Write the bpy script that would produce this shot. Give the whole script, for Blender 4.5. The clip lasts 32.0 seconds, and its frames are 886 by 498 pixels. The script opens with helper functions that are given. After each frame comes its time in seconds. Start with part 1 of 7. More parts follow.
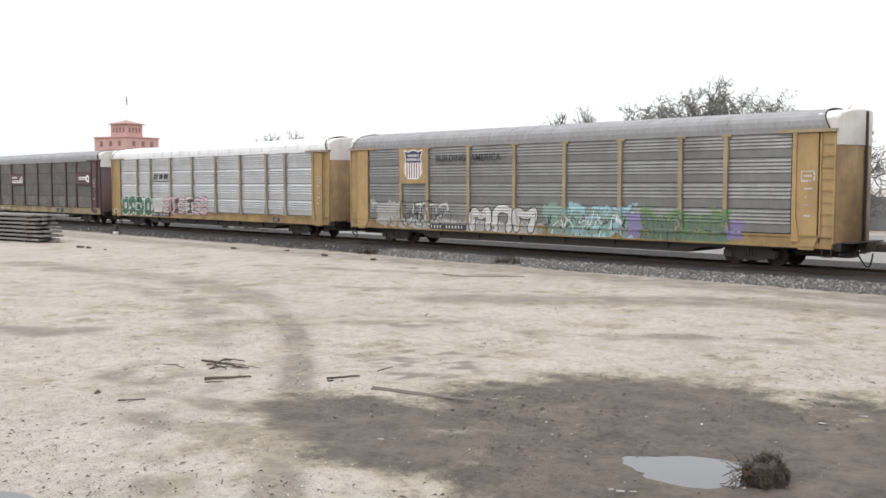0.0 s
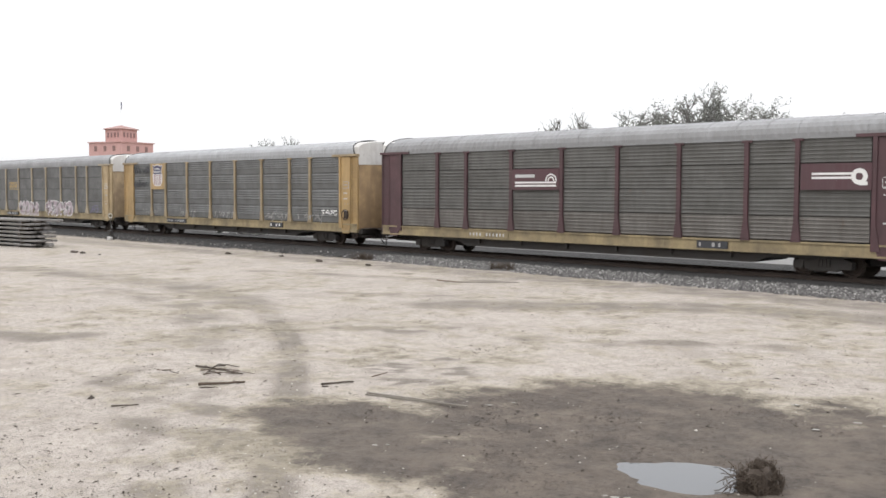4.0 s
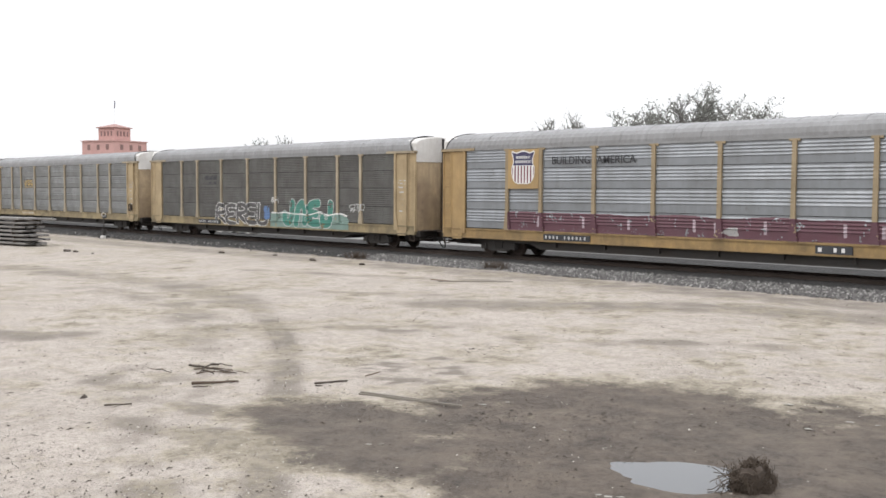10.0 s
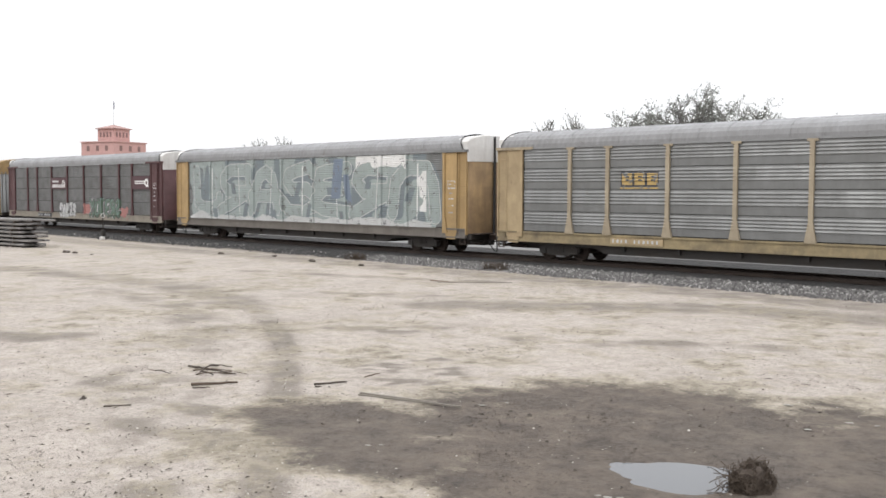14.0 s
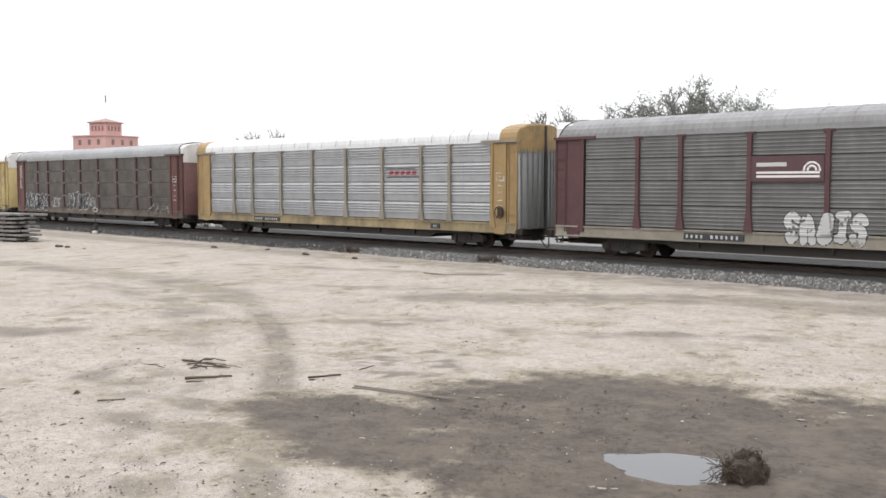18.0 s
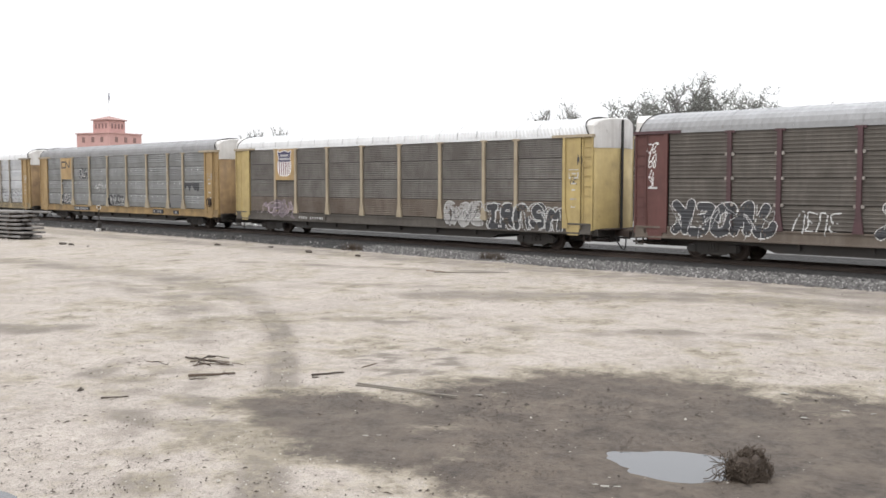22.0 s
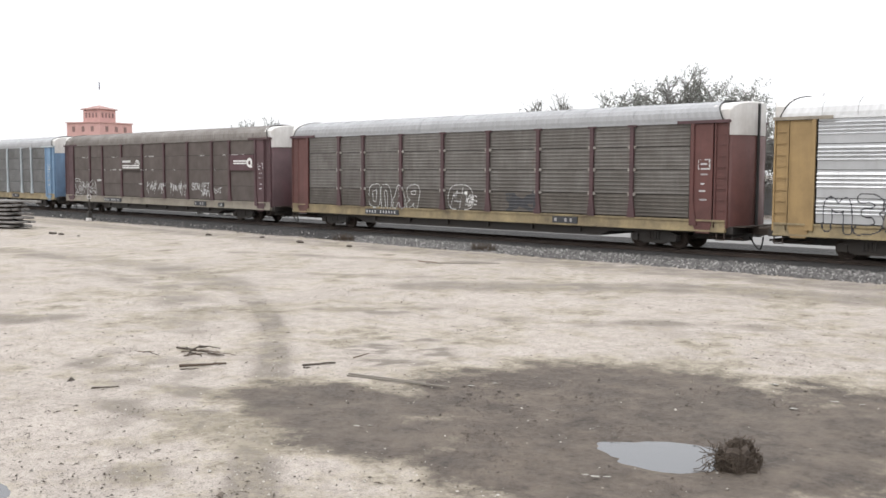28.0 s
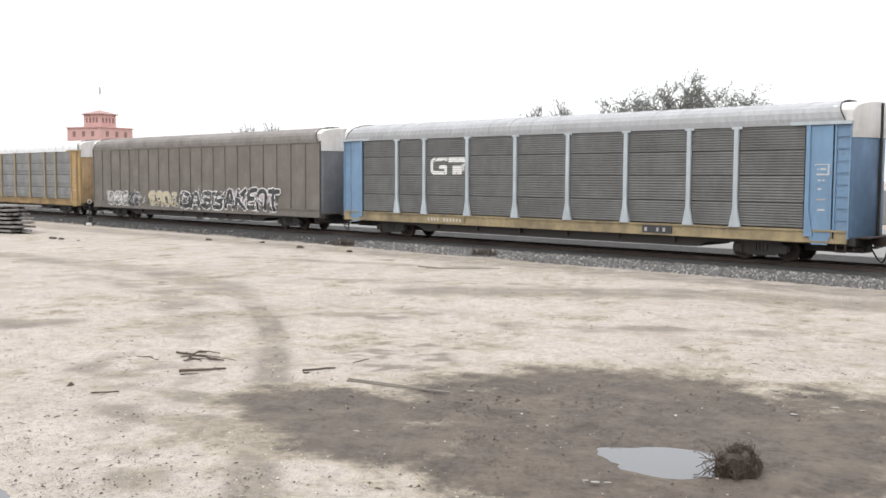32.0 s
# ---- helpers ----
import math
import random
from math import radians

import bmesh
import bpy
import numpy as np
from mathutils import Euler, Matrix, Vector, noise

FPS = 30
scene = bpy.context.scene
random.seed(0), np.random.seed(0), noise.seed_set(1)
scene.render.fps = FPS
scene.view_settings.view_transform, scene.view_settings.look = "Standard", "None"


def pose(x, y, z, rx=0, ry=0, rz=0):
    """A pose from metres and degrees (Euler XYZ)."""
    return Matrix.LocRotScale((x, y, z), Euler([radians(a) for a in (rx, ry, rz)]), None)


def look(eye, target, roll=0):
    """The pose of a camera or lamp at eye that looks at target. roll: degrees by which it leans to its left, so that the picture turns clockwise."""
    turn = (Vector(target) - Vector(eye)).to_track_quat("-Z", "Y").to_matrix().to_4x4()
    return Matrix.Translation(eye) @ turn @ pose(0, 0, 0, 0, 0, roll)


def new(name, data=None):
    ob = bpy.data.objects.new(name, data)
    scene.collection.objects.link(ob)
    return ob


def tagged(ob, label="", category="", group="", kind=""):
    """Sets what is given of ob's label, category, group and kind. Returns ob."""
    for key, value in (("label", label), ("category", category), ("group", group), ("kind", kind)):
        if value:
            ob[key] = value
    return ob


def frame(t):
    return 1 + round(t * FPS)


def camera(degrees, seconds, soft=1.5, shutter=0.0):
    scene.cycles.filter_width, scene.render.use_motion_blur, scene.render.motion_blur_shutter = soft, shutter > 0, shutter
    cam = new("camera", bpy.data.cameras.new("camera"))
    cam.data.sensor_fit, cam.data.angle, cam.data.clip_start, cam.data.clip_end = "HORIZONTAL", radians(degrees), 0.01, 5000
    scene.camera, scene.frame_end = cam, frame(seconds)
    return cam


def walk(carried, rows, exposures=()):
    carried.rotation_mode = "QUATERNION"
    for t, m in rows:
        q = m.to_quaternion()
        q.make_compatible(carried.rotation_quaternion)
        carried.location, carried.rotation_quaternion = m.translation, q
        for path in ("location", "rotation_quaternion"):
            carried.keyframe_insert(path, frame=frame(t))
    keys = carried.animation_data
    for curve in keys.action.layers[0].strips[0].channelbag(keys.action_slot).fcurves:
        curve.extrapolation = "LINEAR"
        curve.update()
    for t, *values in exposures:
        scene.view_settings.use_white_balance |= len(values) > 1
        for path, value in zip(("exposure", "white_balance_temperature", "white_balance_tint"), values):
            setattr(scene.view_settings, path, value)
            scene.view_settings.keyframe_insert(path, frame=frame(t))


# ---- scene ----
# ---- camera and its way: it stands, held by hand, and drifts a little ----
EYE = Vector((0.0, 0.0, 2.87))


def aim(yaw, pitch, roll):
    """A pose at the standing point: degrees to the left of +y, up, and lean."""
    a, b = radians(yaw), radians(pitch)
    way = Vector((-math.sin(a) * math.cos(b), math.cos(a) * math.cos(b), math.sin(b)))
    return look(EYE, EYE + way, roll)


cam = camera(49.16, 32.0, soft=1.6)
walk(cam, [
    (0, aim(45.672, -3.691, 0.062)),
    (0.5, aim(45.727, -3.585, 0.070)),
    (1, aim(45.606, -3.415, -0.024)),
    (1.5, aim(45.456, -3.243, -0.030)),
    (2, aim(45.373, -3.322, -0.033)),
    (2.5, aim(45.303, -3.353, 0.082)),
    (3, aim(45.392, -3.357, 0.150)),
    (3.5, aim(45.334, -3.424, 0.232)),
    (5.5, aim(45.424, -2.771, 0.023)),
    (6, aim(45.350, -2.667, 0.068)),
    (6.5, aim(45.307, -2.575, 0.166)),
    (7, aim(45.242, -2.681, 0.195)),
    (7.5, aim(45.073, -3.030, 0.155)),
    (8, aim(45.111, -3.274, 0.068)),
    (8.5, aim(45.004, -3.398, 0.102)),
    (9, aim(44.937, -3.392, 0.148)),
    (9.5, aim(44.951, -3.309, 0.313)),
    (10, aim(44.994, -3.385, 0.299)),
    (10.5, aim(44.959, -3.394, 0.296)),
    (11, aim(44.995, -3.391, 0.319)),
    (11.5, aim(44.962, -3.282, 0.248)),
    (12, aim(44.774, -3.156, 0.177)),
    (12.5, aim(44.705, -3.192, 0.092)),
    (13, aim(44.819, -3.223, 0.123)),
    (13.5, aim(45.022, -3.281, 0.223)),
    (14, aim(44.955, -3.335, 0.265)),
    (14.5, aim(44.891, -3.452, 0.305)),
    (16.5, aim(44.398, -3.606, 0.084)),
    (17, aim(44.417, -3.648, 0.139)),
    (17.5, aim(44.588, -3.700, 0.086)),
    (18, aim(44.569, -3.775, 0.012)),
    (18.5, aim(44.618, -3.714, -0.067)),
    (19, aim(44.570, -3.665, -0.078)),
    (19.5, aim(44.565, -3.700, -0.127)),
    (20, aim(44.665, -3.704, -0.072)),
    (20.5, aim(44.748, -3.833, 0.043)),
    (21, aim(44.687, -3.898, 0.102)),
    (21.5, aim(44.697, -3.949, 0.098)),
    (22, aim(44.756, -3.911, 0.038)),
    (22.5, aim(44.662, -3.909, -0.036)),
    (23, aim(44.624, -3.971, -0.016)),
    (23.5, aim(44.604, -4.168, 0.009)),
    (24, aim(44.621, -4.336, 0.021)),
    (24.5, aim(44.597, -4.396, 0.107)),
    (25, aim(44.610, -4.445, 0.081)),
    (25.5, aim(44.648, -4.444, 0.086)),
    (27.5, aim(44.323, -4.411, 0.200)),
    (28, aim(44.252, -4.464, 0.217)),
    (28.5, aim(44.222, -4.439, 0.262)),
    (29, aim(44.048, -4.305, 0.335)),
    (29.5, aim(44.077, -4.304, 0.257)),
    (30, aim(44.144, -4.360, 0.307)),
    (30.5, aim(44.299, -4.354, 0.341)),
    (31, aim(44.287, -4.346, 0.422)),
    (31.5, aim(44.261, -4.243, 0.383)),
    (32, aim(44.259, -4.157, 0.281)),
], exposures=[(0.0, -0.11), (8.0, -0.11), (14.0, -0.09), (20.0, -0.05), (24.0, -0.07), (25.0, -0.04), (28.0, -0.02), (30.0, 0.04), (31.0, 0.09), (32.0, 0.09)])

# ---- light: a bright overcast sky, a broad weak sun behind the haze ----
world = bpy.data.worlds.new("overcast_sky")
scene.world = world
world.use_nodes = True
wn, wl = world.node_tree.nodes, world.node_tree.links
wn.clear()
sky = wn.new("ShaderNodeTexSky")
sky.sky_type, sky.sun_disc = "NISHITA", False
sky.sun_elevation, sky.sun_rotation = radians(52), radians(200)
sky.air_density, sky.dust_density = 1.0, 4.0
# overcast: about three times as bright overhead as at the horizon
way = wn.new("ShaderNodeTexCoord")
split = wn.new("ShaderNodeSeparateXYZ")
lift = wn.new("ShaderNodeMapRange")
dome = wn.new("ShaderNodeMix")
haze = wn.new("ShaderNodeMix")
dome.data_type = haze.data_type = "RGBA"
dome.inputs[6].default_value = (11.0, 11.05, 11.2, 1)
dome.inputs[7].default_value = (29.0, 29.4, 30.4, 1)
haze.inputs["Factor"].default_value = 0.92
wl.new(way.outputs["Generated"], split.inputs[0])
wl.new(split.outputs["Z"], lift.inputs["Value"])
wl.new(lift.outputs[0], dome.inputs["Factor"])
wl.new(dome.outputs[2], haze.inputs[7])
back = wn.new("ShaderNodeBackground")
back.inputs["Strength"].default_value = 0.1
wout = wn.new("ShaderNodeOutputWorld")
wl.new(sky.outputs[0], haze.inputs[6])
wl.new(haze.outputs[2], back.inputs["Color"])
wl.new(back.outputs[0], wout.inputs["Surface"])

sun = new("sun", bpy.data.lights.new("sun", "SUN"))
sun.data.energy, sun.data.angle, sun.data.color = 0.7, radians(25), (1.0, 0.96, 0.9)
sun.matrix_basis = look((0, 0, 60), (20, 40, 0))

# ---- materials ----
def nodes_of(name):
    m = bpy.data.materials.new(name)
    m.use_nodes = True
    nt = m.node_tree
    return m, nt, nt.nodes["Principled BSDF"]


def node(nt, kind, **values):
    n = nt.nodes.new(kind)
    for key, value in values.items():
        n.inputs[key.replace("_", " ")].default_value = value
    return n


def coords(nt, moving, scale=(1, 1, 1)):
    """Texture coordinates in metres: in the thing's own space for what moves, shifted at random piece by piece."""
    mp = nt.nodes.new("ShaderNodeMapping")
    mp.inputs["Scale"].default_value = scale
    if moving:
        tc, inf = nt.nodes.new("ShaderNodeTexCoord"), nt.nodes.new("ShaderNodeObjectInfo")
        mul = nt.nodes.new("ShaderNodeMath")
        mul.operation = "MULTIPLY"
        mul.inputs[1].default_value = 37.0
        nt.links.new(inf.outputs["Random"], mul.inputs[0])
        add = nt.nodes.new("ShaderNodeVectorMath")
        nt.links.new(tc.outputs["Object"], add.inputs[0])
        nt.links.new(mul.outputs[0], add.inputs[1])
        nt.links.new(add.outputs[0], mp.inputs["Vector"])
    else:
        geo = nt.nodes.new("ShaderNodeNewGeometry")
        nt.links.new(geo.outputs["Position"], mp.inputs["Vector"])
    return mp.outputs[0]


def noise_at(nt, vec, scale, detail=4.0, rough=0.6):
    n = node(nt, "ShaderNodeTexNoise", Scale=scale, Detail=detail, Roughness=rough)
    nt.links.new(vec, n.inputs["Vector"])
    return n.outputs["Fac"]


def ramp(nt, fac, a, b):
    r = nt.nodes.new("ShaderNodeMapRange")
    r.inputs["From Min"].default_value, r.inputs["From Max"].default_value = a, b
    nt.links.new(fac, r.inputs["Value"])
    return r.outputs[0]


def blend(nt, fac, a, b, mode="MIX"):
    n = nt.nodes.new("ShaderNodeMix")
    n.data_type, n.blend_type = "RGBA", mode
    for sock, v in ((n.inputs["Factor"], fac), (n.inputs[6], a), (n.inputs[7], b)):
        if isinstance(v, bpy.types.NodeSocket):
            nt.links.new(v, sock)
        elif isinstance(v, (int, float)):
            sock.default_value = v
        else:
            sock.default_value = (*v, 1)
    return n.outputs[2]


def times(nt, a, k):
    n = nt.nodes.new("ShaderNodeMath")
    n.operation = "MULTIPLY"
    for i, v in enumerate((a, k)):
        if isinstance(v, (int, float)):
            n.inputs[i].default_value = v
        else:
            nt.links.new(v, n.inputs[i])
    return n.outputs[0]


def bump(nt, p, height, strength, dist):
    b = node(nt, "ShaderNodeBump", Strength=strength, Distance=dist)
    nt.links.new(height, b.inputs["Height"])
    nt.links.new(b.outputs[0], p.inputs["Normal"])


def paint(name, base, dirt=(0.07, 0.06, 0.05), amount=0.5, rough=0.55, metal=0.0, streak=0.5, moving=True, grain=0.15):
    """Weathered paint or sheet metal: cloudy grime, streaks that run down, fine grain."""
    m, nt, p = nodes_of(name)
    v = coords(nt, moving)
    big = ramp(nt, noise_at(nt, v, 0.9, 5, 0.65), 0.35, 0.75)
    run = ramp(nt, noise_at(nt, coords(nt, moving, (7, 7, 0.35)), 1.0, 3, 0.6), 0.42, 0.78)
    fine = noise_at(nt, v, 26, 3, 0.7)
    col = blend(nt, times(nt, big, amount), base, dirt)
    col = blend(nt, times(nt, run, streak), col, tuple(0.5 * (a + b) for a, b in zip(base, dirt)))
    if moving:
        wash = ramp(nt, noise_at(nt, coords(nt, moving, (2.2, 2.2, 0.22)), 1.0, 4, 0.6), 0.5, 0.68)
        pale = ramp(nt, noise_at(nt, coords(nt, moving, (1.4, 1.4, 0.5)), 1.3, 5, 0.65), 0.54, 0.72)
        col = blend(nt, times(nt, wash, 0.9 * streak), col, tuple(0.35 * a + 0.65 * b for a, b in zip(base, dirt)))
        col = blend(nt, times(nt, pale, 0.5 * streak), col, tuple(min(0.85, 1.25 * c + 0.02) for c in base))
    if moving and max(base) > 0.09:
        rust = ramp(nt, noise_at(nt, coords(nt, moving, (1.6, 1.6, 0.8)), 2.4, 7, 0.75), 0.61, 0.7)
        col = blend(nt, times(nt, rust, 0.6 * streak + 0.1), col, (0.1, 0.062, 0.042))
    col = blend(nt, grain, col, blend(nt, fine, (0.35, 0.35, 0.35), (1.5, 1.5, 1.5)), "MULTIPLY")
    inf = nt.nodes.new("ShaderNodeObjectInfo")
    col = blend(nt, times(nt, ramp(nt, inf.outputs["Random"], 0.0, 1.0), 0.22 if moving else 0.1), col, (0.72, 0.72, 0.72), "MULTIPLY")
    nt.links.new(col, p.inputs["Base Color"])
    p.inputs["Metallic"].default_value = metal
    r = nt.nodes.new("ShaderNodeMapRange")
    nt.links.new(big, r.inputs["Value"])
    r.inputs["To Min"].default_value, r.inputs["To Max"].default_value = rough, min(1.0, rough + 0.25)
    nt.links.new(r.outputs[0], p.inputs["Roughness"])
    bump(nt, p, noise_at(nt, v, 3.0, 4, 0.6), 0.25, 0.02)
    return m


MATS = {}


def mat(key, *args, **kw):
    if key not in MATS:
        MATS[key] = paint(key, *args, **kw)
    return MATS[key]


YEL = (0.4, 0.265, 0.112)
OCHRE = (0.325, 0.217, 0.092)
CREAM = (0.42, 0.32, 0.185)
mat("yellow_paint", YEL, (0.2, 0.14, 0.075), 0.75, 0.55)
mat("ochre_paint", OCHRE, (0.19, 0.13, 0.065), 0.7, 0.55)
mat("cream_paint", CREAM, (0.19, 0.14, 0.085), 0.75, 0.6)
mat("grimy_yellow", (0.33, 0.215, 0.085), (0.1, 0.075, 0.05), 0.95, 0.65)
# end doors: darker versions of the side paints with heavy brown patches
mat("rusty_yellow", (0.27, 0.175, 0.078), (0.1, 0.065, 0.043), 1.0, 0.65, 0.0, 0.8)
mat("rusty_cream", (0.28, 0.205, 0.115), (0.1, 0.068, 0.048), 1.0, 0.65, 0.0, 0.8)
mat("grimy_cream", (0.33, 0.26, 0.14), (0.1, 0.08, 0.06), 1.0, 0.65)
mat("maroon_paint", (0.086, 0.03, 0.033), (0.051, 0.030, 0.028), 0.7, 0.55)
mat("red_oxide_paint", (0.112, 0.039, 0.033), (0.056, 0.030, 0.027), 0.7, 0.55)
mat("plum_paint", (0.08, 0.035, 0.04), (0.04, 0.03, 0.03), 0.6, 0.55)
mat("blue_paint", (0.15, 0.255, 0.38), (0.1, 0.14, 0.2), 0.5, 0.5)
# darker version of blue_paint for the end doors
mat("deep_blue_paint", (0.075, 0.135, 0.22), (0.05, 0.07, 0.1), 0.6, 0.55)
mat("pale_blue_paint", (0.42, 0.47, 0.5), (0.2, 0.2, 0.2), 0.5, 0.5)
mat("silver_sheet", (0.5, 0.51, 0.525), (0.32, 0.32, 0.32), 0.45, 0.3, 0.75, 0.35)
mat("dull_silver", (0.37, 0.375, 0.385), (0.24, 0.24, 0.238), 0.5, 0.34, 0.7, 0.4)
mat("pale_galvanised", (0.255, 0.27, 0.288), (0.17, 0.168, 0.165), 0.55, 0.38, 0.55)
mat("galvanised_sheet", (0.2, 0.203, 0.2), (0.13, 0.128, 0.122), 0.6, 0.4, 0.5)
mat("grey_sheet", (0.138, 0.139, 0.138), (0.088, 0.084, 0.076), 0.6, 0.48, 0.35)
mat("faded_yellow", (0.33, 0.255, 0.155), (0.18, 0.135, 0.08), 0.8, 0.6)
mat("faded_cream", (0.37, 0.31, 0.22), (0.2, 0.16, 0.11), 0.8, 0.6)
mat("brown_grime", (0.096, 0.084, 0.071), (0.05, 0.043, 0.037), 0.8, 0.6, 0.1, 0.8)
mat("lemon_paint", (0.45, 0.345, 0.14), (0.2, 0.15, 0.08), 0.7, 0.55)
mat("grimy_tan", (0.28, 0.25, 0.2), (0.14, 0.12, 0.1), 0.8, 0.6)
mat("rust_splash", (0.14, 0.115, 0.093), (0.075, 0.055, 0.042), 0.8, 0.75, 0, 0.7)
mat("rust_grey", (0.4, 0.38, 0.35), (0.12, 0.09, 0.07), 0.7, 0.7)
mat("dull_sheet", (0.103, 0.1, 0.094), (0.054, 0.05, 0.044), 0.6, 0.6)
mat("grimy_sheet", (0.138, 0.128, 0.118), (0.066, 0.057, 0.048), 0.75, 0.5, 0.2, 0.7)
mat("brown_sheet", (0.09, 0.072, 0.064), (0.058, 0.048, 0.042), 0.6, 0.7)
# ends of the taupe wagon: their dark bluish shade is in this colour
mat("slate_paint", (0.085, 0.09, 0.1), (0.05, 0.05, 0.052), 0.6, 0.6)
mat("taupe_sheet", (0.162, 0.145, 0.126), (0.09, 0.076, 0.066), 0.5, 0.7)
mat("white_roof", (0.66, 0.668, 0.675), (0.45, 0.45, 0.45), 0.4, 0.5)
mat("pale_roof", (0.303, 0.307, 0.315), (0.196, 0.196, 0.192), 0.45, 0.5)
mat("grey_roof", (0.236, 0.237, 0.241), (0.149, 0.144, 0.140), 0.5, 0.55)
mat("brown_roof", (0.19, 0.175, 0.16), (0.086, 0.070, 0.062), 0.6, 0.65)
mat("white_cap", (0.64, 0.63, 0.61), (0.33, 0.3, 0.28), 0.55, 0.6)
mat("black_steel", (0.028, 0.025, 0.023), (0.05, 0.04, 0.032), 0.7, 0.7, 0.0, 0.2)
# near-black for the shaded wagon inside and the roof's dark rim
mat("core_rim_black", (0.02, 0.02, 0.02), (0.03, 0.026, 0.022), 0.5, 0.8)
mat("rust_brown", (0.05, 0.034, 0.026), (0.028, 0.022, 0.018), 0.6, 0.8)
mat("tread_steel", (0.35, 0.33, 0.31), (0.12, 0.1, 0.08), 0.4, 0.35, 0.8)
mat("rubber", (0.02, 0.02, 0.02), (0.05, 0.045, 0.04), 0.4, 0.7)


def spray(key, base):
    return mat("spray_" + key, base, tuple(c * 0.6 + 0.05 for c in base), 0.45, 0.6, 0.0, 0.5)


# ---- small builders ----
def mesh_of(name, bm):
    me = bpy.data.meshes.new(name)
    bm.to_mesh(me)
    bm.free()
    return me


def part(name, shape, material, parent, label="", at=None):
    """One mesh object under a thing or under a part; shape is a bmesh, or a mesh that alike pieces share."""
    me = mesh_of(name, shape) if isinstance(shape, bmesh.types.BMesh) else shape
    ob = new(name, me)
    if not me.materials:
        me.materials.append(material)
    elif me.materials[0] != material:
        ob.material_slots[0].link = "OBJECT"
        ob.material_slots[0].material = material
    if parent is not None:
        ob.parent = parent
    if at is not None:
        ob.matrix_basis = at
    if label:
        tagged(ob, label)
    return ob


def thing(name, label, category, group="", kind="", at=None):
    ob = new(name)
    ob.empty_display_size = 0.3
    if at is not None:
        ob.matrix_basis = at
    return tagged(ob, label, category, group, kind)


def box(bm, x0, x1, y0, y1, z0, z1, bevel=0.0):
    vs = [bm.verts.new((x, y, z)) for x in (x0, x1) for y in (y0, y1) for z in (z0, z1)]
    fs = [bm.faces.new([vs[i] for i in q]) for q in ((0, 1, 3, 2), (4, 6, 7, 5), (0, 4, 5, 1), (2, 3, 7, 6), (0, 2, 6, 4), (1, 5, 7, 3))]
    if bevel:
        es = list({e for f in fs for e in f.edges})
        bmesh.ops.bevel(bm, geom=es, offset=bevel, segments=1, affect="EDGES")
    return bm


def boxes(*dims, bevel=0.0):
    bm = bmesh.new()
    for d in dims:
        box(bm, *d, bevel=bevel)
    return bm


def tube(bm, pts, radii, sides=6):
    """A tapered tube along points."""
    pts = [Vector(p) for p in pts]
    rings = []
    for i, p in enumerate(pts):
        d = (pts[min(i + 1, len(pts) - 1)] - pts[max(i - 1, 0)]).normalized()
        u = d.orthogonal().normalized()
        w = d.cross(u)
        r = radii[i] if isinstance(radii, (list, tuple)) else radii
        rings.append([bm.verts.new(p + r * (math.cos(a) * u + math.sin(a) * w)) for a in (2 * math.pi * k / sides for k in range(sides))])
    for a, b in zip(rings, rings[1:]):
        for k in range(sides):
            bm.faces.new((a[k], a[(k + 1) % sides], b[(k + 1) % sides], b[k]))
    bm.faces.new(rings[0][::-1])
    bm.faces.new(rings[-1])
    return bm


def extrude_outline(pts, y0, y1, bm=None):
    """A plate in the xz plane from an outline, between two y."""
    bm = bm or bmesh.new()
    a = [bm.verts.new((x, y0, z)) for x, z in pts]
    b = [bm.verts.new((x, y1, z)) for x, z in pts]
    bm.faces.new(a)
    bm.faces.new(b[::-1])
    n = len(pts)
    for i in range(n):
        bm.faces.new((a[i], b[i], b[(i + 1) % n], a[(i + 1) % n]))
    bmesh.ops.recalc_face_normals(bm, faces=bm.faces)
    return bm


# ---- the autorack wagons: one shape, in metres over the rail ----
TRACK_Y = 34.71            # middle of the track
TRACK_Z = -0.08            # top of the rails
SIDE = -1.49               # plane of the screens, on the side that is seen
POSTS = (-9.15, -7.2, -4.35, -1.45, 1.45, 4.35, 7.2, 9.15)
PANEL_END = 11.8
BAYS = list(zip((-PANEL_END, *POSTS), (*POSTS, PANEL_END)))
SHEETS = ((1.27, 2.15), (2.15, 3.12), (3.12, 4.02), (4.02, 4.88))
SHARED = {}


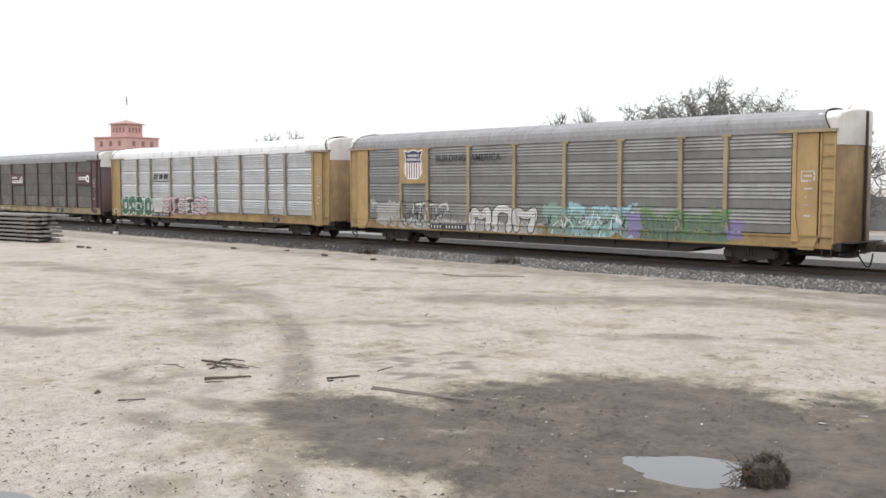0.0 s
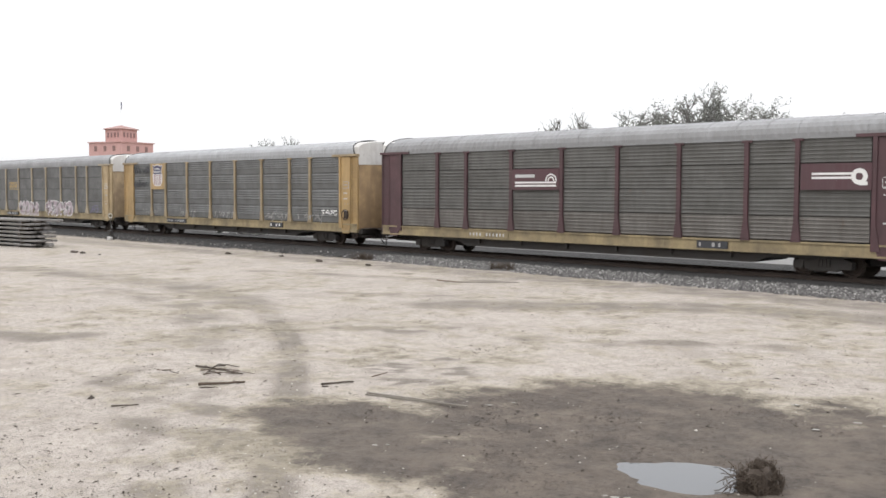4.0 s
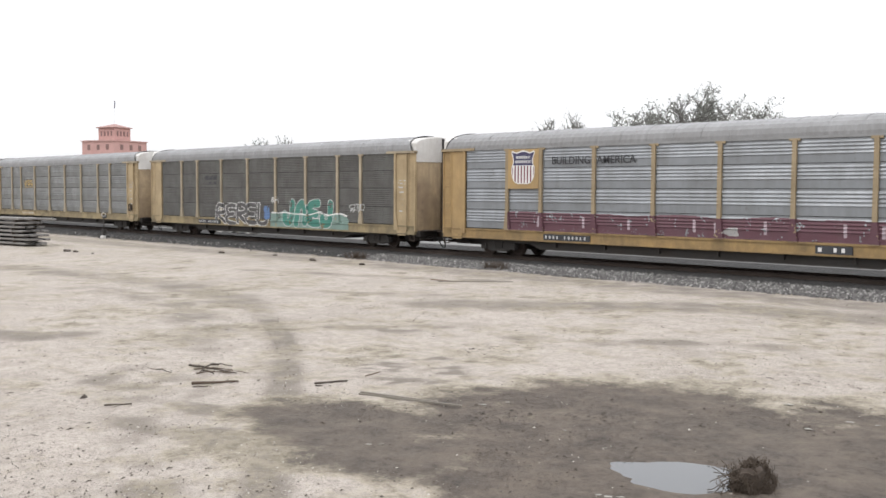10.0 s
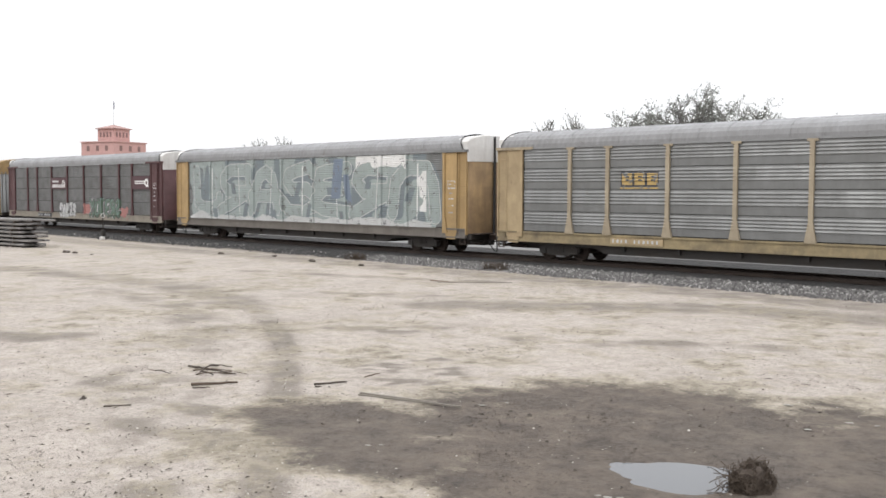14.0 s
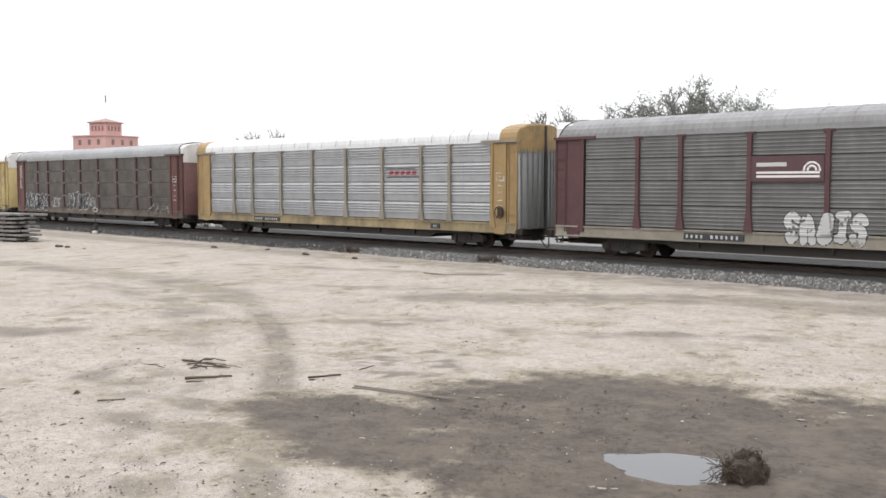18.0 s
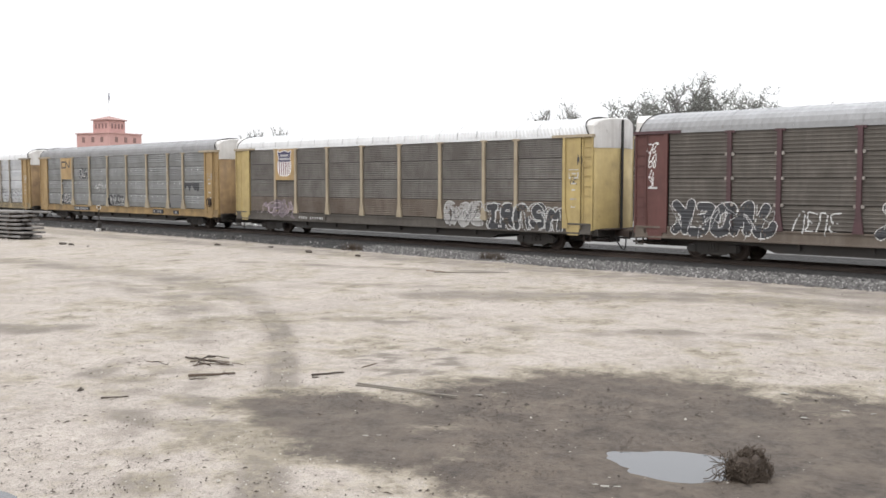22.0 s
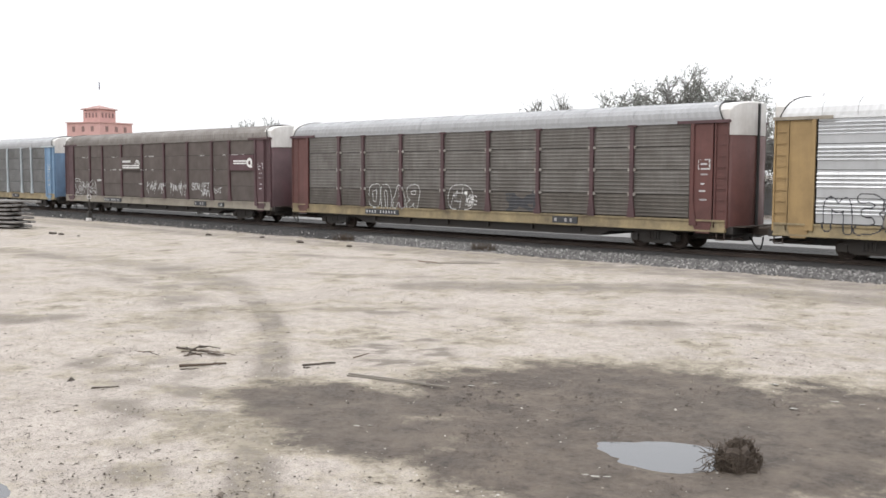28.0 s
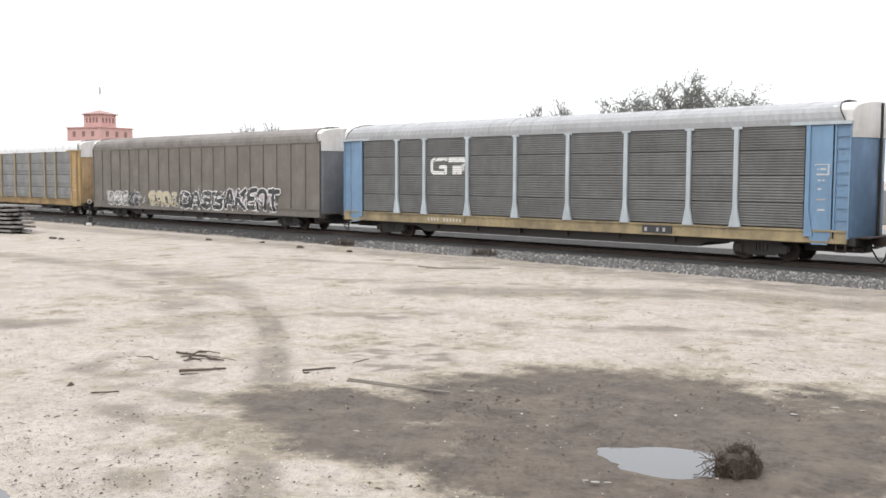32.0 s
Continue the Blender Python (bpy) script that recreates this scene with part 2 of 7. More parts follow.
def sheet(style, w, hgt):
    key = ("sheet", style, round(w, 2), round(hgt, 2))
    if key not in SHARED:
        if style in ("banded", "shallow"):
            us = [0.0]
            for k in range(4):
                a = 0.36 + 0.61 * k / 4
                us += [a, a + 0.014, a + 0.03, a + 0.112]
            us += [1.0]
        elif style == "smooth":
            us = [0.0, 1.0]
        else:
            n = {"plain": 6, "worn": 6}.get(style, 9)
            us = [0.0]
            for k in range(n):
                a = k / n
                us += [a + 0.004, a + 0.018, a + 0.045, a + 0.075]
            us += [1.0]
        bm = bmesh.new()
        low, high = {"banded": (0.0, 0.056), "shallow": (0.0, 0.034), "plain": (0.0, 0.008), "worn": (0.0, 0.018)}.get(style, (0.0, 0.022))
        prev = None
        for i, u in enumerate(us):
            y = -high if (0 < i < len(us) - 1 and (i - 1) % 4 in (1, 2)) else -low
            row = [bm.verts.new((x, y, 0.013 + u * (hgt - 0.026))) for x in (-w / 2, w / 2)]
            if prev:
                bm.faces.new((prev[0], prev[1], row[1], row[0]))
            prev = row
        rim = [e for e in bm.edges if e.is_boundary]
        ex = bmesh.ops.extrude_edge_only(bm, edges=rim)
        for v in [g for g in ex["geom"] if isinstance(g, bmesh.types.BMVert)]:
            v.co.y = 0.03
        bmesh.ops.recalc_face_normals(bm, faces=bm.faces)
        SHARED[key] = mesh_of("sheet", bm)
    return SHARED[key]


def shared(key, make):
    if key not in SHARED:
        SHARED[key] = mesh_of(key if isinstance(key, str) else key[0], make())
    return SHARED[key]


def post_shape(flare):
    w, f = 0.085, flare
    pts = [(-w, 4.88), (-w, 1.95), (-w - f, 1.22), (w + f, 1.22), (w, 1.95), (w, 4.88)]
    bm = extrude_outline(pts, SIDE - 0.1, SIDE + 0.02)
    box(bm, -0.2, 0.2, SIDE - 0.075, SIDE + 0.02, 4.81, 4.9)
    return bm


ROOF_LINE = [(-1.52, 4.93), (-1.525, 5.1), (-1.48, 5.3), (-1.36, 5.46), (-1.1, 5.6), (-0.7, 5.7), (-0.3, 5.75), (0, 5.76)]
ROOF_LINE = ROOF_LINE + [(-y, z) for y, z in ROOF_LINE[-2::-1]]


def roof_shape(length, pitch, depth, slant=True):
    """A vaulted roof whose crimps run across it."""
    n = int(length / pitch) * 4
    verts, faces = [], []
    for i in range(n + 1):
        x = -length / 2 + length * i / n
        d = depth if i % 4 in (1, 2) else 0.0
        for y, z in ROOF_LINE:
            k = Vector((y * 0.9, z - 4.4)).normalized()
            cut = 1 - 2 * (0.42 if slant else 0.0) * (z - 4.93) / 0.83 / length
            verts.append((x * cut, y - k.x * d, z - k.y * d))
    m = len(ROOF_LINE)
    for i in range(n):
        for j in range(m - 1):
            a = i * m + j
            faces.append((a, a + 1, a + m + 1, a + m))
    me = bpy.data.meshes.new("roof")
    me.from_pydata(verts, [], faces)
    me.polygons.foreach_set("use_smooth", [False] * len(me.polygons))
    return me


def arch(half, x0, x1, base=4.93, grow=0.0):
    """The vault's cross section as a solid slice between two x."""
    bm = bmesh.new()
    line = [(y * (1 + grow), z + grow * 1.5) for y, z in ROOF_LINE]
    line = [(line[0][0], base)] + line[1:-1] + [(line[-1][0], base)]
    a = [bm.verts.new((x0, y, z)) for y, z in line]
    b = [bm.verts.new((x1, y, z)) for y, z in line]
    bm.faces.new(a)
    bm.faces.new(b[::-1])
    for i in range(len(line)):
        j = (i + 1) % len(line)
        bm.faces.new((a[i], b[i], b[j], a[j]))
    bmesh.ops.recalc_face_normals(bm, faces=bm.faces)
    return bm


SILL_LINE = [(SIDE + 0.12, 0.78), (SIDE + 0.12, 1.24), (SIDE - 0.06, 1.24), (SIDE - 0.06, 1.17), (SIDE - 0.02, 1.17), (SIDE - 0.02, 0.85), (SIDE - 0.06, 0.85), (SIDE - 0.06, 0.78)]


def slice_of(line, x0, x1):
    bm = bmesh.new()
    a = [bm.verts.new((x0, y, z)) for y, z in line]
    b = [bm.verts.new((x1, y, z)) for y, z in line]
    bm.faces.new(a)
    bm.faces.new(b[::-1])
    for i in range(len(line)):
        j = (i + 1) % len(line)
        bm.faces.new((a[i], b[i], b[j], a[j]))
    bmesh.ops.recalc_face_normals(bm, faces=bm.faces)
    return bm


def seal_shape():
    """The upright black rubber seal where the two door leaves meet."""
    return boxes((13.66, 13.79, -0.055, 0.055, 1.0, 5.62))


def brake_wheel_shape():
    bm = bmesh.new()
    pts = [(0.27 * math.cos(a), -0.12, 0.27 * math.sin(a)) for a in (2 * math.pi * k / 14 for k in range(15))]
    tube(bm, pts, 0.025, 5)
    for k in range(3):
        a = 2 * math.pi * k / 3
        tube(bm, [(0, -0.1, 0), (0.27 * math.cos(a), -0.12, 0.27 * math.sin(a))], 0.02, 4)
    box(bm, -0.13, 0.13, -0.1, 0.03, -0.2, 0.22)
    return bm


def rim_shape():
    """The dark seal along the slanted edge of the roof."""
    pts = [(13.12 - 0.42 * (z - 4.93) / 0.83, y * 1.005, z + 0.012) for y, z in ROOF_LINE]
    return tube(bmesh.new(), pts, 0.022, 5)


def seam_shape():
    """A lapped joint across the roof, a little proud of its crimps."""
    return tube(bmesh.new(), [(0, y * 0.999, z - 0.002) for y, z in ROOF_LINE], 0.009, 4)


def lathe(profile, axis_len, sides=20):
    """Turned shape round y from (radius, y) pairs."""
    bm = bmesh.new()
    rings = []
    for r, y in profile:
        rings.append([bm.verts.new((r * math.cos(a), y, r * math.sin(a))) for a in (2 * math.pi * k / sides for k in range(sides))])
    for a, b in zip(rings, rings[1:]):
        for k in range(sides):
            bm.faces.new((a[k], a[(k + 1) % sides], b[(k + 1) % sides], b[k]))
    bm.faces.new(rings[0])
    bm.faces.new(rings[-1][::-1])
    bmesh.ops.recalc_face_normals(bm, faces=bm.faces)
    return bm


def wheelset_shape():
    prof = [(0.08, -0.95), (0.08, -0.80), (0.17, -0.79), (0.17, -0.75), (0.3, -0.74), (0.34, -0.785), (0.415, -0.785),
            (0.42, -0.70), (0.445, -0.685), (0.445, -0.66), (0.33, -0.67), (0.28, -0.70), (0.12, -0.69), (0.09, -0.6)]
    return lathe(prof + [(r, -y) for r, y in prof[::-1]], 0)


def side_frame_shape():
    pts = [(-1.1, 0.36), (-1.1, 0.56), (-0.75, 0.66), (-0.4, 0.84), (0.4, 0.84), (0.75, 0.66), (1.1, 0.56), (1.1, 0.36), (0.78, 0.36),
           (0.5, 0.22), (-0.5, 0.22), (-0.78, 0.36)]
    bm = extrude_outline(pts, -1.14, -0.98)
    for x in (-0.87, 0.87):
        box(bm, x - 0.16, x + 0.16, -1.2, -0.96, 0.3, 0.56)
    for x in (-0.2, -0.07, 0.07, 0.2):
        box(bm, x - 0.05, x + 0.05, -1.19, -0.98, 0.36, 0.68)
    return bm


def truck(car, x):
    """A two-axle truck under a wagon; returns its two wheelsets."""
    tr = part("truck", shared("bolster", lambda: boxes((-0.22, 0.22, -1.0, 1.0, 0.45, 0.8), (-0.35, 0.35, -0.4, 0.4, 0.78, 0.92))), MATS["black_steel"], car, at=pose(x, 0, 0))
    part("side_frame", shared("side_frame", side_frame_shape), MATS["black_steel"], tr)
    part("side_frame", shared("side_frame", side_frame_shape), MATS["black_steel"], tr, at=pose(0, 0, 0, 0, 0, 180))
    return [part("wheelset", shared("wheelset", wheelset_shape), MATS["rust_brown"], tr, at=pose(dx, 0, 0.42)) for dx in (-0.87, 0.87)]


def hose_shape():
    bm = bmesh.new()
    pts = [(0.55 * i / 12, 0.25 * math.sin(math.pi * i / 12), 0.62 - 0.5 * math.sin(math.pi * i / 12)) for i in range(13)]
    return tube(bm, pts, 0.03, 6)


def step_shape():
    """A short bent strap step below the corner."""
    bm = bmesh.new()
    box(bm, 12.88, 12.92, -1.5, -1.45, 0.48, 0.8)
    box(bm, 13.2, 13.24, -1.5, -1.45, 0.48, 0.8)
    box(bm, 12.92, 13.2, -1.53, -1.41, 0.48, 0.515)
    return bm


def rung_shape():
    """One rung of the ladder that stands in the corner channel."""
    return boxes((-0.21, 0.21, SIDE - 0.03, SIDE - 0.005, 0, 0.03))


def end_panel_shape():
    """The flat sheet beside each end, with its post, a folded edge and a drop plate over the sill."""
    bm = boxes((11.8, 12.7, SIDE - 0.03, SIDE + 0.05, 1.0, 4.86), bevel=0.01)
    extrude_outline([(11.78, 4.9), (11.78, 1.0), (12.1, 1.0), (11.93, 1.9), (11.93, 4.9)], SIDE - 0.085, SIDE, bm)
    box(bm, 12.66, 12.71, SIDE - 0.05, SIDE, 1.0, 4.86)
    extrude_outline([(11.95, 1.02), (12.05, 0.72), (12.6, 0.72), (12.68, 1.02)], SIDE - 0.05, SIDE + 0.02, bm)
    return bm


def end_corner_shape():
    """The recessed upright channel at the corner, in which the ladder stands."""
    bm = boxes((12.78, 13.28, SIDE + 0.03, SIDE + 0.08, 0.95, 4.86))
    box(bm, 12.76, 12.82, SIDE - 0.02, SIDE + 0.12, 0.95, 4.88)
    box(bm, 13.25, 13.31, SIDE - 0.02, SIDE + 0.14, 0.95, 4.88)
    for k in range(9):
        z = 1.3 + 0.42 * k
        box(bm, 12.825, 12.85, SIDE - 0.035, SIDE - 0.01, z, z + 0.06)
    return bm


def nose(y):
    """How far the rounded end stands out at a distance y from the middle."""
    return 13.3 + 0.42 * (1 - min(1.0, abs(y) / 1.42) ** 2.2)


def end_door_shape(h1):
    """One leaf of an end door, closed, bowed outwards in plan."""
    n = 10
    ys = [-1.42 + 1.38 * i / n for i in range(n + 1)]
    line = [(nose(y), y) for y in ys] + [(nose(y) - 0.07, y) for y in ys[::-1]]
    bm = bmesh.new()
    a = [bm.verts.new((x, y, 0.98)) for x, y in line]
    b = [bm.verts.new((x, y, h1)) for x, y in line]
    m = len(line)
    for i in range(m):
        j = (i + 1) % m
        bm.faces.new((a[i], a[j], b[j], b[i]))
    for k in range(n):
        bm.faces.new((b[k], b[k + 1], b[m - 2 - k], b[m - 1 - k]))
    bmesh.ops.recalc_face_normals(bm, faces=bm.faces)
    for f in bm.faces:
        f.smooth = abs(f.normal.z) < 0.5
    return bm


def hood_shape():
    """The white hood over the end doors: the same rounded plan, closed above and at its sides."""
    n = 16
    rows = []
    for i in range(n + 1):
        y = -1.43 + 2.86 * i / n
        top = 5.36 + 0.34 * (1 - (abs(y) / 1.43) ** 3) ** 0.6
        rows.append([(12.55, y, top - 0.02), (nose(y) - 0.04, y, top), (nose(y) + 0.012, y, top - 0.05), (nose(y) + 0.012, y, 4.42)])
    bm = bmesh.new()
    vs = [[bm.verts.new(c) for c in r] for r in rows]
    for a, b in zip(vs, vs[1:]):
        for k in range(3):
            bm.faces.new((a[k], b[k], b[k + 1], a[k + 1]))
    for r in (vs[0], vs[-1]):
        low = bm.verts.new((12.55, r[0].co.y, 4.94))
        mid = bm.verts.new((13.28, r[0].co.y, 4.9))
        bm.faces.new((r[0], r[1], r[2], r[3], mid, low))
    bmesh.ops.recalc_face_normals(bm, faces=bm.faces)
    return bm


def door_rib_shape(h1, i):
    y = -1.42 + 1.38 * i / 10
    return boxes((nose(y) - 0.02, nose(y) + 0.045, y - 0.035, y + 0.035, 1.0, h1 - 0.03))


DOORS = {"yellow_paint": "rusty_yellow", "ochre_paint": "rusty_yellow", "cream_paint": "rusty_cream"}
SILLS = {"yellow_paint": "grimy_yellow", "ochre_paint": "grimy_yellow", "cream_paint": "grimy_cream"}


def wagon(spec):
    """An autorack wagon on its two trucks; the parts that differ come from its spec."""
    g = lambda k, d=None: spec.get(k, d)
    ends, sheets, posts = MATS[g("ends")], MATS[g("sheets")], MATS[g("posts")]
    roof, sill = MATS[g("roof")], MATS[g("sill", SILLS.get(g("ends"), g("ends")))]
    style = g("style", "banded")
    car = thing("autorack_wagon", g("label"), "train car", "wagons of the passing train")
    # near-black core painted as the hollow inside's shade, floor and underframe
    part("lining", shared("lining", lambda: boxes((-13.2, 13.2, -1.4, 1.4, 1.0, 4.93))), MATS["core_rim_black"], car)
    part("underframe", shared("underframe", lambda: extrude_outline(
        [(-13.2, 0.95), (-13.2, 0.76), (-8.0, 0.62), (-7.4, 0.4), (7.4, 0.4), (8.0, 0.62), (13.2, 0.76), (13.2, 0.95)], -1.28, 1.28)), MATS["black_steel"], car)
    for x in (-6.5, -3.9, -1.3, 1.3, 3.9, 6.5):
        part("cross_bearer", shared("cross_bearer", lambda: boxes((-0.07, 0.07, -1.4, 1.4, 0.55, 0.9))), MATS["black_steel"], car, at=pose(x, 0, 0))
    sides = ((0, pose(0, 0, 0)), (1, pose(0, 0, 0, 0, 0, 180)))
    for far, turn in sides:
        part("side_sill", shared("side_sill", lambda: slice_of(SILL_LINE, -13.25, 13.25)), sill, car, at=turn)
        if g("ribs"):
            ribbed_side(car, turn, sheets, posts, far)
        else:
            for b, (xa, xb) in enumerate(BAYS):
                for z0, z1 in SHEETS:
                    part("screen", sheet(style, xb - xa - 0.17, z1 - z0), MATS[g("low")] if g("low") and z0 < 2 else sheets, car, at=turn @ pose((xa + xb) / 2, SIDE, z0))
            for x in POSTS if g("clips") and not far else ():
                for z in (2.15, 3.12, 4.02):
                    for dx in (-0.13, 0.13):
                        part("clip", shared("clip", lambda: boxes((-0.035, 0.035, SIDE - 0.085, SIDE, -0.06, 0.06), (-0.05, 0.05, SIDE - 0.075, SIDE, -0.02, 0.02))), MATS["rust_grey"], car, at=pose(x + dx, 0, z))
            for x in POSTS:
                part("post", shared(("post", g("flare", 0.1)), lambda: post_shape(g("flare", 0.1))), posts, car, at=turn @ pose(x, 0, 0))
            for s in (1, -1):
                part("end_panel", flipped(end_panel_shape, "end_panel", s), ends, car, at=turn)
                part("corner_post", flipped(end_corner_shape, "corner_post", s), ends, car, at=turn)
        part("top_rail", shared("top_rail", lambda: boxes((-13.3, 13.3, SIDE - 0.05, SIDE + 0.12, 4.88, 4.97))), MATS[g("rail", g("roof"))], car, at=turn)
        if not g("ribs"):
            for s in (1, -1):
                part("eave_rail", flipped(lambda: boxes((11.2, 13.35, SIDE - 0.1, SIDE + 0.1, 4.87, 4.985)), "eave_rail", s), posts, car, at=turn)
    if not g("ribs"):
        for k in range(20):
            part("roof_seam", shared("roof_seam", seam_shape), MATS["grey_roof"] if g("roof") == "white_roof" else roof, car, at=pose(-11.6 + 1.22 * k, 0, 0))
    # the roof and its two ends
    length = 26.2 if not g("roof_ends") else 24.6
    part("roof", shared_roof(length, g("pitch", 0.3), g("crimp", 0.012)), roof, car)
    for s in (1, -1):
        if g("roof_ends"):
            part("roof_end", flipped(lambda: arch(1, 12.3, 13.33, 4.93), "roof_end", s), ends, car)
            part("end_hood", flipped(hood_shape, "end_hood", s), MATS["grimy_yellow"], car, "ochre hood over the end doors")
        else:
            part("roof_rim", flipped(rim_shape, "roof_rim", s), MATS["core_rim_black"], car)
            part("end_hood", flipped(hood_shape, "end_hood", s), MATS[g("hood", "white_cap")], car, "dull white hood over the end doors")
        part("door_seal", flipped(seal_shape, "door_seal", s), MATS["rubber"], car)
        for y in (1, -1):
            me = shared(("end_door", y, s), lambda: mirrored(end_door_shape(4.62), s, y))
            leaf = part("end_door", me, MATS[g("door", DOORS.get(g("ends"), g("ends")))], car)
            for i in (1, 3, 5, 7, 9) if g("roof_ends") else ():
                part("door_rib", shared(("door_rib", y, s, i), lambda: mirrored(door_rib_shape(4.62, i), s, y)), MATS[g("door", g("ends"))], leaf)
        part("coupler", flipped(lambda: boxes((13.1, 13.95, -0.11, 0.11, 0.72, 0.98), (13.7, 14.28, -0.2, 0.2, 0.68, 1.02)), "coupler", s), MATS["rust_brown"], car)
        part("draft_box", flipped(lambda: boxes((11.3, 13.45, -0.38, 0.38, 0.42, 0.76), bevel=0.02), "draft_box", s), MATS["black_steel"], car)
        part("crossover_board", flipped(lambda: boxes((13.5, 13.95, -1.25, 1.25, 0.98, 1.03)), "crossover_board", s), MATS["rust_brown"], car)
        part("brake_rod", flipped(lambda: tube(bmesh.new(), [(12.2, -0.75, 0.55), (13.6, -0.75, 0.52)], 0.05, 6), "brake_rod", s), MATS["rust_brown"], car)
        for y in (1, -1):
            part("corner_step", shared(("corner_step", s, y), lambda: mirrored(step_shape(), s, y)), MATS["rust_brown"], car)
        part("end_sill", flipped(lambda: boxes((13.2, 13.5, -1.35, 1.35, 0.72, 1.0), (13.4, 13.48, -1.3, 1.3, 0.55, 0.62)), "end_sill", s), MATS["black_steel"], car)
    part("air_hose", shared("air_hose", hose_shape), MATS["rubber"], car, "looped black rubber hose", at=pose(13.65, -0.3, 0))
    for x in (-13.04, 13.04) if not g("ribs") else ():
        for k in range(9):
            part("ladder_rung", shared("ladder_rung", rung_shape), ends, car, at=pose(x, 0, 1.18 + 0.41 * k))
    if g("brake"):
        part("brake_wheel", shared("brake_wheel", brake_wheel_shape), MATS["rust_brown"], car, "rusty hand brake wheel", at=pose(12.4, SIDE - 0.03, 1.72))
    wheels = truck(car, -10.0) + truck(car, 10.0)
    return car, wheels


def mirrored(bm, sx, sy=1):
    if sx < 0 or sy < 0:
        bmesh.ops.transform(bm, matrix=Matrix.Diagonal((sx, sy, 1, 1)), verts=bm.verts)
        if sx * sy < 0:
            bmesh.ops.reverse_faces(bm, faces=bm.faces)
    return bm


def flipped(make, key, s):
    return shared((key, s), lambda: mirrored(make(), s))


def shared_roof(length, pitch, crimp):
    key = ("roof", length, pitch, crimp)
    if key not in SHARED:
        SHARED[key] = roof_shape(length, pitch, crimp, length > 25)
    return SHARED[key]


def ribbed_side(car, turn, sheets, posts, far):
    """The smooth older side: tall plates between many narrow ribs, up to a rounded roof edge."""
    n = 20
    w = 26.5 / n
    for k in range(n):
        x = -13.25 + w * (k + 0.5)
        part("side_plate", shared("side_plate", lambda: boxes((-w / 2 + 0.01, w / 2 - 0.01, SIDE - 0.01, SIDE + 0.05, 1.24, 4.9))), sheets, car, at=turn @ pose(x, 0, 0))
        part("rib", shared("rib", lambda: boxes((-0.05, 0.05, SIDE - 0.07, SIDE, 1.24, 4.86), bevel=0.01)), posts, car, at=turn @ pose(x - w / 2 + 0.06, 0, 0))


# ---- the wagons in their order, first to last past the standing point ----
def spec(label, ends, sheets, posts, roof, **more):
    return dict(label=label, ends=ends, sheets=sheets, posts=posts, roof=roof, **more)


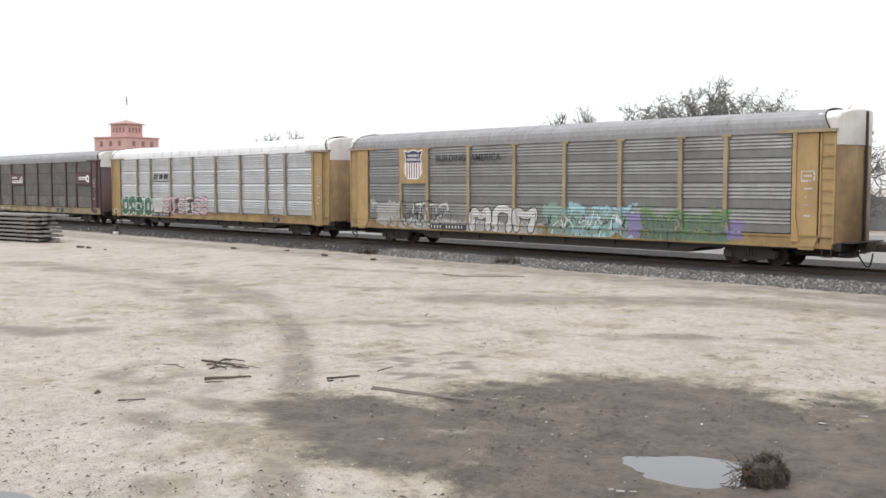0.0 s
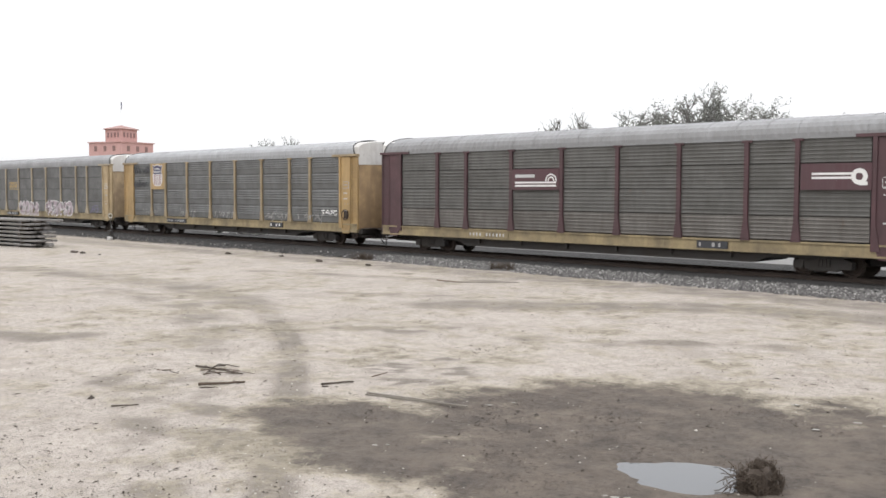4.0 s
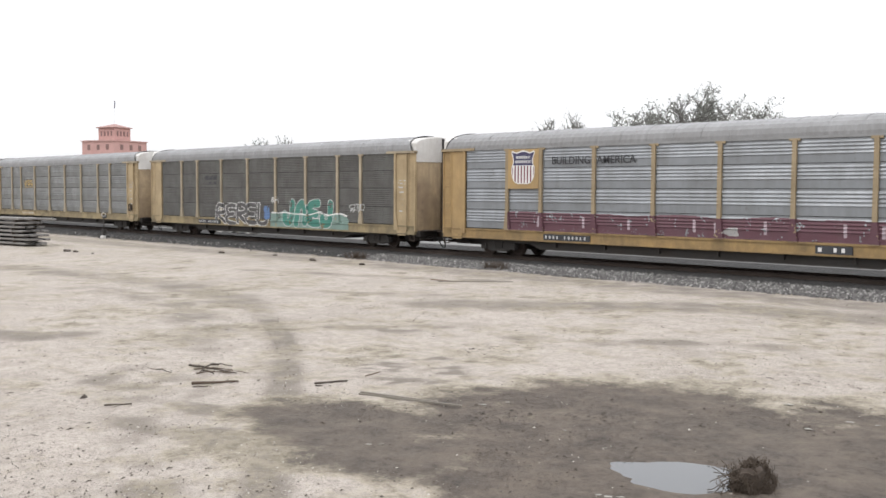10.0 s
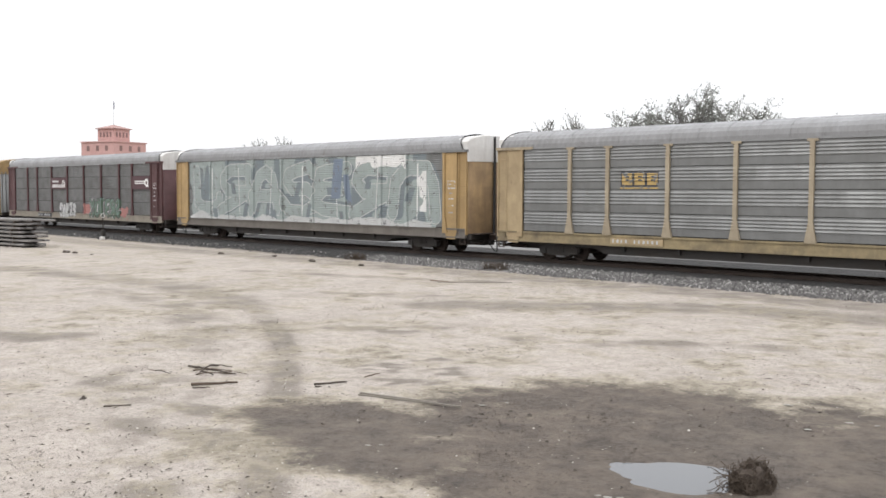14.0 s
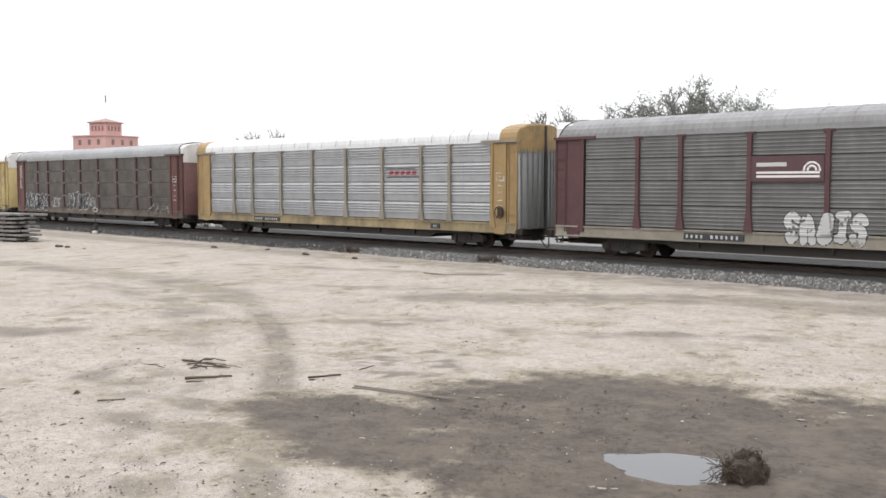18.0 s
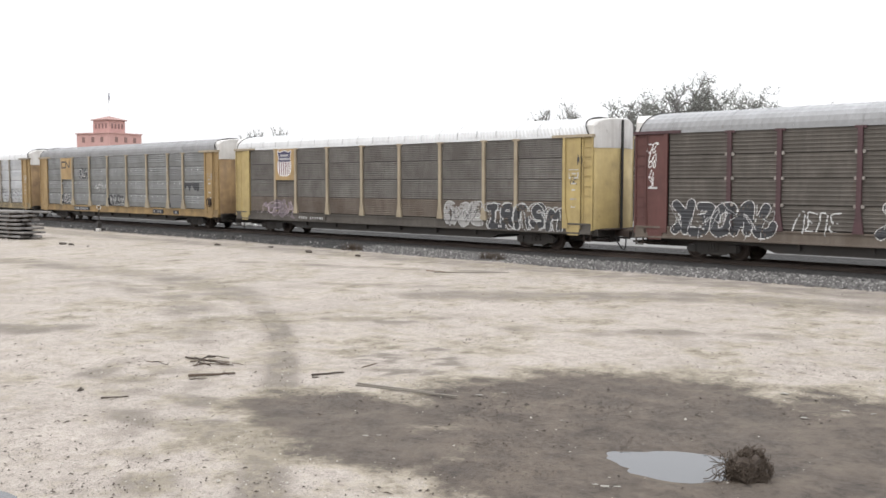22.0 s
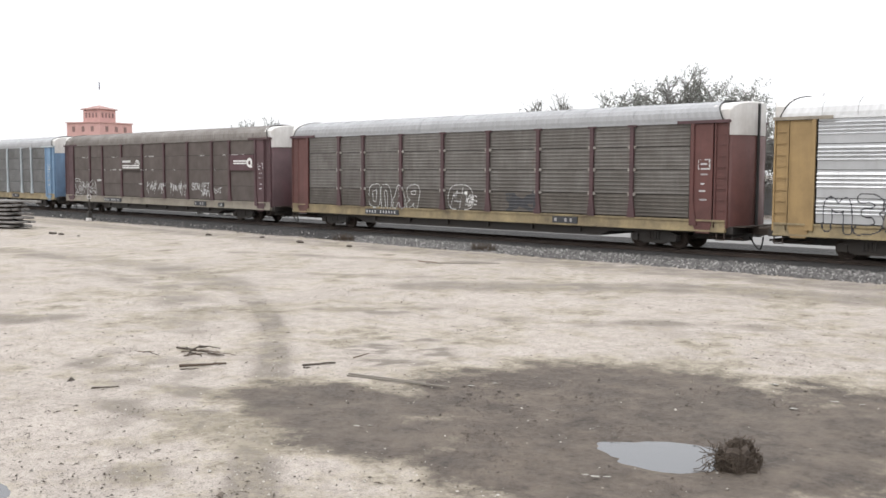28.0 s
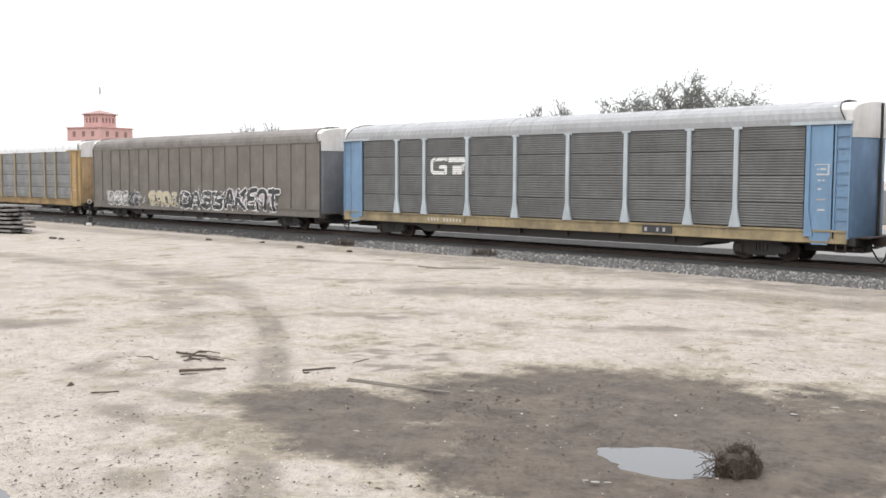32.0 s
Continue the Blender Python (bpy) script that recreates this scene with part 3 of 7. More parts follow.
SPECS = [
    spec("yellow autorack with grey weathered screens", "yellow_paint", "grey_sheet", "faded_yellow", "grey_roof", brake=True, style="shallow"),
    spec("yellow autorack, grey banded screens, sprayed along the bottom", "yellow_paint", "galvanised_sheet", "faded_yellow", "grey_roof", style="shallow"),
    spec("ochre autorack with bright silver screens and white roof", "ochre_paint", "silver_sheet", "grimy_tan", "white_roof"),
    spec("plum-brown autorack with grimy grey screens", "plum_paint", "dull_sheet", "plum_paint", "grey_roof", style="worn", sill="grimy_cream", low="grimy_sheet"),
    spec("yellow autorack, dull grey screens with black slogan", "yellow_paint", "grey_sheet", "faded_yellow", "pale_roof", sill="grimy_cream", brake=True, style="shallow"),
    spec("cream-yellow autorack with dark grey screens, pink bubble tags", "cream_paint", "grey_sheet", "faded_cream", "grey_roof", flare=0.22, style="fine"),
    spec("yellow autorack, bluish silver screens above a maroon sprayed band", "yellow_paint", "pale_galvanised", "faded_yellow", "grey_roof", style="shallow"),
    spec("cream autorack, dark grimy screens with teal sprayed letters", "cream_paint", "dull_sheet", "faded_cream", "grey_roof", style="fine"),
    spec("cream autorack with clean grey banded screens", "cream_paint", "galvanised_sheet", "faded_cream", "grey_roof", flare=0.14, brake=True, style="shallow"),
    spec("yellow autorack covered by a pale green sprayed mural", "yellow_paint", "galvanised_sheet", "galvanised_sheet", "grey_roof", style="fine", sill="taupe_sheet"),
    spec("maroon autorack, grey-brown screens, white emblem plates", "maroon_paint", "grey_sheet", "maroon_paint", "grey_roof", style="worn", sill="grimy_tan"),
    spec("ochre autorack with silver screens, white roof, ochre roof ends", "ochre_paint", "dull_silver", "grimy_tan", "white_roof", roof_ends=True, crimp=0.03, pitch=0.2, door="galvanised_sheet", brake=True, sill="grimy_cream"),
    spec("red-brown autorack, dark dirty screens, black and white tags", "red_oxide_paint", "brown_grime", "plum_paint", "pale_roof", style="worn", clips=True, sill="rust_splash"),
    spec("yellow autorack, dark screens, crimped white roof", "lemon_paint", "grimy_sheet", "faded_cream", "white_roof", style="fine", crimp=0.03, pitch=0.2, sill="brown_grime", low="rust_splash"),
    spec("tan-yellow autorack, grey screens with white paint flecks", "ochre_paint", "galvanised_sheet", "faded_cream", "grey_roof", flare=0.2, brake=True, style="shallow"),
    spec("ochre autorack, bright silver screens, black outline tags", "ochre_paint", "silver_sheet", "grimy_tan", "white_roof", flare=0.2, sill="grimy_cream"),
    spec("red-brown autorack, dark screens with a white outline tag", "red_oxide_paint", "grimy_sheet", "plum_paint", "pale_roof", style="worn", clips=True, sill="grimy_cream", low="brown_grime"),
    spec("plum-brown autorack, smooth dark screens, white scrawls", "plum_paint", "brown_sheet", "plum_paint", "brown_roof", style="smooth", crimp=0.03, pitch=0.25, sill="grimy_tan"),
    spec("blue autorack, brown-grey screens between pale blue posts", "blue_paint", "grey_sheet", "pale_blue_paint", "pale_roof", style="fine", flare=0.14, sill="grimy_cream", door="deep_blue_paint"),
    spec("taupe autorack of ribbed plates with black and white letters", "slate_paint", "taupe_sheet", "taupe_sheet", "brown_roof", ribs=True, crimp=0.01, sill="taupe_sheet"),
    spec("yellow autorack with grey screens and pale roof", "yellow_paint", "galvanised_sheet", "faded_yellow", "white_roof", style="shallow"),
]
PITCH = 28.6
# stretched and bunched couplings: how far each wagon stands off its even place
SLACK = {0: -0.1, 1: -0.1, 5: 0.05, 6: 0.12, 7: 0.15, 8: 0.2, 9: 0.2, 10: 0.2, 12: 0.1, 15: -0.05, 16: 0.15, 17: 0.08, 18: 0.12, 19: 0.1}
WAGONS, WHEELS = [], []
for one in SPECS:
    w, ws = wagon(one)
    WAGONS.append(w)
    WHEELS += ws

# ---- ground: one sheet of pale trodden dirt out to the horizon ----
GZ = -0.4


def steps(lo, a, b, hi, fine):
    """Coordinates that are dense from a to b and widen outwards."""
    mid = list(np.arange(a, b + 1e-6, fine))
    left, right, d = [], [], fine
    x = a
    while x > lo:
        d *= 1.35
        x -= d
        left.append(max(x, lo))
    x, d = b, fine
    while x < hi:
        d *= 1.35
        x += d
        right.append(min(x, hi))
    return np.array(left[::-1] + mid + right)


def wobble(x, y, f, seed):
    """Smooth cheap noise, about -1 to 1."""
    rng = np.random.default_rng(seed)
    s = 0
    for k in range(7):
        a, p = rng.uniform(0, 2 * np.pi), rng.uniform(0, 2 * np.pi)
        w = f * rng.uniform(0.6, 1.9)
        s = s + np.sin(w * (x * np.cos(a) + y * np.sin(a)) + p + 1.3 * np.sin(0.7 * w * (y * np.cos(a) - x * np.sin(a)) + p))
    return s / 4.0


def soft(v, a, b):
    return np.clip((v - a) / (b - a), 0, 1)


def lane(x, y, pts, width):
    """1 on a band along points, fading to 0 at its width."""
    best = np.full(x.shape, 1e9)
    for (x0, y0), (x1, y1) in zip(pts, pts[1:]):
        dx, dy = x1 - x0, y1 - y0
        u = np.clip(((x - x0) * dx + (y - y0) * dy) / (dx * dx + dy * dy), 0, 1)
        best = np.minimum(best, np.hypot(x - x0 - u * dx, y - y0 - u * dy))
    return 1 - soft(best, 0.35 * width, width)


def wet_mask(x, y):
    """The soaked hollow and the tongue that leads into it."""
    edge = 0.14 * wobble(x, y, 0.9, 3) + 0.13 * wobble(x, y, 2.4, 4) + 0.09 * wobble(x, y, 6.0, 6)
    pool = np.hypot((x + 6.9) / 3.75, (y - 11.1) / 3.75) - 1
    tongue = (1 - lane(x, y, [(-11.6, 8.5), (-10.2, 8.9), (-7.5, 8.8)], 1.4)) - 0.45
    south = (1 - lane(x, y, [(-10.4, 8.35), (-9.3, 8.05), (-8.2, 8.1), (-7.2, 8.2), (-6.2, 8.3), (-5.4, 8.7)], 1.4)) - 0.45
    d = np.minimum(np.minimum(pool, tongue * 0.6), south * 0.55)
    return 1 - soft(d + edge, -0.22, 0.42)


def worn_mask(x, y):
    """Darker soil: wheel arcs, trodden bands and scattered stains."""
    rag = 0.5 + 0.5 * np.clip(wobble(x, y, 1.6, 11) + 0.4 * wobble(x, y, 6.0, 12), -1, 1)
    fine = 0.5 + 0.5 * np.clip(wobble(x, y, 2.6, 21) + 0.6 * wobble(x, y, 8.0, 22), -1, 1)
    m = 0.42 * lane(x, y, [(-23.6, 15.9), (-20.2, 14.05), (-17.6, 12.6), (-16.0, 11.5)], 0.6) * (0.55 + 0.45 * rag)
    m = np.maximum(m, 1.4 * lane(x, y, [(-20.4, 14.15), (-19.2, 13.5), (-17.6, 12.56), (-16.6, 11.95)], 0.27) * (0.85 + 0.2 * rag))
    m = np.maximum(m, 0.95 * lane(x, y, [(-16.6, 12.0), (-14.5, 10.45), (-12.85, 9.23), (-11.03, 7.83), (-9.7, 6.75), (-8.0, 5.45)], 0.42) * (0.45 + 0.55 * rag))
    m = np.maximum(m, 0.65 * lane(x, y, [(-42, 15.7), (-37.6, 16.3), (-33.5, 17.0), (-30.4, 17.1), (-27.1, 16.5), (-23.7, 15.5)], 1.5) * (0.3 + 0.7 * rag))
    m = np.maximum(m, 0.6 * lane(x, y, [(-31, 14.2), (-27.5, 14.6), (-24, 13.9), (-20.5, 12.4), (-18, 10.9)], 1.1) * rag)
    m = np.maximum(m, 0.75 * lane(x, y, [(-23.5, 7.6), (-22.4, 8.3), (-21.5, 8.7), (-21.3, 9.4)], 0.85) * (0.4 + 0.6 * rag))
    crumb = soft(wobble(x, y, 5.0, 71) + 0.9 * wobble(x, y, 11.0, 72), -0.35, 0.45)
    m = np.maximum(m, 0.95 * crumb * lane(x, y, [(-14.6, 11.9), (-13.6, 12.0), (-12.9, 11.6), (-12.3, 11.2)], 0.6) * soft(fine, 0.1, 0.5))
    m = np.maximum(m, 0.9 * crumb * lane(x, y, [(-13.4, 13.1), (-12.5, 12.5), (-11.8, 12.0), (-11.3, 11.4)], 0.5) * soft(fine, 0.1, 0.5))
    m = np.maximum(m, 0.65 * lane(x, y, [(-18.1, 14.6), (-16.8, 15.3), (-16.7, 16.4)], 0.7) * soft(fine, 0.25, 0.75))
    m = np.maximum(m, 0.7 * lane(x, y, [(-20, 19.9), (-18.5, 20.9), (-16.0, 23.4), (-13.4, 25.2), (-9.4, 25.9), (4, 27)], 1.7) * (0.5 + 0.5 * fine))
    m = np.maximum(m, 0.65 * lane(x, y, [(-14, 16.6), (-12.9, 16.9), (-10.3, 19.3), (-7.1, 19.8), (2, 21)], 0.7) * soft(rag, 0.2, 0.9))
    m = np.maximum(m, 0.55 * lane(x, y, [(-34, 22.6), (-28, 24.4), (-24, 26.4), (-19, 27.6), (-10, 28)], 0.8) * rag)
    m = np.maximum(m, 0.45 * lane(x, y, [(-28, 18.4), (-24.5, 19.3), (-21.5, 21.5)], 0.8) * soft(fine, 0.2, 0.8))
    m = np.maximum(m, 0.6 * lane(x, y, [(-15.9, 7.5), (-14.9, 7.7)], 0.6) * soft(fine, 0.3, 0.8))
    m = np.maximum(m, 0.75 * lane(x, y, [(-12.6, 7.6), (-11.5, 6.9), (-10.6, 6.8)], 0.6) * soft(fine, 0.25, 0.8))
    m = np.maximum(m, 0.4 * lane(x, y, [(-16, 8.2), (-14.0, 7.8), (-12, 7.4)], 1.2) * soft(fine, 0.35, 0.8))
    m = np.maximum(m, 0.55 * lane(x, y, [(-12.6, 6.6), (-11.3, 6.3), (-9.8, 5.2)], 0.8) * soft(fine, 0.35, 0.85))
    m = np.maximum(m, 0.6 * lane(x, y, [(-80, 27.5), (-50, 27.8), (-30, 28.4), (10, 29.0)], 1.7) * (0.35 + 0.65 * fine))
    m = np.maximum(m, 0.55 * soft(y, 29.2, 30.4) * (1 - soft(y, 33, 34)))
    m = np.maximum(m, 0.14 * soft(wobble(x, y, 0.7, 31) + 0.5 * wobble(x, y, 2.2, 32), 0.35, 1.1))
    return np.clip(m, 0, 1)


def puddle_depth(x, y):
    """Negative inside the puddle."""
    u = (x + 5.92) * 0.855 + (y - 9.8) * 0.518
    v = (y - 9.8) * 0.855 - (x + 5.92) * 0.518
    left = np.clip(-u / 0.8, 0, 1.3)
    v = v - 0.2 * left ** 1.4
    return np.hypot(u / 0.88, v / (0.66 - 0.3 * left / 1.3)) - 1 + (0.06 + 0.05 * left) * wobble(x, y, 3.5, 8) + (0.05 + 0.09 * left) * wobble(x, y, 11, 9)


def second_puddle(x, y):
    return np.hypot((x + 10.25) / 0.62, (y - 3.58) / 0.4) - 1 + 0.12 * wobble(x, y, 5, 14)


gx = steps(-2600, -48, 0, 2600, 0.16)
gy = steps(-2600, 3, 31, 2600, 0.12)
GX, GY = np.meshgrid(gx, gy)
near = ((GX > -60) & (GX < 6) & (GY > 0) & (GY < 33)).astype(float)
rel = near * (0.018 * wobble(GX, GY, 0.8, 1) + 0.008 * wobble(GX, GY, 3.2, 2))
hollow = np.minimum(puddle_depth(GX, GY), second_puddle(GX, GY))
rel = rel * soft(hollow, 0.0, 0.6) - 0.04 * near * (1 - soft(hollow, -0.25, 0.35)) - 0.02 * near * wet_mask(GX, GY) * 0.5
rel += near * wet_mask(GX, GY) * 0.012 * wobble(GX, GY, 7.0, 15) * soft(hollow, 0.05, 0.5)
GH = GZ + rel
verts = np.stack([GX.ravel(), GY.ravel(), GH.ravel()], axis=1)
ny, nx = GX.shape
idx = np.arange(nx * ny).reshape(ny, nx)
quads = np.stack([idx[:-1, :-1].ravel(), idx[:-1, 1:].ravel(), idx[1:, 1:].ravel(), idx[1:, :-1].ravel()], axis=1)
ground_mesh = bpy.data.meshes.new("ground")
ground_mesh.from_pydata(verts.tolist(), [], quads.tolist())
ground_mesh.polygons.foreach_set("use_smooth", [True] * len(ground_mesh.polygons))
for key, values in (("wet", wet_mask(GX, GY)), ("worn", worn_mask(GX, GY))):
    at = ground_mesh.attributes.new(key, "FLOAT", "POINT")
    at.data.foreach_set("value", values.ravel().astype(np.float32))


def ground_material():
    m, nt, p = nodes_of("trodden_dirt")
    v = coords(nt, False)
    big = noise_at(nt, v, 0.22, 6, 0.6)
    mid = noise_at(nt, v, 1.5, 7, 0.68)
    drag = noise_at(nt, coords(nt, False, (0.8, 2.4, 1)), 1.0, 6, 0.65)
    fine = noise_at(nt, v, 11.0, 6, 0.75)
    clump = noise_at(nt, v, 4.6, 6, 0.72)
    grit = noise_at(nt, v, 42.0, 4, 0.75)
    cell = node(nt, "ShaderNodeTexVoronoi", Scale=9.0, Randomness=1.0)
    nt.links.new(v, cell.inputs["Vector"])
    speck = node(nt, "ShaderNodeTexVoronoi", Scale=26.0, Randomness=1.0)
    nt.links.new(v, speck.inputs["Vector"])
    col = blend(nt, ramp(nt, big, 0.38, 0.62), (0.385, 0.343, 0.304), (0.33, 0.293, 0.258))
    col = blend(nt, times(nt, ramp(nt, mid, 0.47, 0.6), 0.18), col, (0.217, 0.188, 0.164))
    col = blend(nt, times(nt, ramp(nt, drag, 0.5, 0.66), 0.14), col, (0.231, 0.202, 0.176))
    col = blend(nt, times(nt, ramp(nt, fine, 0.52, 0.6), 0.75), col, (0.448, 0.398, 0.348))
    col = blend(nt, times(nt, ramp(nt, fine, 0.46, 0.38), 0.75), col, (0.198, 0.166, 0.144))
    col = blend(nt, times(nt, ramp(nt, grit, 0.54, 0.6), 0.75), col, (0.132, 0.110, 0.096))
    col = blend(nt, times(nt, ramp(nt, cell.outputs["Distance"], 0.2, 0.08), ramp(nt, mid, 0.42, 0.55)), col, (0.093, 0.075, 0.064))
    col = blend(nt, times(nt, ramp(nt, speck.outputs["Distance"], 0.25, 0.12), 0.5), col, (0.472, 0.435, 0.399))
    col = blend(nt, times(nt, ramp(nt, clump, 0.52, 0.6), 0.34), col, (0.222, 0.196, 0.171))
    col = blend(nt, times(nt, ramp(nt, clump, 0.46, 0.38), 0.35), col, (0.416, 0.378, 0.338))
    worn, wet = nt.nodes.new("ShaderNodeAttribute"), nt.nodes.new("ShaderNodeAttribute")
    worn.attribute_name, wet.attribute_name = "worn", "wet"
    rough_edge = nt.nodes.new("ShaderNodeMath")
    rough_edge.operation = "MULTIPLY_ADD"
    nt.links.new(fine, rough_edge.inputs[0])
    rough_edge.inputs[1].default_value = 1.1
    nt.links.new(times(nt, mid, 0.9), rough_edge.inputs[2])

    def ragged(fac, k):
        n = nt.nodes.new("ShaderNodeMath")
        n.operation = "MULTIPLY_ADD"
        nt.links.new(rough_edge.outputs[0], n.inputs[0])
        n.inputs[1].default_value = k
        nt.links.new(fac, n.inputs[2])
        return n.outputs[0]

    worn_fac = ramp(nt, ragged(worn.outputs["Fac"], 1.0), 1.02, 1.55)
    wet_fac = ramp(nt, ragged(wet.outputs["Fac"], 1.1), 1.48, 1.95)
    soil = blend(nt, ramp(nt, mid, 0.4, 0.65), (0.122, 0.104, 0.087), (0.175, 0.152, 0.128))
    col = blend(nt, times(nt, worn_fac, 0.85), col, soil)
    damp = ramp(nt, ragged(wet.outputs["Fac"], 1.1), 1.24, 1.62)
    col = blend(nt, times(nt, damp, 0.7), col, blend(nt, ramp(nt, clump, 0.45, 0.58), (0.32, 0.282, 0.205), (0.2, 0.172, 0.122)))
    mud = blend(nt, ramp(nt, mid, 0.4, 0.62), (0.11, 0.087, 0.068), (0.058, 0.046, 0.037))
    mud = blend(nt, times(nt, ramp(nt, drag, 0.48, 0.7), 0.22), mud, (0.109, 0.088, 0.071))
    mud = blend(nt, times(nt, ramp(nt, clump, 0.5, 0.62), 0.3), mud, (0.05, 0.04, 0.032))
    mud = blend(nt, times(nt, ramp(nt, big, 0.45, 0.6), 0.15), mud, (0.099, 0.085, 0.071))
    mud = blend(nt, times(nt, ramp(nt, fine, 0.53, 0.64), 0.6), mud, (0.114, 0.096, 0.082))
    mud = blend(nt, times(nt, ramp(nt, fine, 0.47, 0.38), 0.7), mud, (0.025, 0.020, 0.017))
    col = blend(nt, wet_fac, col, mud)
    nt.links.new(col, p.inputs["Base Color"])
    r = nt.nodes.new("ShaderNodeMapRange")
    nt.links.new(wet.outputs["Fac"], r.inputs["Value"])
    r.inputs["To Min"].default_value, r.inputs["To Max"].default_value = 0.95, 0.78
    nt.links.new(r.outputs[0], p.inputs["Roughness"])
    p.inputs["Specular IOR Level"].default_value = 0.3
    hsum = nt.nodes.new("ShaderNodeMath")
    nt.links.new(fine, hsum.inputs[0])
    nt.links.new(grit, hsum.inputs[1])
    bump(nt, p, hsum.outputs[0], 0.6, 0.028)
    return m


ground_mesh.materials.append(ground_material())
tagged(new("ground", ground_mesh), "pale sandy dirt yard with a wet dark patch", "ground", kind="structure")

# ---- standing water ----
def water_material():
    m, nt, p = nodes_of("puddle_water")
    p.inputs["Base Color"].default_value = (0.07, 0.072, 0.077, 1)
    p.inputs["Roughness"].default_value = 0.06
    p.inputs["IOR"].default_value = 1.33
    p.inputs["Specular IOR Level"].default_value = 0.6
    bump(nt, p, noise_at(nt, coords(nt, False), 4.0, 2, 0.5), 0.04, 0.01)
    return m


# ---- track: ballast bed, sleepers and two rails ----
def ballast_material(name, a, b):
    m, nt, p = nodes_of(name)
    v = coords(nt, False)
    vo = node(nt, "ShaderNodeTexVoronoi", Scale=16.0)
    nt.links.new(v, vo.inputs["Vector"])
    sep = nt.nodes.new("ShaderNodeSeparateColor")
    nt.links.new(vo.outputs["Color"], sep.inputs[0])
    col = blend(nt, sep.outputs[0], a, b)
    col = blend(nt, times(nt, ramp(nt, noise_at(nt, v, 1.2, 4), 0.4, 0.7), 0.5), col, tuple(0.6 * c for c in a))
    nt.links.new(col, p.inputs["Base Color"])
    p.inputs["Roughness"].default_value = 0.9
    bump(nt, p, vo.outputs["Distance"], 1.0, 0.06)
    return m


def bed(name, profile, material, label, x0=-1500, x1=1500):
    """A long bank along the track from (y, z) points."""
    xs = [x for x in steps(-1500, -110, 40, 1500, 0.5) if x0 <= x <= x1]
    verts, faces = [], []
    n = len(profile)
    for i, x in enumerate(xs):
        for j, (y, z) in enumerate(profile):
            verts.append((x, y + 0.09 * math.sin(x * 1.7 + j) + 0.06 * math.sin(x * 4.1 + 2 * j), z + (0.015 * math.sin(x * 2.9 + 3 * j) if 0 < j < n - 1 else 0)))
    for i in range(len(xs) - 1):
        for j in range(n - 1):
            a = i * n + j
            faces.append((a, a + n, a + n + 1, a + 1))
    me = bpy.data.meshes.new(name)
    me.from_pydata(verts, [], faces)
    me.materials.append(material)
    return tagged(new(name, me), label, "track bed", kind="structure")


def shoulder_stones():
    """Loose grey stones on the near shoulder and dark ones between the rails, joined."""
    rng = np.random.default_rng(7)
    base = np.array([(1, 0, 0), (0, 1, 0), (-1, 0, 0), (0, -1, 0), (0, 0, 1), (0, 0, -1)], float)
    tri = np.array([(0, 1, 4), (1, 2, 4), (2, 3, 4), (3, 0, 4), (1, 0, 5), (2, 1, 5), (3, 2, 5), (0, 3, 5)])
    n = 17000
    x = np.where(rng.random(n) < 0.97, 6 - 42 * rng.random(n) ** 0.9, rng.uniform(-70, -30, n))
    y = rng.triangular(29.8, 30.7, 31.9, n)
    z = np.interp(y, [30.1, 30.7, 31.3, 32.0, 32.9], [-0.42, -0.36, -0.28, -0.24, -0.235])
    s = rng.uniform(0.035, 0.085, n)
    a = rng.uniform(0, 6.28, n)
    pts = base[None] * (s[:, None, None] * rng.uniform(0.6, 1.3, (n, 6, 1)))
    c, si = np.cos(a)[:, None], np.sin(a)[:, None]
    px = pts[..., 0] * c - pts[..., 1] * si + x[:, None]
    py = pts[..., 0] * si + pts[..., 1] * c + y[:, None]
    pz = pts[..., 2] * 0.8 + z[:, None] + 0.02
    me = bpy.data.meshes.new("ballast_stones")
    me.from_pydata(np.stack([px, py, pz], -1).reshape(-1, 3).tolist(), [], (tri[None] + 6 * np.arange(n)[:, None, None]).reshape(-1, 3).tolist())
    return me


def stone_material(name, a, b, c):
    m, nt, p = nodes_of(name)
    geo = nt.nodes.new("ShaderNodeNewGeometry")
    col = blend(nt, geo.outputs["Random Per Island"], a, b)
    col = blend(nt, ramp(nt, geo.outputs["Random Per Island"], 0.8, 1.0), col, c)
    col = blend(nt, times(nt, noise_at(nt, coords(nt, False), 20, 3), 0.4), col, a)
    nt.links.new(col, p.inputs["Base Color"])
    p.inputs["Roughness"].default_value = 0.92
    return m


stones = shoulder_stones()
stones.materials.append(stone_material("ballast_stone", (0.05, 0.047, 0.045), (0.19, 0.181, 0.173), (0.36, 0.345, 0.33)))
tagged(new("ballast_stones", stones), "loose grey crushed stones on the track shoulder", "ballast", kind="stuff")
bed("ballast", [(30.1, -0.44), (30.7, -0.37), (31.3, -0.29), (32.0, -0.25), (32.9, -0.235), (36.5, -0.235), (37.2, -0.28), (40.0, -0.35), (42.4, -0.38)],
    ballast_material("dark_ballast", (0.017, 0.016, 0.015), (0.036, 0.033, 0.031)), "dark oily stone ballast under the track")


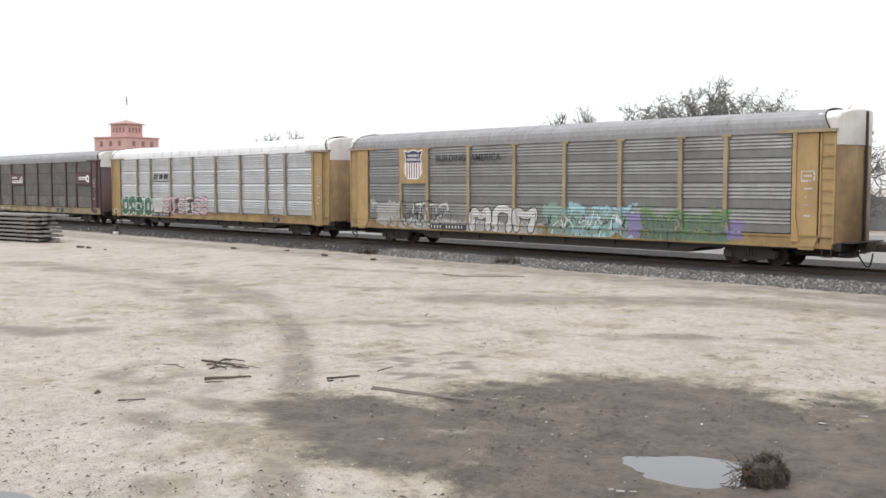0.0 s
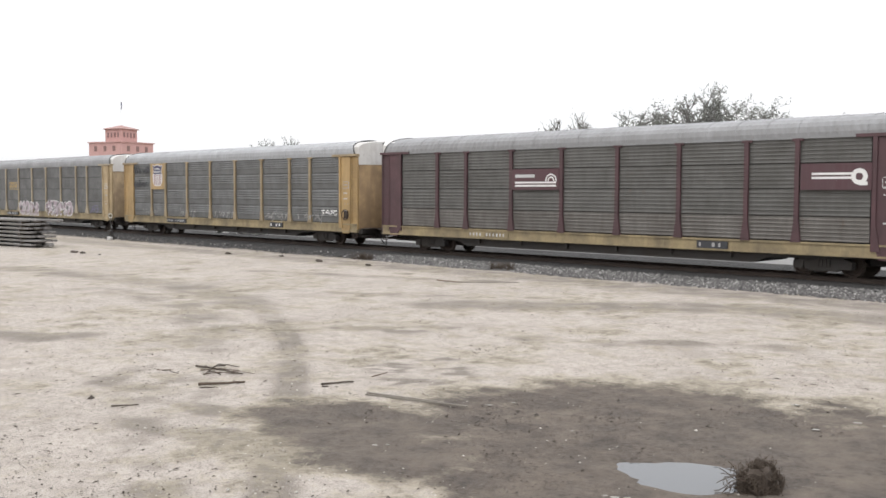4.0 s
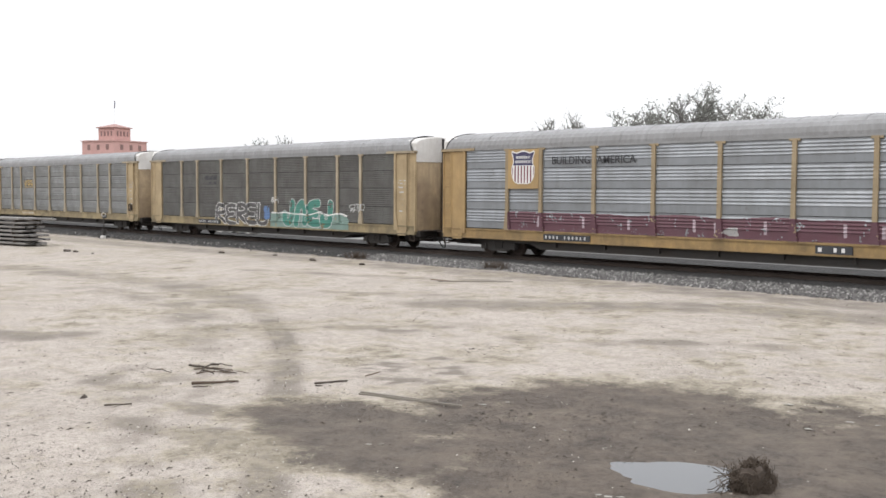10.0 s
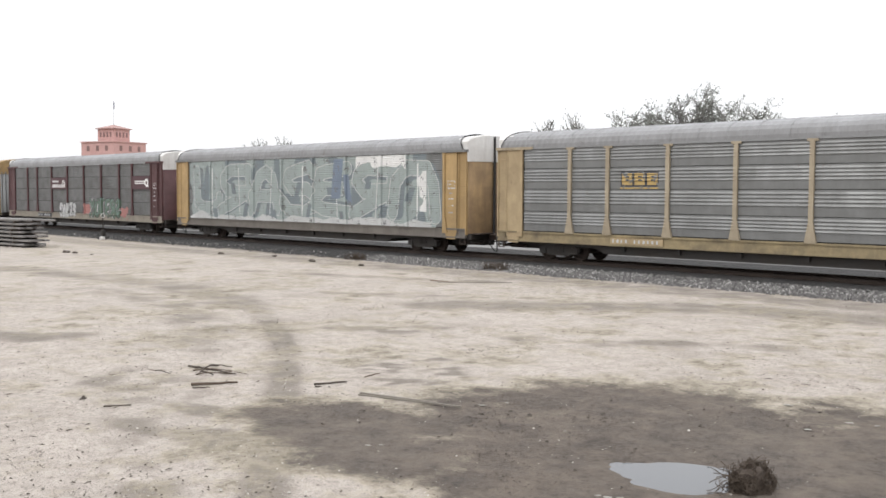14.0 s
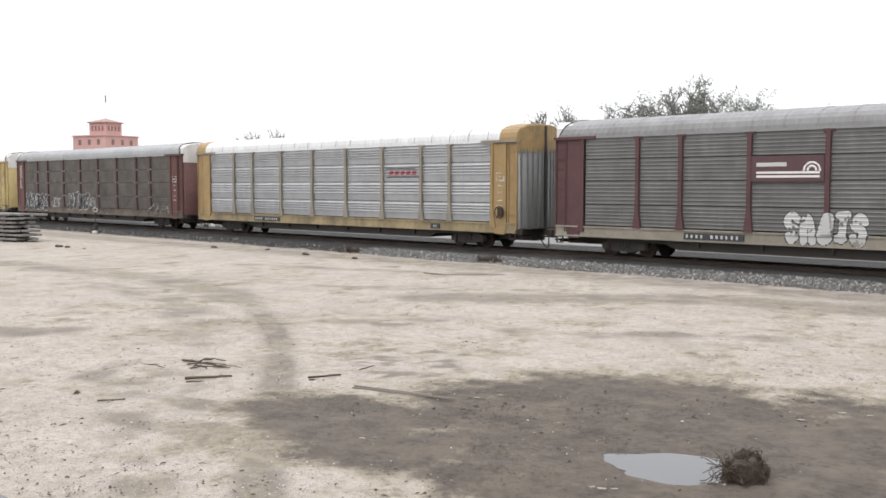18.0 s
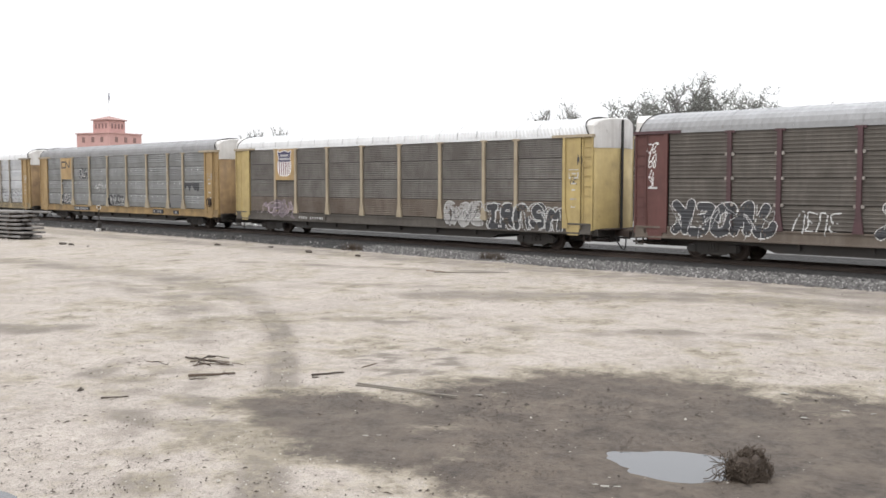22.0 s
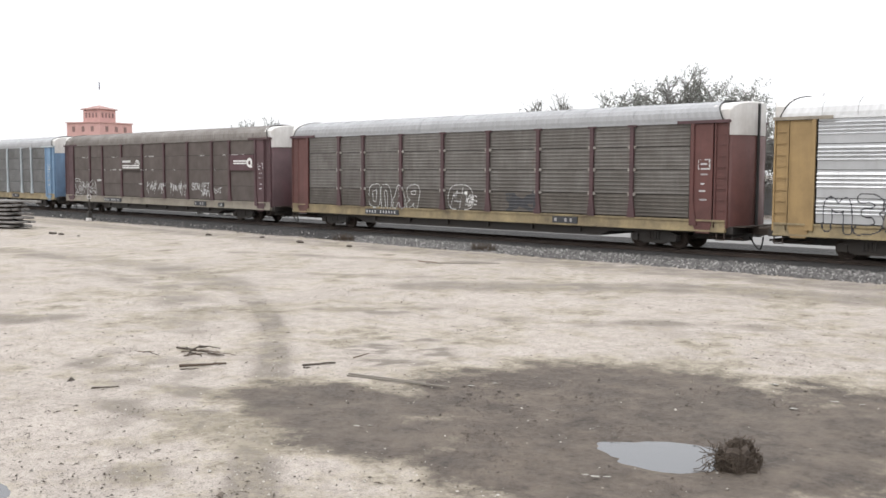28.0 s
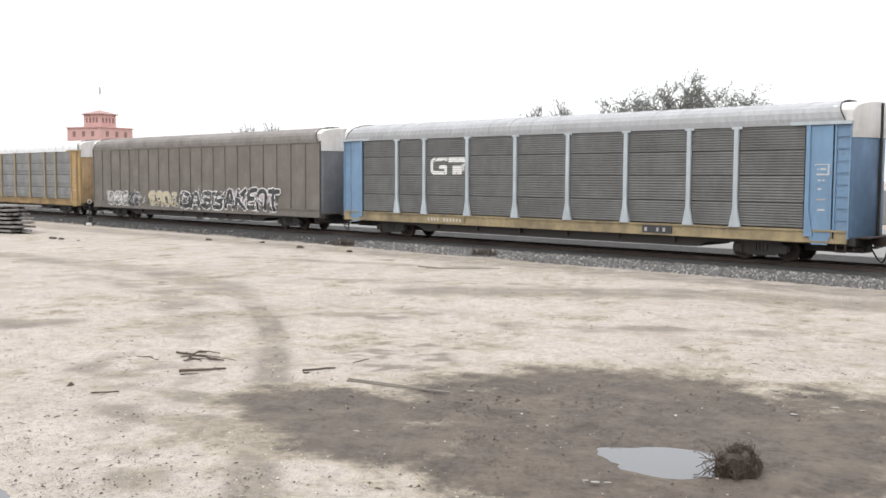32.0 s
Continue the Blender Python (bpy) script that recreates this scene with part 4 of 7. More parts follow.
def rail_shape():
    pts = [(-0.07, -0.17), (-0.07, -0.15), (-0.012, -0.13), (-0.012, -0.045), (-0.036, -0.035), (-0.036, 0.0), (0.036, 0.0), (0.036, -0.035), (0.012, -0.045), (0.012, -0.13), (0.07, -0.15), (0.07, -0.17)]
    bm = bmesh.new()
    a = [bm.verts.new((-1500, y, z)) for y, z in pts]
    b = [bm.verts.new((1500, y, z)) for y, z in pts]
    for i in range(len(pts)):
        j = (i + 1) % len(pts)
        bm.faces.new((a[i], b[i], b[j], a[j]))
    bmesh.ops.recalc_face_normals(bm, faces=bm.faces)
    return bm


for y in (-0.755, 0.755):
    tagged(part("rail", rail_shape(), MATS["rust_brown"], None, at=pose(0, TRACK_Y + y, TRACK_Z)), "rust-brown steel rail on dark sleepers", "rail", kind="structure")

# sleepers under the rails, as far as they can be told apart
for i in range(230):
    sl = part("sleeper", shared("sleeper", lambda: boxes((-0.11, 0.11, -1.3, 1.3, -0.34, -0.165), bevel=0.012)), mat("tarred_wood", (0.032, 0.027, 0.024), (0.018, 0.016, 0.015), 0.5, 0.9, 0, 0.2, False), None, at=pose(-112 + 0.54 * i, TRACK_Y, TRACK_Z, 0, 0, random.Random(i).uniform(-1.5, 1.5)))
    tagged(sl, "dark tarred wooden sleeper under the rails", "sleeper", "sleepers of the track", "structure")

# ---- far side: a pale concrete apron ----
def apron():
    bm = boxes((-1400, 1400, 42.0, 66.0, -0.6, -0.355))
    return bm


tagged(part("pavement", apron(), mat("pale_concrete", (0.19, 0.185, 0.178), (0.13, 0.126, 0.12), 0.4, 0.85, 0, 0.0, False), None), "pale concrete apron beyond the track", "pavement", kind="structure")

# strip added to darken what shows beneath the distant wagons
bed("added_dark_strip", [(41.9, -0.45), (42.6, -0.34), (52.0, -0.3), (58.0, -0.32), (66.5, -0.45)], ballast_material("dark_strip_stone", (0.035, 0.032, 0.03), (0.075, 0.07, 0.066)), "dark stone bed of a siding beyond the track", x1=-57)

# ---- the pink tower building far behind the train ----
mat("pink_stucco", (0.5, 0.31, 0.285), (0.36, 0.215, 0.195), 0.4, 0.85, 0, 0.2, False)
mat("window_dark", (0.2, 0.115, 0.105), (0.08, 0.05, 0.05), 0.3, 0.3, 0, 0, False)
mat("roof_tile_red", (0.32, 0.2, 0.18), (0.26, 0.16, 0.145), 0.4, 0.8, 0, 0, False)


def tower_building(at):
    b = thing("tower_building", "pink stucco office tower with tiled hip roof", "building", at=at)
    s, u = 4.35, 2.15
    part("wall", boxes((-s, s, -s, s, -0.5, 12.45)), MATS["pink_stucco"], b)
    part("cornice", boxes((-s - 0.2, s + 0.2, -s - 0.2, s + 0.2, 12.45, 12.65)), MATS["pink_stucco"], b)
    part("upper_wall", boxes((-u, u, -u, u, 12.65, 15.2)), MATS["pink_stucco"], b)
    bm = bmesh.new()
    e = u + 0.35
    base = [bm.verts.new(c) for c in ((-e, -e, 15.2), (e, -e, 15.2), (e, e, 15.2), (-e, e, 15.2))]
    low = [bm.verts.new((v.co.x, v.co.y, 15.35)) for v in base]
    top = bm.verts.new((0, 0, 16.15))
    bm.faces.new(base[::-1])
    for i in range(4):
        j = (i + 1) % 4
        bm.faces.new((base[i], base[j], low[j], low[i]))
        bm.faces.new((low[i], low[j], top))
    part("roof", bm, MATS["roof_tile_red"], b, "red tiled hip roof")
    win = shared("window", lambda: boxes((-0.36, 0.36, -0.05, 0.12, 0, 1.05)))
    small = shared("small_window", lambda: boxes((-0.2, 0.2, -0.05, 0.12, 0, 0.95)))
    for turn in (0, 90, 180, 270):
        r = pose(0, 0, 0, 0, 0, turn)
        for z in (3.2, 7.0, 10.75):
            for x in (-2.5, 0.0, 2.4):
                part("window", win, MATS["window_dark"], b, at=r @ pose(x, -s, z))
        for x in (-1.35, -0.45, 0.45, 1.35):
            part("window", small, MATS["window_dark"], b, at=r @ pose(x, -u, 13.6))
    part("flagpole", tube(bmesh.new(), [(0, 0, 16.1), (0, 0, 20.9)], 0.02), MATS["pale_roof"], b)
    part("flag", extrude_outline([(0.02, 20.8), (0.22, 20.7), (0.3, 19.9), (0.2, 19.3), (0.05, 19.2)], -0.05, 0.05), mat("flag_cloth", (0.12, 0.16, 0.22), (0.3, 0.12, 0.12), 0.5, 0.8, 0, 0, False), b, "drooping dark flag")
    return b


tower_building(pose(-185.1, 91.6, 0, 0, 0, 18.6))


# ---- a long grey yard wall beyond the apron ----
def yard_wall():
    w = thing("yard_wall", "long low grey concrete yard wall", "wall", at=pose(0, 75, GZ))
    for i in range(16):
        part("wall_panel", shared("wall_panel", lambda: boxes((-2.96, 2.96, -0.1, 0.1, 0, 2.55), bevel=0.02)), mat("wall_grey", (0.3, 0.3, 0.3), (0.18, 0.18, 0.18), 0.5, 0.9, 0, 0.4, False), w, at=pose(-47 + 6 * i, 0, 0))
        part("wall_post", shared("wall_post", lambda: boxes((-0.16, 0.16, -0.18, 0.18, 0, 2.65))), MATS["wall_grey"], w, at=pose(-50 + 6 * i, 0, 0))


yard_wall()
# ---- trees beyond the train ----
def tree(label, at, height, lean, seed, depth=7, leaf=0.07, leaves=5, width=1.0, low=0.22, far=False):
    """A half-bare oak: a short trunk, crooked forking limbs down to twigs, thin leaves near the tips."""
    rng = random.Random(seed)
    tr = thing("tree", label, "tree", at=at)
    verts, faces, tips = [], [], []

    def limb(p, d, length, r, level):
        n = 4 if level < 3 else 2
        pts, dirs = [p], [d]
        for i in range(n):
            d = (d + Vector((rng.gauss(0, 1), rng.gauss(0, 1), rng.gauss(0.12, 0.7))) * (0.16 + 0.04 * level)).normalized()
            pts.append(pts[-1] + d * length / n)
            dirs.append(d)
        sides = 6 if level < 2 else (4 if level < 4 else 3)
        base = len(verts)
        for i, q in enumerate(pts):
            u = dirs[i].orthogonal().normalized()
            w = dirs[i].cross(u)
            rr = max(0.013, r * (1 - 0.35 * i / n))
            for k in range(sides):
                a = 2 * math.pi * k / sides
                verts.append(q + rr * (math.cos(a) * u + math.sin(a) * w))
        for i in range(n):
            for k in range(sides):
                a, b = base + i * sides + k, base + i * sides + (k + 1) % sides
                faces.append((a, b, b + sides, a + sides))
        if level >= depth - 1:
            tips.extend(pts[1:])
        if level < depth:
            kids = (4, 3, 3, 3, 2, 2, 2, 2)[level] + (1 if rng.random() < 0.2 else 0)
            for c in range(kids):
                a = 2 * math.pi * (c + rng.random() * 0.7) / kids
                side = dirs[-1].orthogonal().normalized()
                side = (math.cos(a) * side + math.sin(a) * dirs[-1].cross(side))
                nd = (dirs[-1] * 0.75 + side * rng.uniform(0.45, 1.0) * width + Vector((0, 0, 0.1))).normalized()
                limb(pts[-1 - rng.choice((0, 0, 1))], nd, length * rng.uniform(0.62, 0.86), r * rng.uniform(0.55, 0.68), level + 1)

    limb(Vector((0, 0, -0.4)), Vector((lean, 0, 1)).normalized(), height * low, height * 0.032, 0)
    k = height / max(v.z for v in verts)
    me = bpy.data.meshes.new("trunk")
    me.from_pydata([v * k for v in verts], [], faces)
    part("trunk", me, mat("bark", (0.19, 0.18, 0.17), (0.12, 0.112, 0.105), 0.5, 0.9, 0, 0, False), tr)
    lv, lf = [], []
    for t in tips:
        for _ in range(leaves if rng.random() < 0.6 else 0):
            c = t * k + Vector((rng.gauss(0, 0.15), rng.gauss(0, 0.15), rng.gauss(0, 0.13)))
            u = Vector((rng.gauss(0, 1), rng.gauss(0, 1), rng.gauss(0, 1))).normalized()
            w = u.orthogonal().normalized()
            s = leaf * rng.uniform(0.6, 1.4)
            b = len(lv)
            lv += [c - u * s, c + w * s * 0.5, c + u * s, c - w * s * 0.5]
            lf.append((b, b + 1, b + 2, b + 3))
    cm = bpy.data.meshes.new("crown")
    cm.from_pydata(lv, [], lf)
    # far crowns carry the distance haze as a paler leaf colour
    part("crown", cm, mat("hazed_leaf", (0.5, 0.52, 0.51), (0.4, 0.42, 0.41), 0.5, 0.8, 0, 0, False) if far else mat("leaf", (0.19, 0.198, 0.17), (0.115, 0.12, 0.105), 0.5, 0.8, 0, 0, False), tr, "sparse grey-green leaves")
    return tr


tree("tall half-bare oak with crooked limbs", pose(-41.1, 70, GZ), 12.5, 0.0, 5, width=0.8)
tree("spreading half-bare oak with sparse leaves", pose(-47.3, 70.5, GZ), 10.4, -0.05, 9)
tree("half-bare oak with sparse leaves and bent crown", pose(-43.8, 72, GZ), 10.3, 0.05, 14)
tree("half-bare oak with sparse grey-green leaves", pose(-37.8, 71, GZ), 10.4, 0.05, 12, leaves=7)
tree("half-bare oak with an open crown", pose(-36.2, 69, GZ), 10.9, 0.0, 18, width=0.9)
tree("half-bare oak with bare lower limbs", pose(-30.2, 70, GZ), 9.2, -0.1, 27, leaves=0)
tree("small bare tree with thin twigs", pose(-53.3, 70, GZ), 10.8, 0.0, 21, depth=6, width=0.55, leaves=2)
tree("small bare tree with thin twigs", pose(-59.2, 70, GZ), 9.8, 0.0, 23, depth=6, width=0.4, leaves=1)
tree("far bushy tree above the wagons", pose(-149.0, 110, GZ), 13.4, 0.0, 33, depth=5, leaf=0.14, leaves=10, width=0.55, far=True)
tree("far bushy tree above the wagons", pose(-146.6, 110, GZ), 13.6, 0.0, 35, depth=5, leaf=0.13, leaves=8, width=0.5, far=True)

# ---- paint on the wagons: emblems, lettering and sprayed letters that follow the ridges ----
def surface_rows(style, z0, z1):
    """Heights and stand-out of the side's surface, sampled where its profile bends."""
    rows = [(0.79, 0.065), (0.84, 0.065), (0.86, 0.025), (0.9, 0.025), (0.94, 0.025), (0.98, 0.025), (1.02, 0.025), (1.06, 0.025), (1.1, 0.025), (1.15, 0.025), (1.165, 0.065), (1.245, 0.065), (1.25, 0.012)]
    for a, b in SHEETS:
        h = b - a - 0.026
        if style in ("banded", "shallow"):
            us = [(0.036 * k, 0) for k in range(10)]
            for k in range(4):
                u = 0.36 + 0.61 * k / 4
                us += [(u, 0), (u + 0.014, 1), (u + 0.03, 1), (u + 0.058, 0.66), (u + 0.085, 0.33), (u + 0.112, 0), (u + 0.132, 0)]
            us, top = us + [(1.0, 0)], 0.056 if style == "banded" else 0.034
        elif style in ("flat", "smooth"):
            us, top = [(k / 36, 0) for k in range(37)], 0.0
        else:
            n = {"plain": 6, "worn": 6}.get(style, 9)
            us = [(0.0, 0)]
            for k in range(n):
                u = k / n
                us += [(u + 0.004, 0), (u + 0.018, 1), (u + 0.045, 1), (u + 0.06, 0.5), (u + 0.075, 0), (u + 0.095, 0)] + [(u + d, 0) for d in (0.12, 0.143) if n == 6]
            us, top = us + [(1.0, 0)], {"plain": 0.008, "worn": 0.018}.get(style, 0.022)
        rows += [(a + 0.013 + u * h, top * s) for u, s in us]
    rows = sorted(set(rows))
    return [r for r in rows if z0 <= r[0] <= z1]


class Spray:
    """A patch of side on which colours are laid cell by cell."""

    def __init__(self, car, style, x0, x1, z0, z1, cell=0.03, flare=0.1, posts=True):
        self.car, self.style = car, style
        self.rows = surface_rows(style, z0, z1)
        self.z = np.array([r[0] for r in self.rows])
        self.d = np.array([r[1] for r in self.rows])
        self.x = np.arange(x0, x1 + cell, cell)
        self.cx, self.cz = np.meshgrid((self.x[1:] + self.x[:-1]) / 2, (self.z[1:] + self.z[:-1]) / 2)
        self.ids = np.zeros(self.cx.shape, int)
        self.flare, self.posts = flare, posts
        self.mats = [None]

    def colour(self, m):
        if m not in self.mats:
            self.mats.append(m)
        return self.mats.index(m)

    def near(self, pts, ax=1.0):
        best = np.full(self.cx.shape, 1e9)
        reach = np.nonzero((self.cx[0] > min(p[0] for p in pts) - 0.9) & (self.cx[0] < max(p[0] for p in pts) + 0.9))[0]
        if not len(reach):
            return best
        cut = slice(reach[0], reach[-1] + 1)
        gx, gz, low = self.cx[:, cut], self.cz[:, cut], best[:, cut]
        for (x0, y0), (x1, y1) in zip(pts, pts[1:]):
            dx, dy = x1 - x0, y1 - y0
            u = np.clip(((gx - x0) * dx + (gz - y0) * dy) / max(dx * dx + dy * dy, 1e-9), 0, 1)
            low = np.minimum(low, np.hypot(gx - x0 - u * dx, gz - y0 - u * dy))
        best[:, cut] = low
        return best

    def line(self, pts, w, m):
        self.ids[self.near(pts) < w / 2] = self.colour(m)

    def area(self, mask, m):
        self.ids[mask] = self.colour(m)

    def rect(self, x0, x1, z0, z1, m, slant=0.0):
        xs = self.cx - slant * (self.cz - z0)
        self.area((xs > x0) & (xs < x1) & (self.cz > z0) & (self.cz < z1), m)

    def ring(self, x, z, r, w, m, a0=-360, a1=360):
        d = np.hypot(self.cx - x, self.cz - z)
        ang = np.degrees(np.arctan2(self.cz - z, self.cx - x))
        self.area((np.abs(d - r) < w / 2) & (ang > a0) & (ang < a1), m)

    def wear(self, seed, share=0.12, f=5.0):
        """Thin the paint where it has flaked."""
        n = wobble(self.cx, self.cz, f, seed) + 0.8 * wobble(self.cx, self.cz, f * 4.3, seed + 1)
        self.ids[n > np.quantile(n, 1 - share)] = 0

    def build(self, name, label=""):
        depth = np.tile(self.d[:, None], (1, len(self.x)))
        if self.posts:
            half = 0.085 + self.flare * np.clip((1.95 - self.z) / 0.73, 0, 1)
            for p in POSTS:
                on = (np.abs(self.x[None, :] - p) < half[:, None] + 0.02) & (self.z[:, None] > 1.22)
                depth = np.where(on, 0.102, depth)
        grid = np.stack([np.tile(self.x[None, :], (len(self.z), 1)), SIDE - depth - 0.006, np.tile(self.z[:, None], (1, len(self.x)))], axis=-1)
        nx = len(self.x)
        for k in range(1, len(self.mats)):
            jj, ii = np.nonzero(self.ids == k)
            if not len(jj):
                continue
            q = np.stack([jj * nx + ii, jj * nx + ii + 1, (jj + 1) * nx + ii + 1, (jj + 1) * nx + ii], axis=1)
            used, inv = np.unique(q, return_inverse=True)
            me = bpy.data.meshes.new(name)
            me.from_pydata(grid.reshape(-1, 3)[used].tolist(), [], inv.reshape(-1, 4).tolist())
            part(name, me, self.mats[k], self.car, label)["kind"] = "stuff"


# sprayed signs on a grid 4 wide and 6 high: loops, hooks, combs and forks
SIGNS = {
    "0": "10-01-05-16-36-45-41-30-10", "1": "00-06-36-45-44-33-03-40", "2": "46-16-05-04-13-33 13-02-01-10-40", "3": "00-04-16-36-44-40", "4": "00-06-23-46-40",
    "5": "46-41-30-10-01-02", "6": "45-36-16-05-04-13-33-42-41-30-10-01", "7": "00-06 46-03-40 03-13", "8": "06-46 20-26 10-30", "9": "00-15-26-35-40 02-42",
}
PLAIN = {"S": SIGNS["6"], "O": SIGNS["0"], "V": "06-20-46", "I": "20-26", "E": "46-06-00-40 03-33", "T": "06-46 20-26"}


def rounded(pts):
    """Cut the corners of a stroke twice, so that it bends like a hand-drawn one."""
    closed = math.dist(pts[0], pts[-1]) < 0.15 and len(pts) > 3
    for _ in range(2):
        out = [] if closed else [pts[0]]
        for (ax, az), (bx, bz) in zip(pts, pts[1:]):
            out += [(0.75 * ax + 0.25 * bx, 0.75 * az + 0.25 * bz), (0.25 * ax + 0.75 * bx, 0.25 * az + 0.75 * bz)]
        pts = out + ([out[0]] if closed else [pts[-1]])
    return pts


def letter(ch, x, z, w, h, rng, lean=0.0, shake=0.05, smooth=True):
    out = []
    flip = ch in SIGNS and rng.random() < 0.45
    swell, slip = rng.uniform(-0.18, 0.18), rng.uniform(-0.12, 0.12)
    for s in (SIGNS.get(ch) or PLAIN[ch]).split():
        pts = []
        for c in s.split("-"):
            u, v = int(c[0]) / 4, int(c[1]) / 6
            u = 1 - u if flip else u
            u = 0.5 + (u - 0.5) * (1 + swell * (2 * v - 1))
            pts.append((x + u * w + (lean + slip) * v * h + rng.uniform(-shake, shake), z + v * h + rng.uniform(-shake, shake)))
        out.append(rounded(pts) if smooth and ch in SIGNS else pts)
    return out


def throw(s, word, x0, x1, z0, z1, fill, edge, thick=0.24, rim=0.07, seed=1, shine=None, lean=0.05, over=1.1, smooth=True):
    """Fat sprayed letters with an outline."""
    rng = random.Random(seed)
    n = len(word)
    step = (x1 - x0) / n
    for i, ch in enumerate(word):
        w = step * over - thick - 2 * rim
        dz = rng.uniform(-0.06, 0.06)
        strokes = letter(ch, x0 + i * step + thick / 2 + rim, z0 + thick / 2 + rim + dz, w, z1 - z0 - thick - 2 * rim, rng, lean, 0.05 if smooth else 0.14, smooth)
        if edge is not None:
            for pts in strokes:
                s.line(pts, thick + 2 * rim, edge)
        if fill is not None:
            for pts in strokes:
                s.line(pts, thick, fill)
        if shine is not None:
            for pts in strokes:
                s.line([(px - 0.05, pz + 0.06) for px, pz in pts], 0.05, shine)


def outline(s, word, x0, x1, z0, z1, edge, thick=0.3, rim=0.06, seed=1, lean=0.0):
    """Hollow letters: only their outline is sprayed."""
    rng = random.Random(seed)
    step = (x1 - x0) / len(word)
    for i, ch in enumerate(word):
        strokes = letter(ch, x0 + i * step + thick / 2, z0 + thick / 2, step * 0.95 - thick, z1 - z0 - thick, rng, lean)
        d = np.minimum.reduce([s.near(pts) for pts in strokes])
        s.area(np.abs(d - thick / 2) < rim / 2, edge)


def end_patch(k, x0, x1, z0, z1):
    """A patch on the flat sheet beside a wagon's end."""
    s = Spray(WAGONS[k], "flat", x0, x1, z0, z1, cell=0.02, posts=False)
    s.d = s.d * 0 + 0.03
    return s


def scrawl(s, word, x0, x1, z0, z1, m, w=0.05, seed=1, lean=0.1, shake=0.07):
    rng = random.Random(seed)
    step = (x1 - x0) / len(word)
    for i, ch in enumerate(word):
        for pts in letter(ch, x0 + i * step, z0 + rng.uniform(-0.05, 0.05), step * 0.8, z1 - z0, rng, lean, shake):
            s.line(pts, w, m)


def tag(s, n, x0, x1, z0, z1, m, w=0.035, seed=1):
    """A quick hand tag: tall hooked strokes that run into one another."""
    rng = random.Random(seed)
    step, h = (x1 - x0) / n, z1 - z0
    for i in range(n):
        a = x0 + step * i
        pts = [(a + rng.uniform(-0.1, 0.35) * step, z0 + rng.uniform(0.0, 0.25) * h)]
        for k in range(rng.choice((3, 4, 5))):
            up = k % 2 == 0
            pts.append((a + rng.uniform(-0.15, 1.25) * step, z0 + (rng.uniform(0.65, 1.05) if up else rng.uniform(-0.05, 0.5)) * h))
        s.line(rounded(pts), w, m)
        if rng.random() < 0.4:
            b = a + rng.uniform(0.2, 0.8) * step
            s.line([(b, z0 + 0.1 * h), (b + rng.uniform(-0.1, 0.1), z0 - 0.18 * h)], w, m)


def haze_of(s, x0, x1, z0, z1, m, seed, share=0.6):
    """A cloud of sprayed colour with ragged edges."""
    u = np.abs((s.cx - (x0 + x1) / 2) / ((x1 - x0) / 2))
    v = np.abs((s.cz - (z0 + z1) / 2) / ((z1 - z0) / 2))
    n = 0.35 * wobble(s.cx, s.cz, 2.5, seed) + 0.2 * wobble(s.cx, s.cz, 9, seed + 1)
    s.area(np.maximum(u, v) + n < 0.7 + 0.5 * share, m)


WHITE, BLACK = spray("white", (0.72, 0.71, 0.69)), spray("black", (0.03, 0.03, 0.035))
SOOT = spray("soot_grey", (0.15, 0.15, 0.15))
GREY, PALE = spray("grey", (0.33, 0.32, 0.31)), spray("pale_grey", (0.5, 0.5, 0.49))
NAVY, RED = spray("navy", (0.036, 0.03, 0.085)), spray("red", (0.3, 0.035, 0.05))
STRIPE = spray("dark_stripe", (0.14, 0.024, 0.044))
PINK, MAROON = spray("pink", (0.52, 0.33, 0.37)), spray("wine", (0.1, 0.036, 0.05))
LILAC, PURPLE = spray("lilac", (0.4, 0.325, 0.355)), spray("violet", (0.19, 0.165, 0.3))
TEAL, SEA = spray("teal", (0.05, 0.22, 0.17)), spray("sea_green", (0.18, 0.27, 0.235))
GREEN, LIME = spray("green", (0.04, 0.125, 0.075)), spray("leaf_green", (0.115, 0.19, 0.075))
CYAN, MINT = spray("cyan", (0.25, 0.42, 0.46)), spray("mint", (0.3, 0.34, 0.325))
BLUE, SALMON = spray("blue", (0.1, 0.19, 0.38)), spray("salmon", (0.36, 0.16, 0.14))
GOLD, PLATE = spray("gold", (0.42, 0.29, 0.1)), spray("plate_maroon", (0.072, 0.028, 0.034))
STEEL = spray("steel_blue", (0.17, 0.21, 0.27))
MOSS, SLATE = spray("moss", (0.09, 0.135, 0.095)), spray("slate", (0.18, 0.213, 0.225))


def board(car, x0, x1, z0, z1, material, label=""):
    """A flat plate fixed over the screens, just proud of the posts' face."""
    return part("emblem_plate", boxes((x0, x1, SIDE - 0.112, SIDE - 0.05, z0, z1)), material, car, label)


def flat_art(car, x0, x1, z0, z1, cell=0.02, stand=0.114):
    """A patch for paint on a flat plate."""
    s = Spray(car, "flat", x0, x1, 1.3, 1.4, cell, posts=False)
    s.z = np.arange(z0, z1 + cell, cell)
    s.d = np.full(len(s.z), stand)
    s.cx, s.cz = np.meshgrid((s.x[1:] + s.x[:-1]) / 2, (s.z[1:] + s.z[:-1]) / 2)
    s.ids = np.zeros(s.cx.shape, int)
    return s


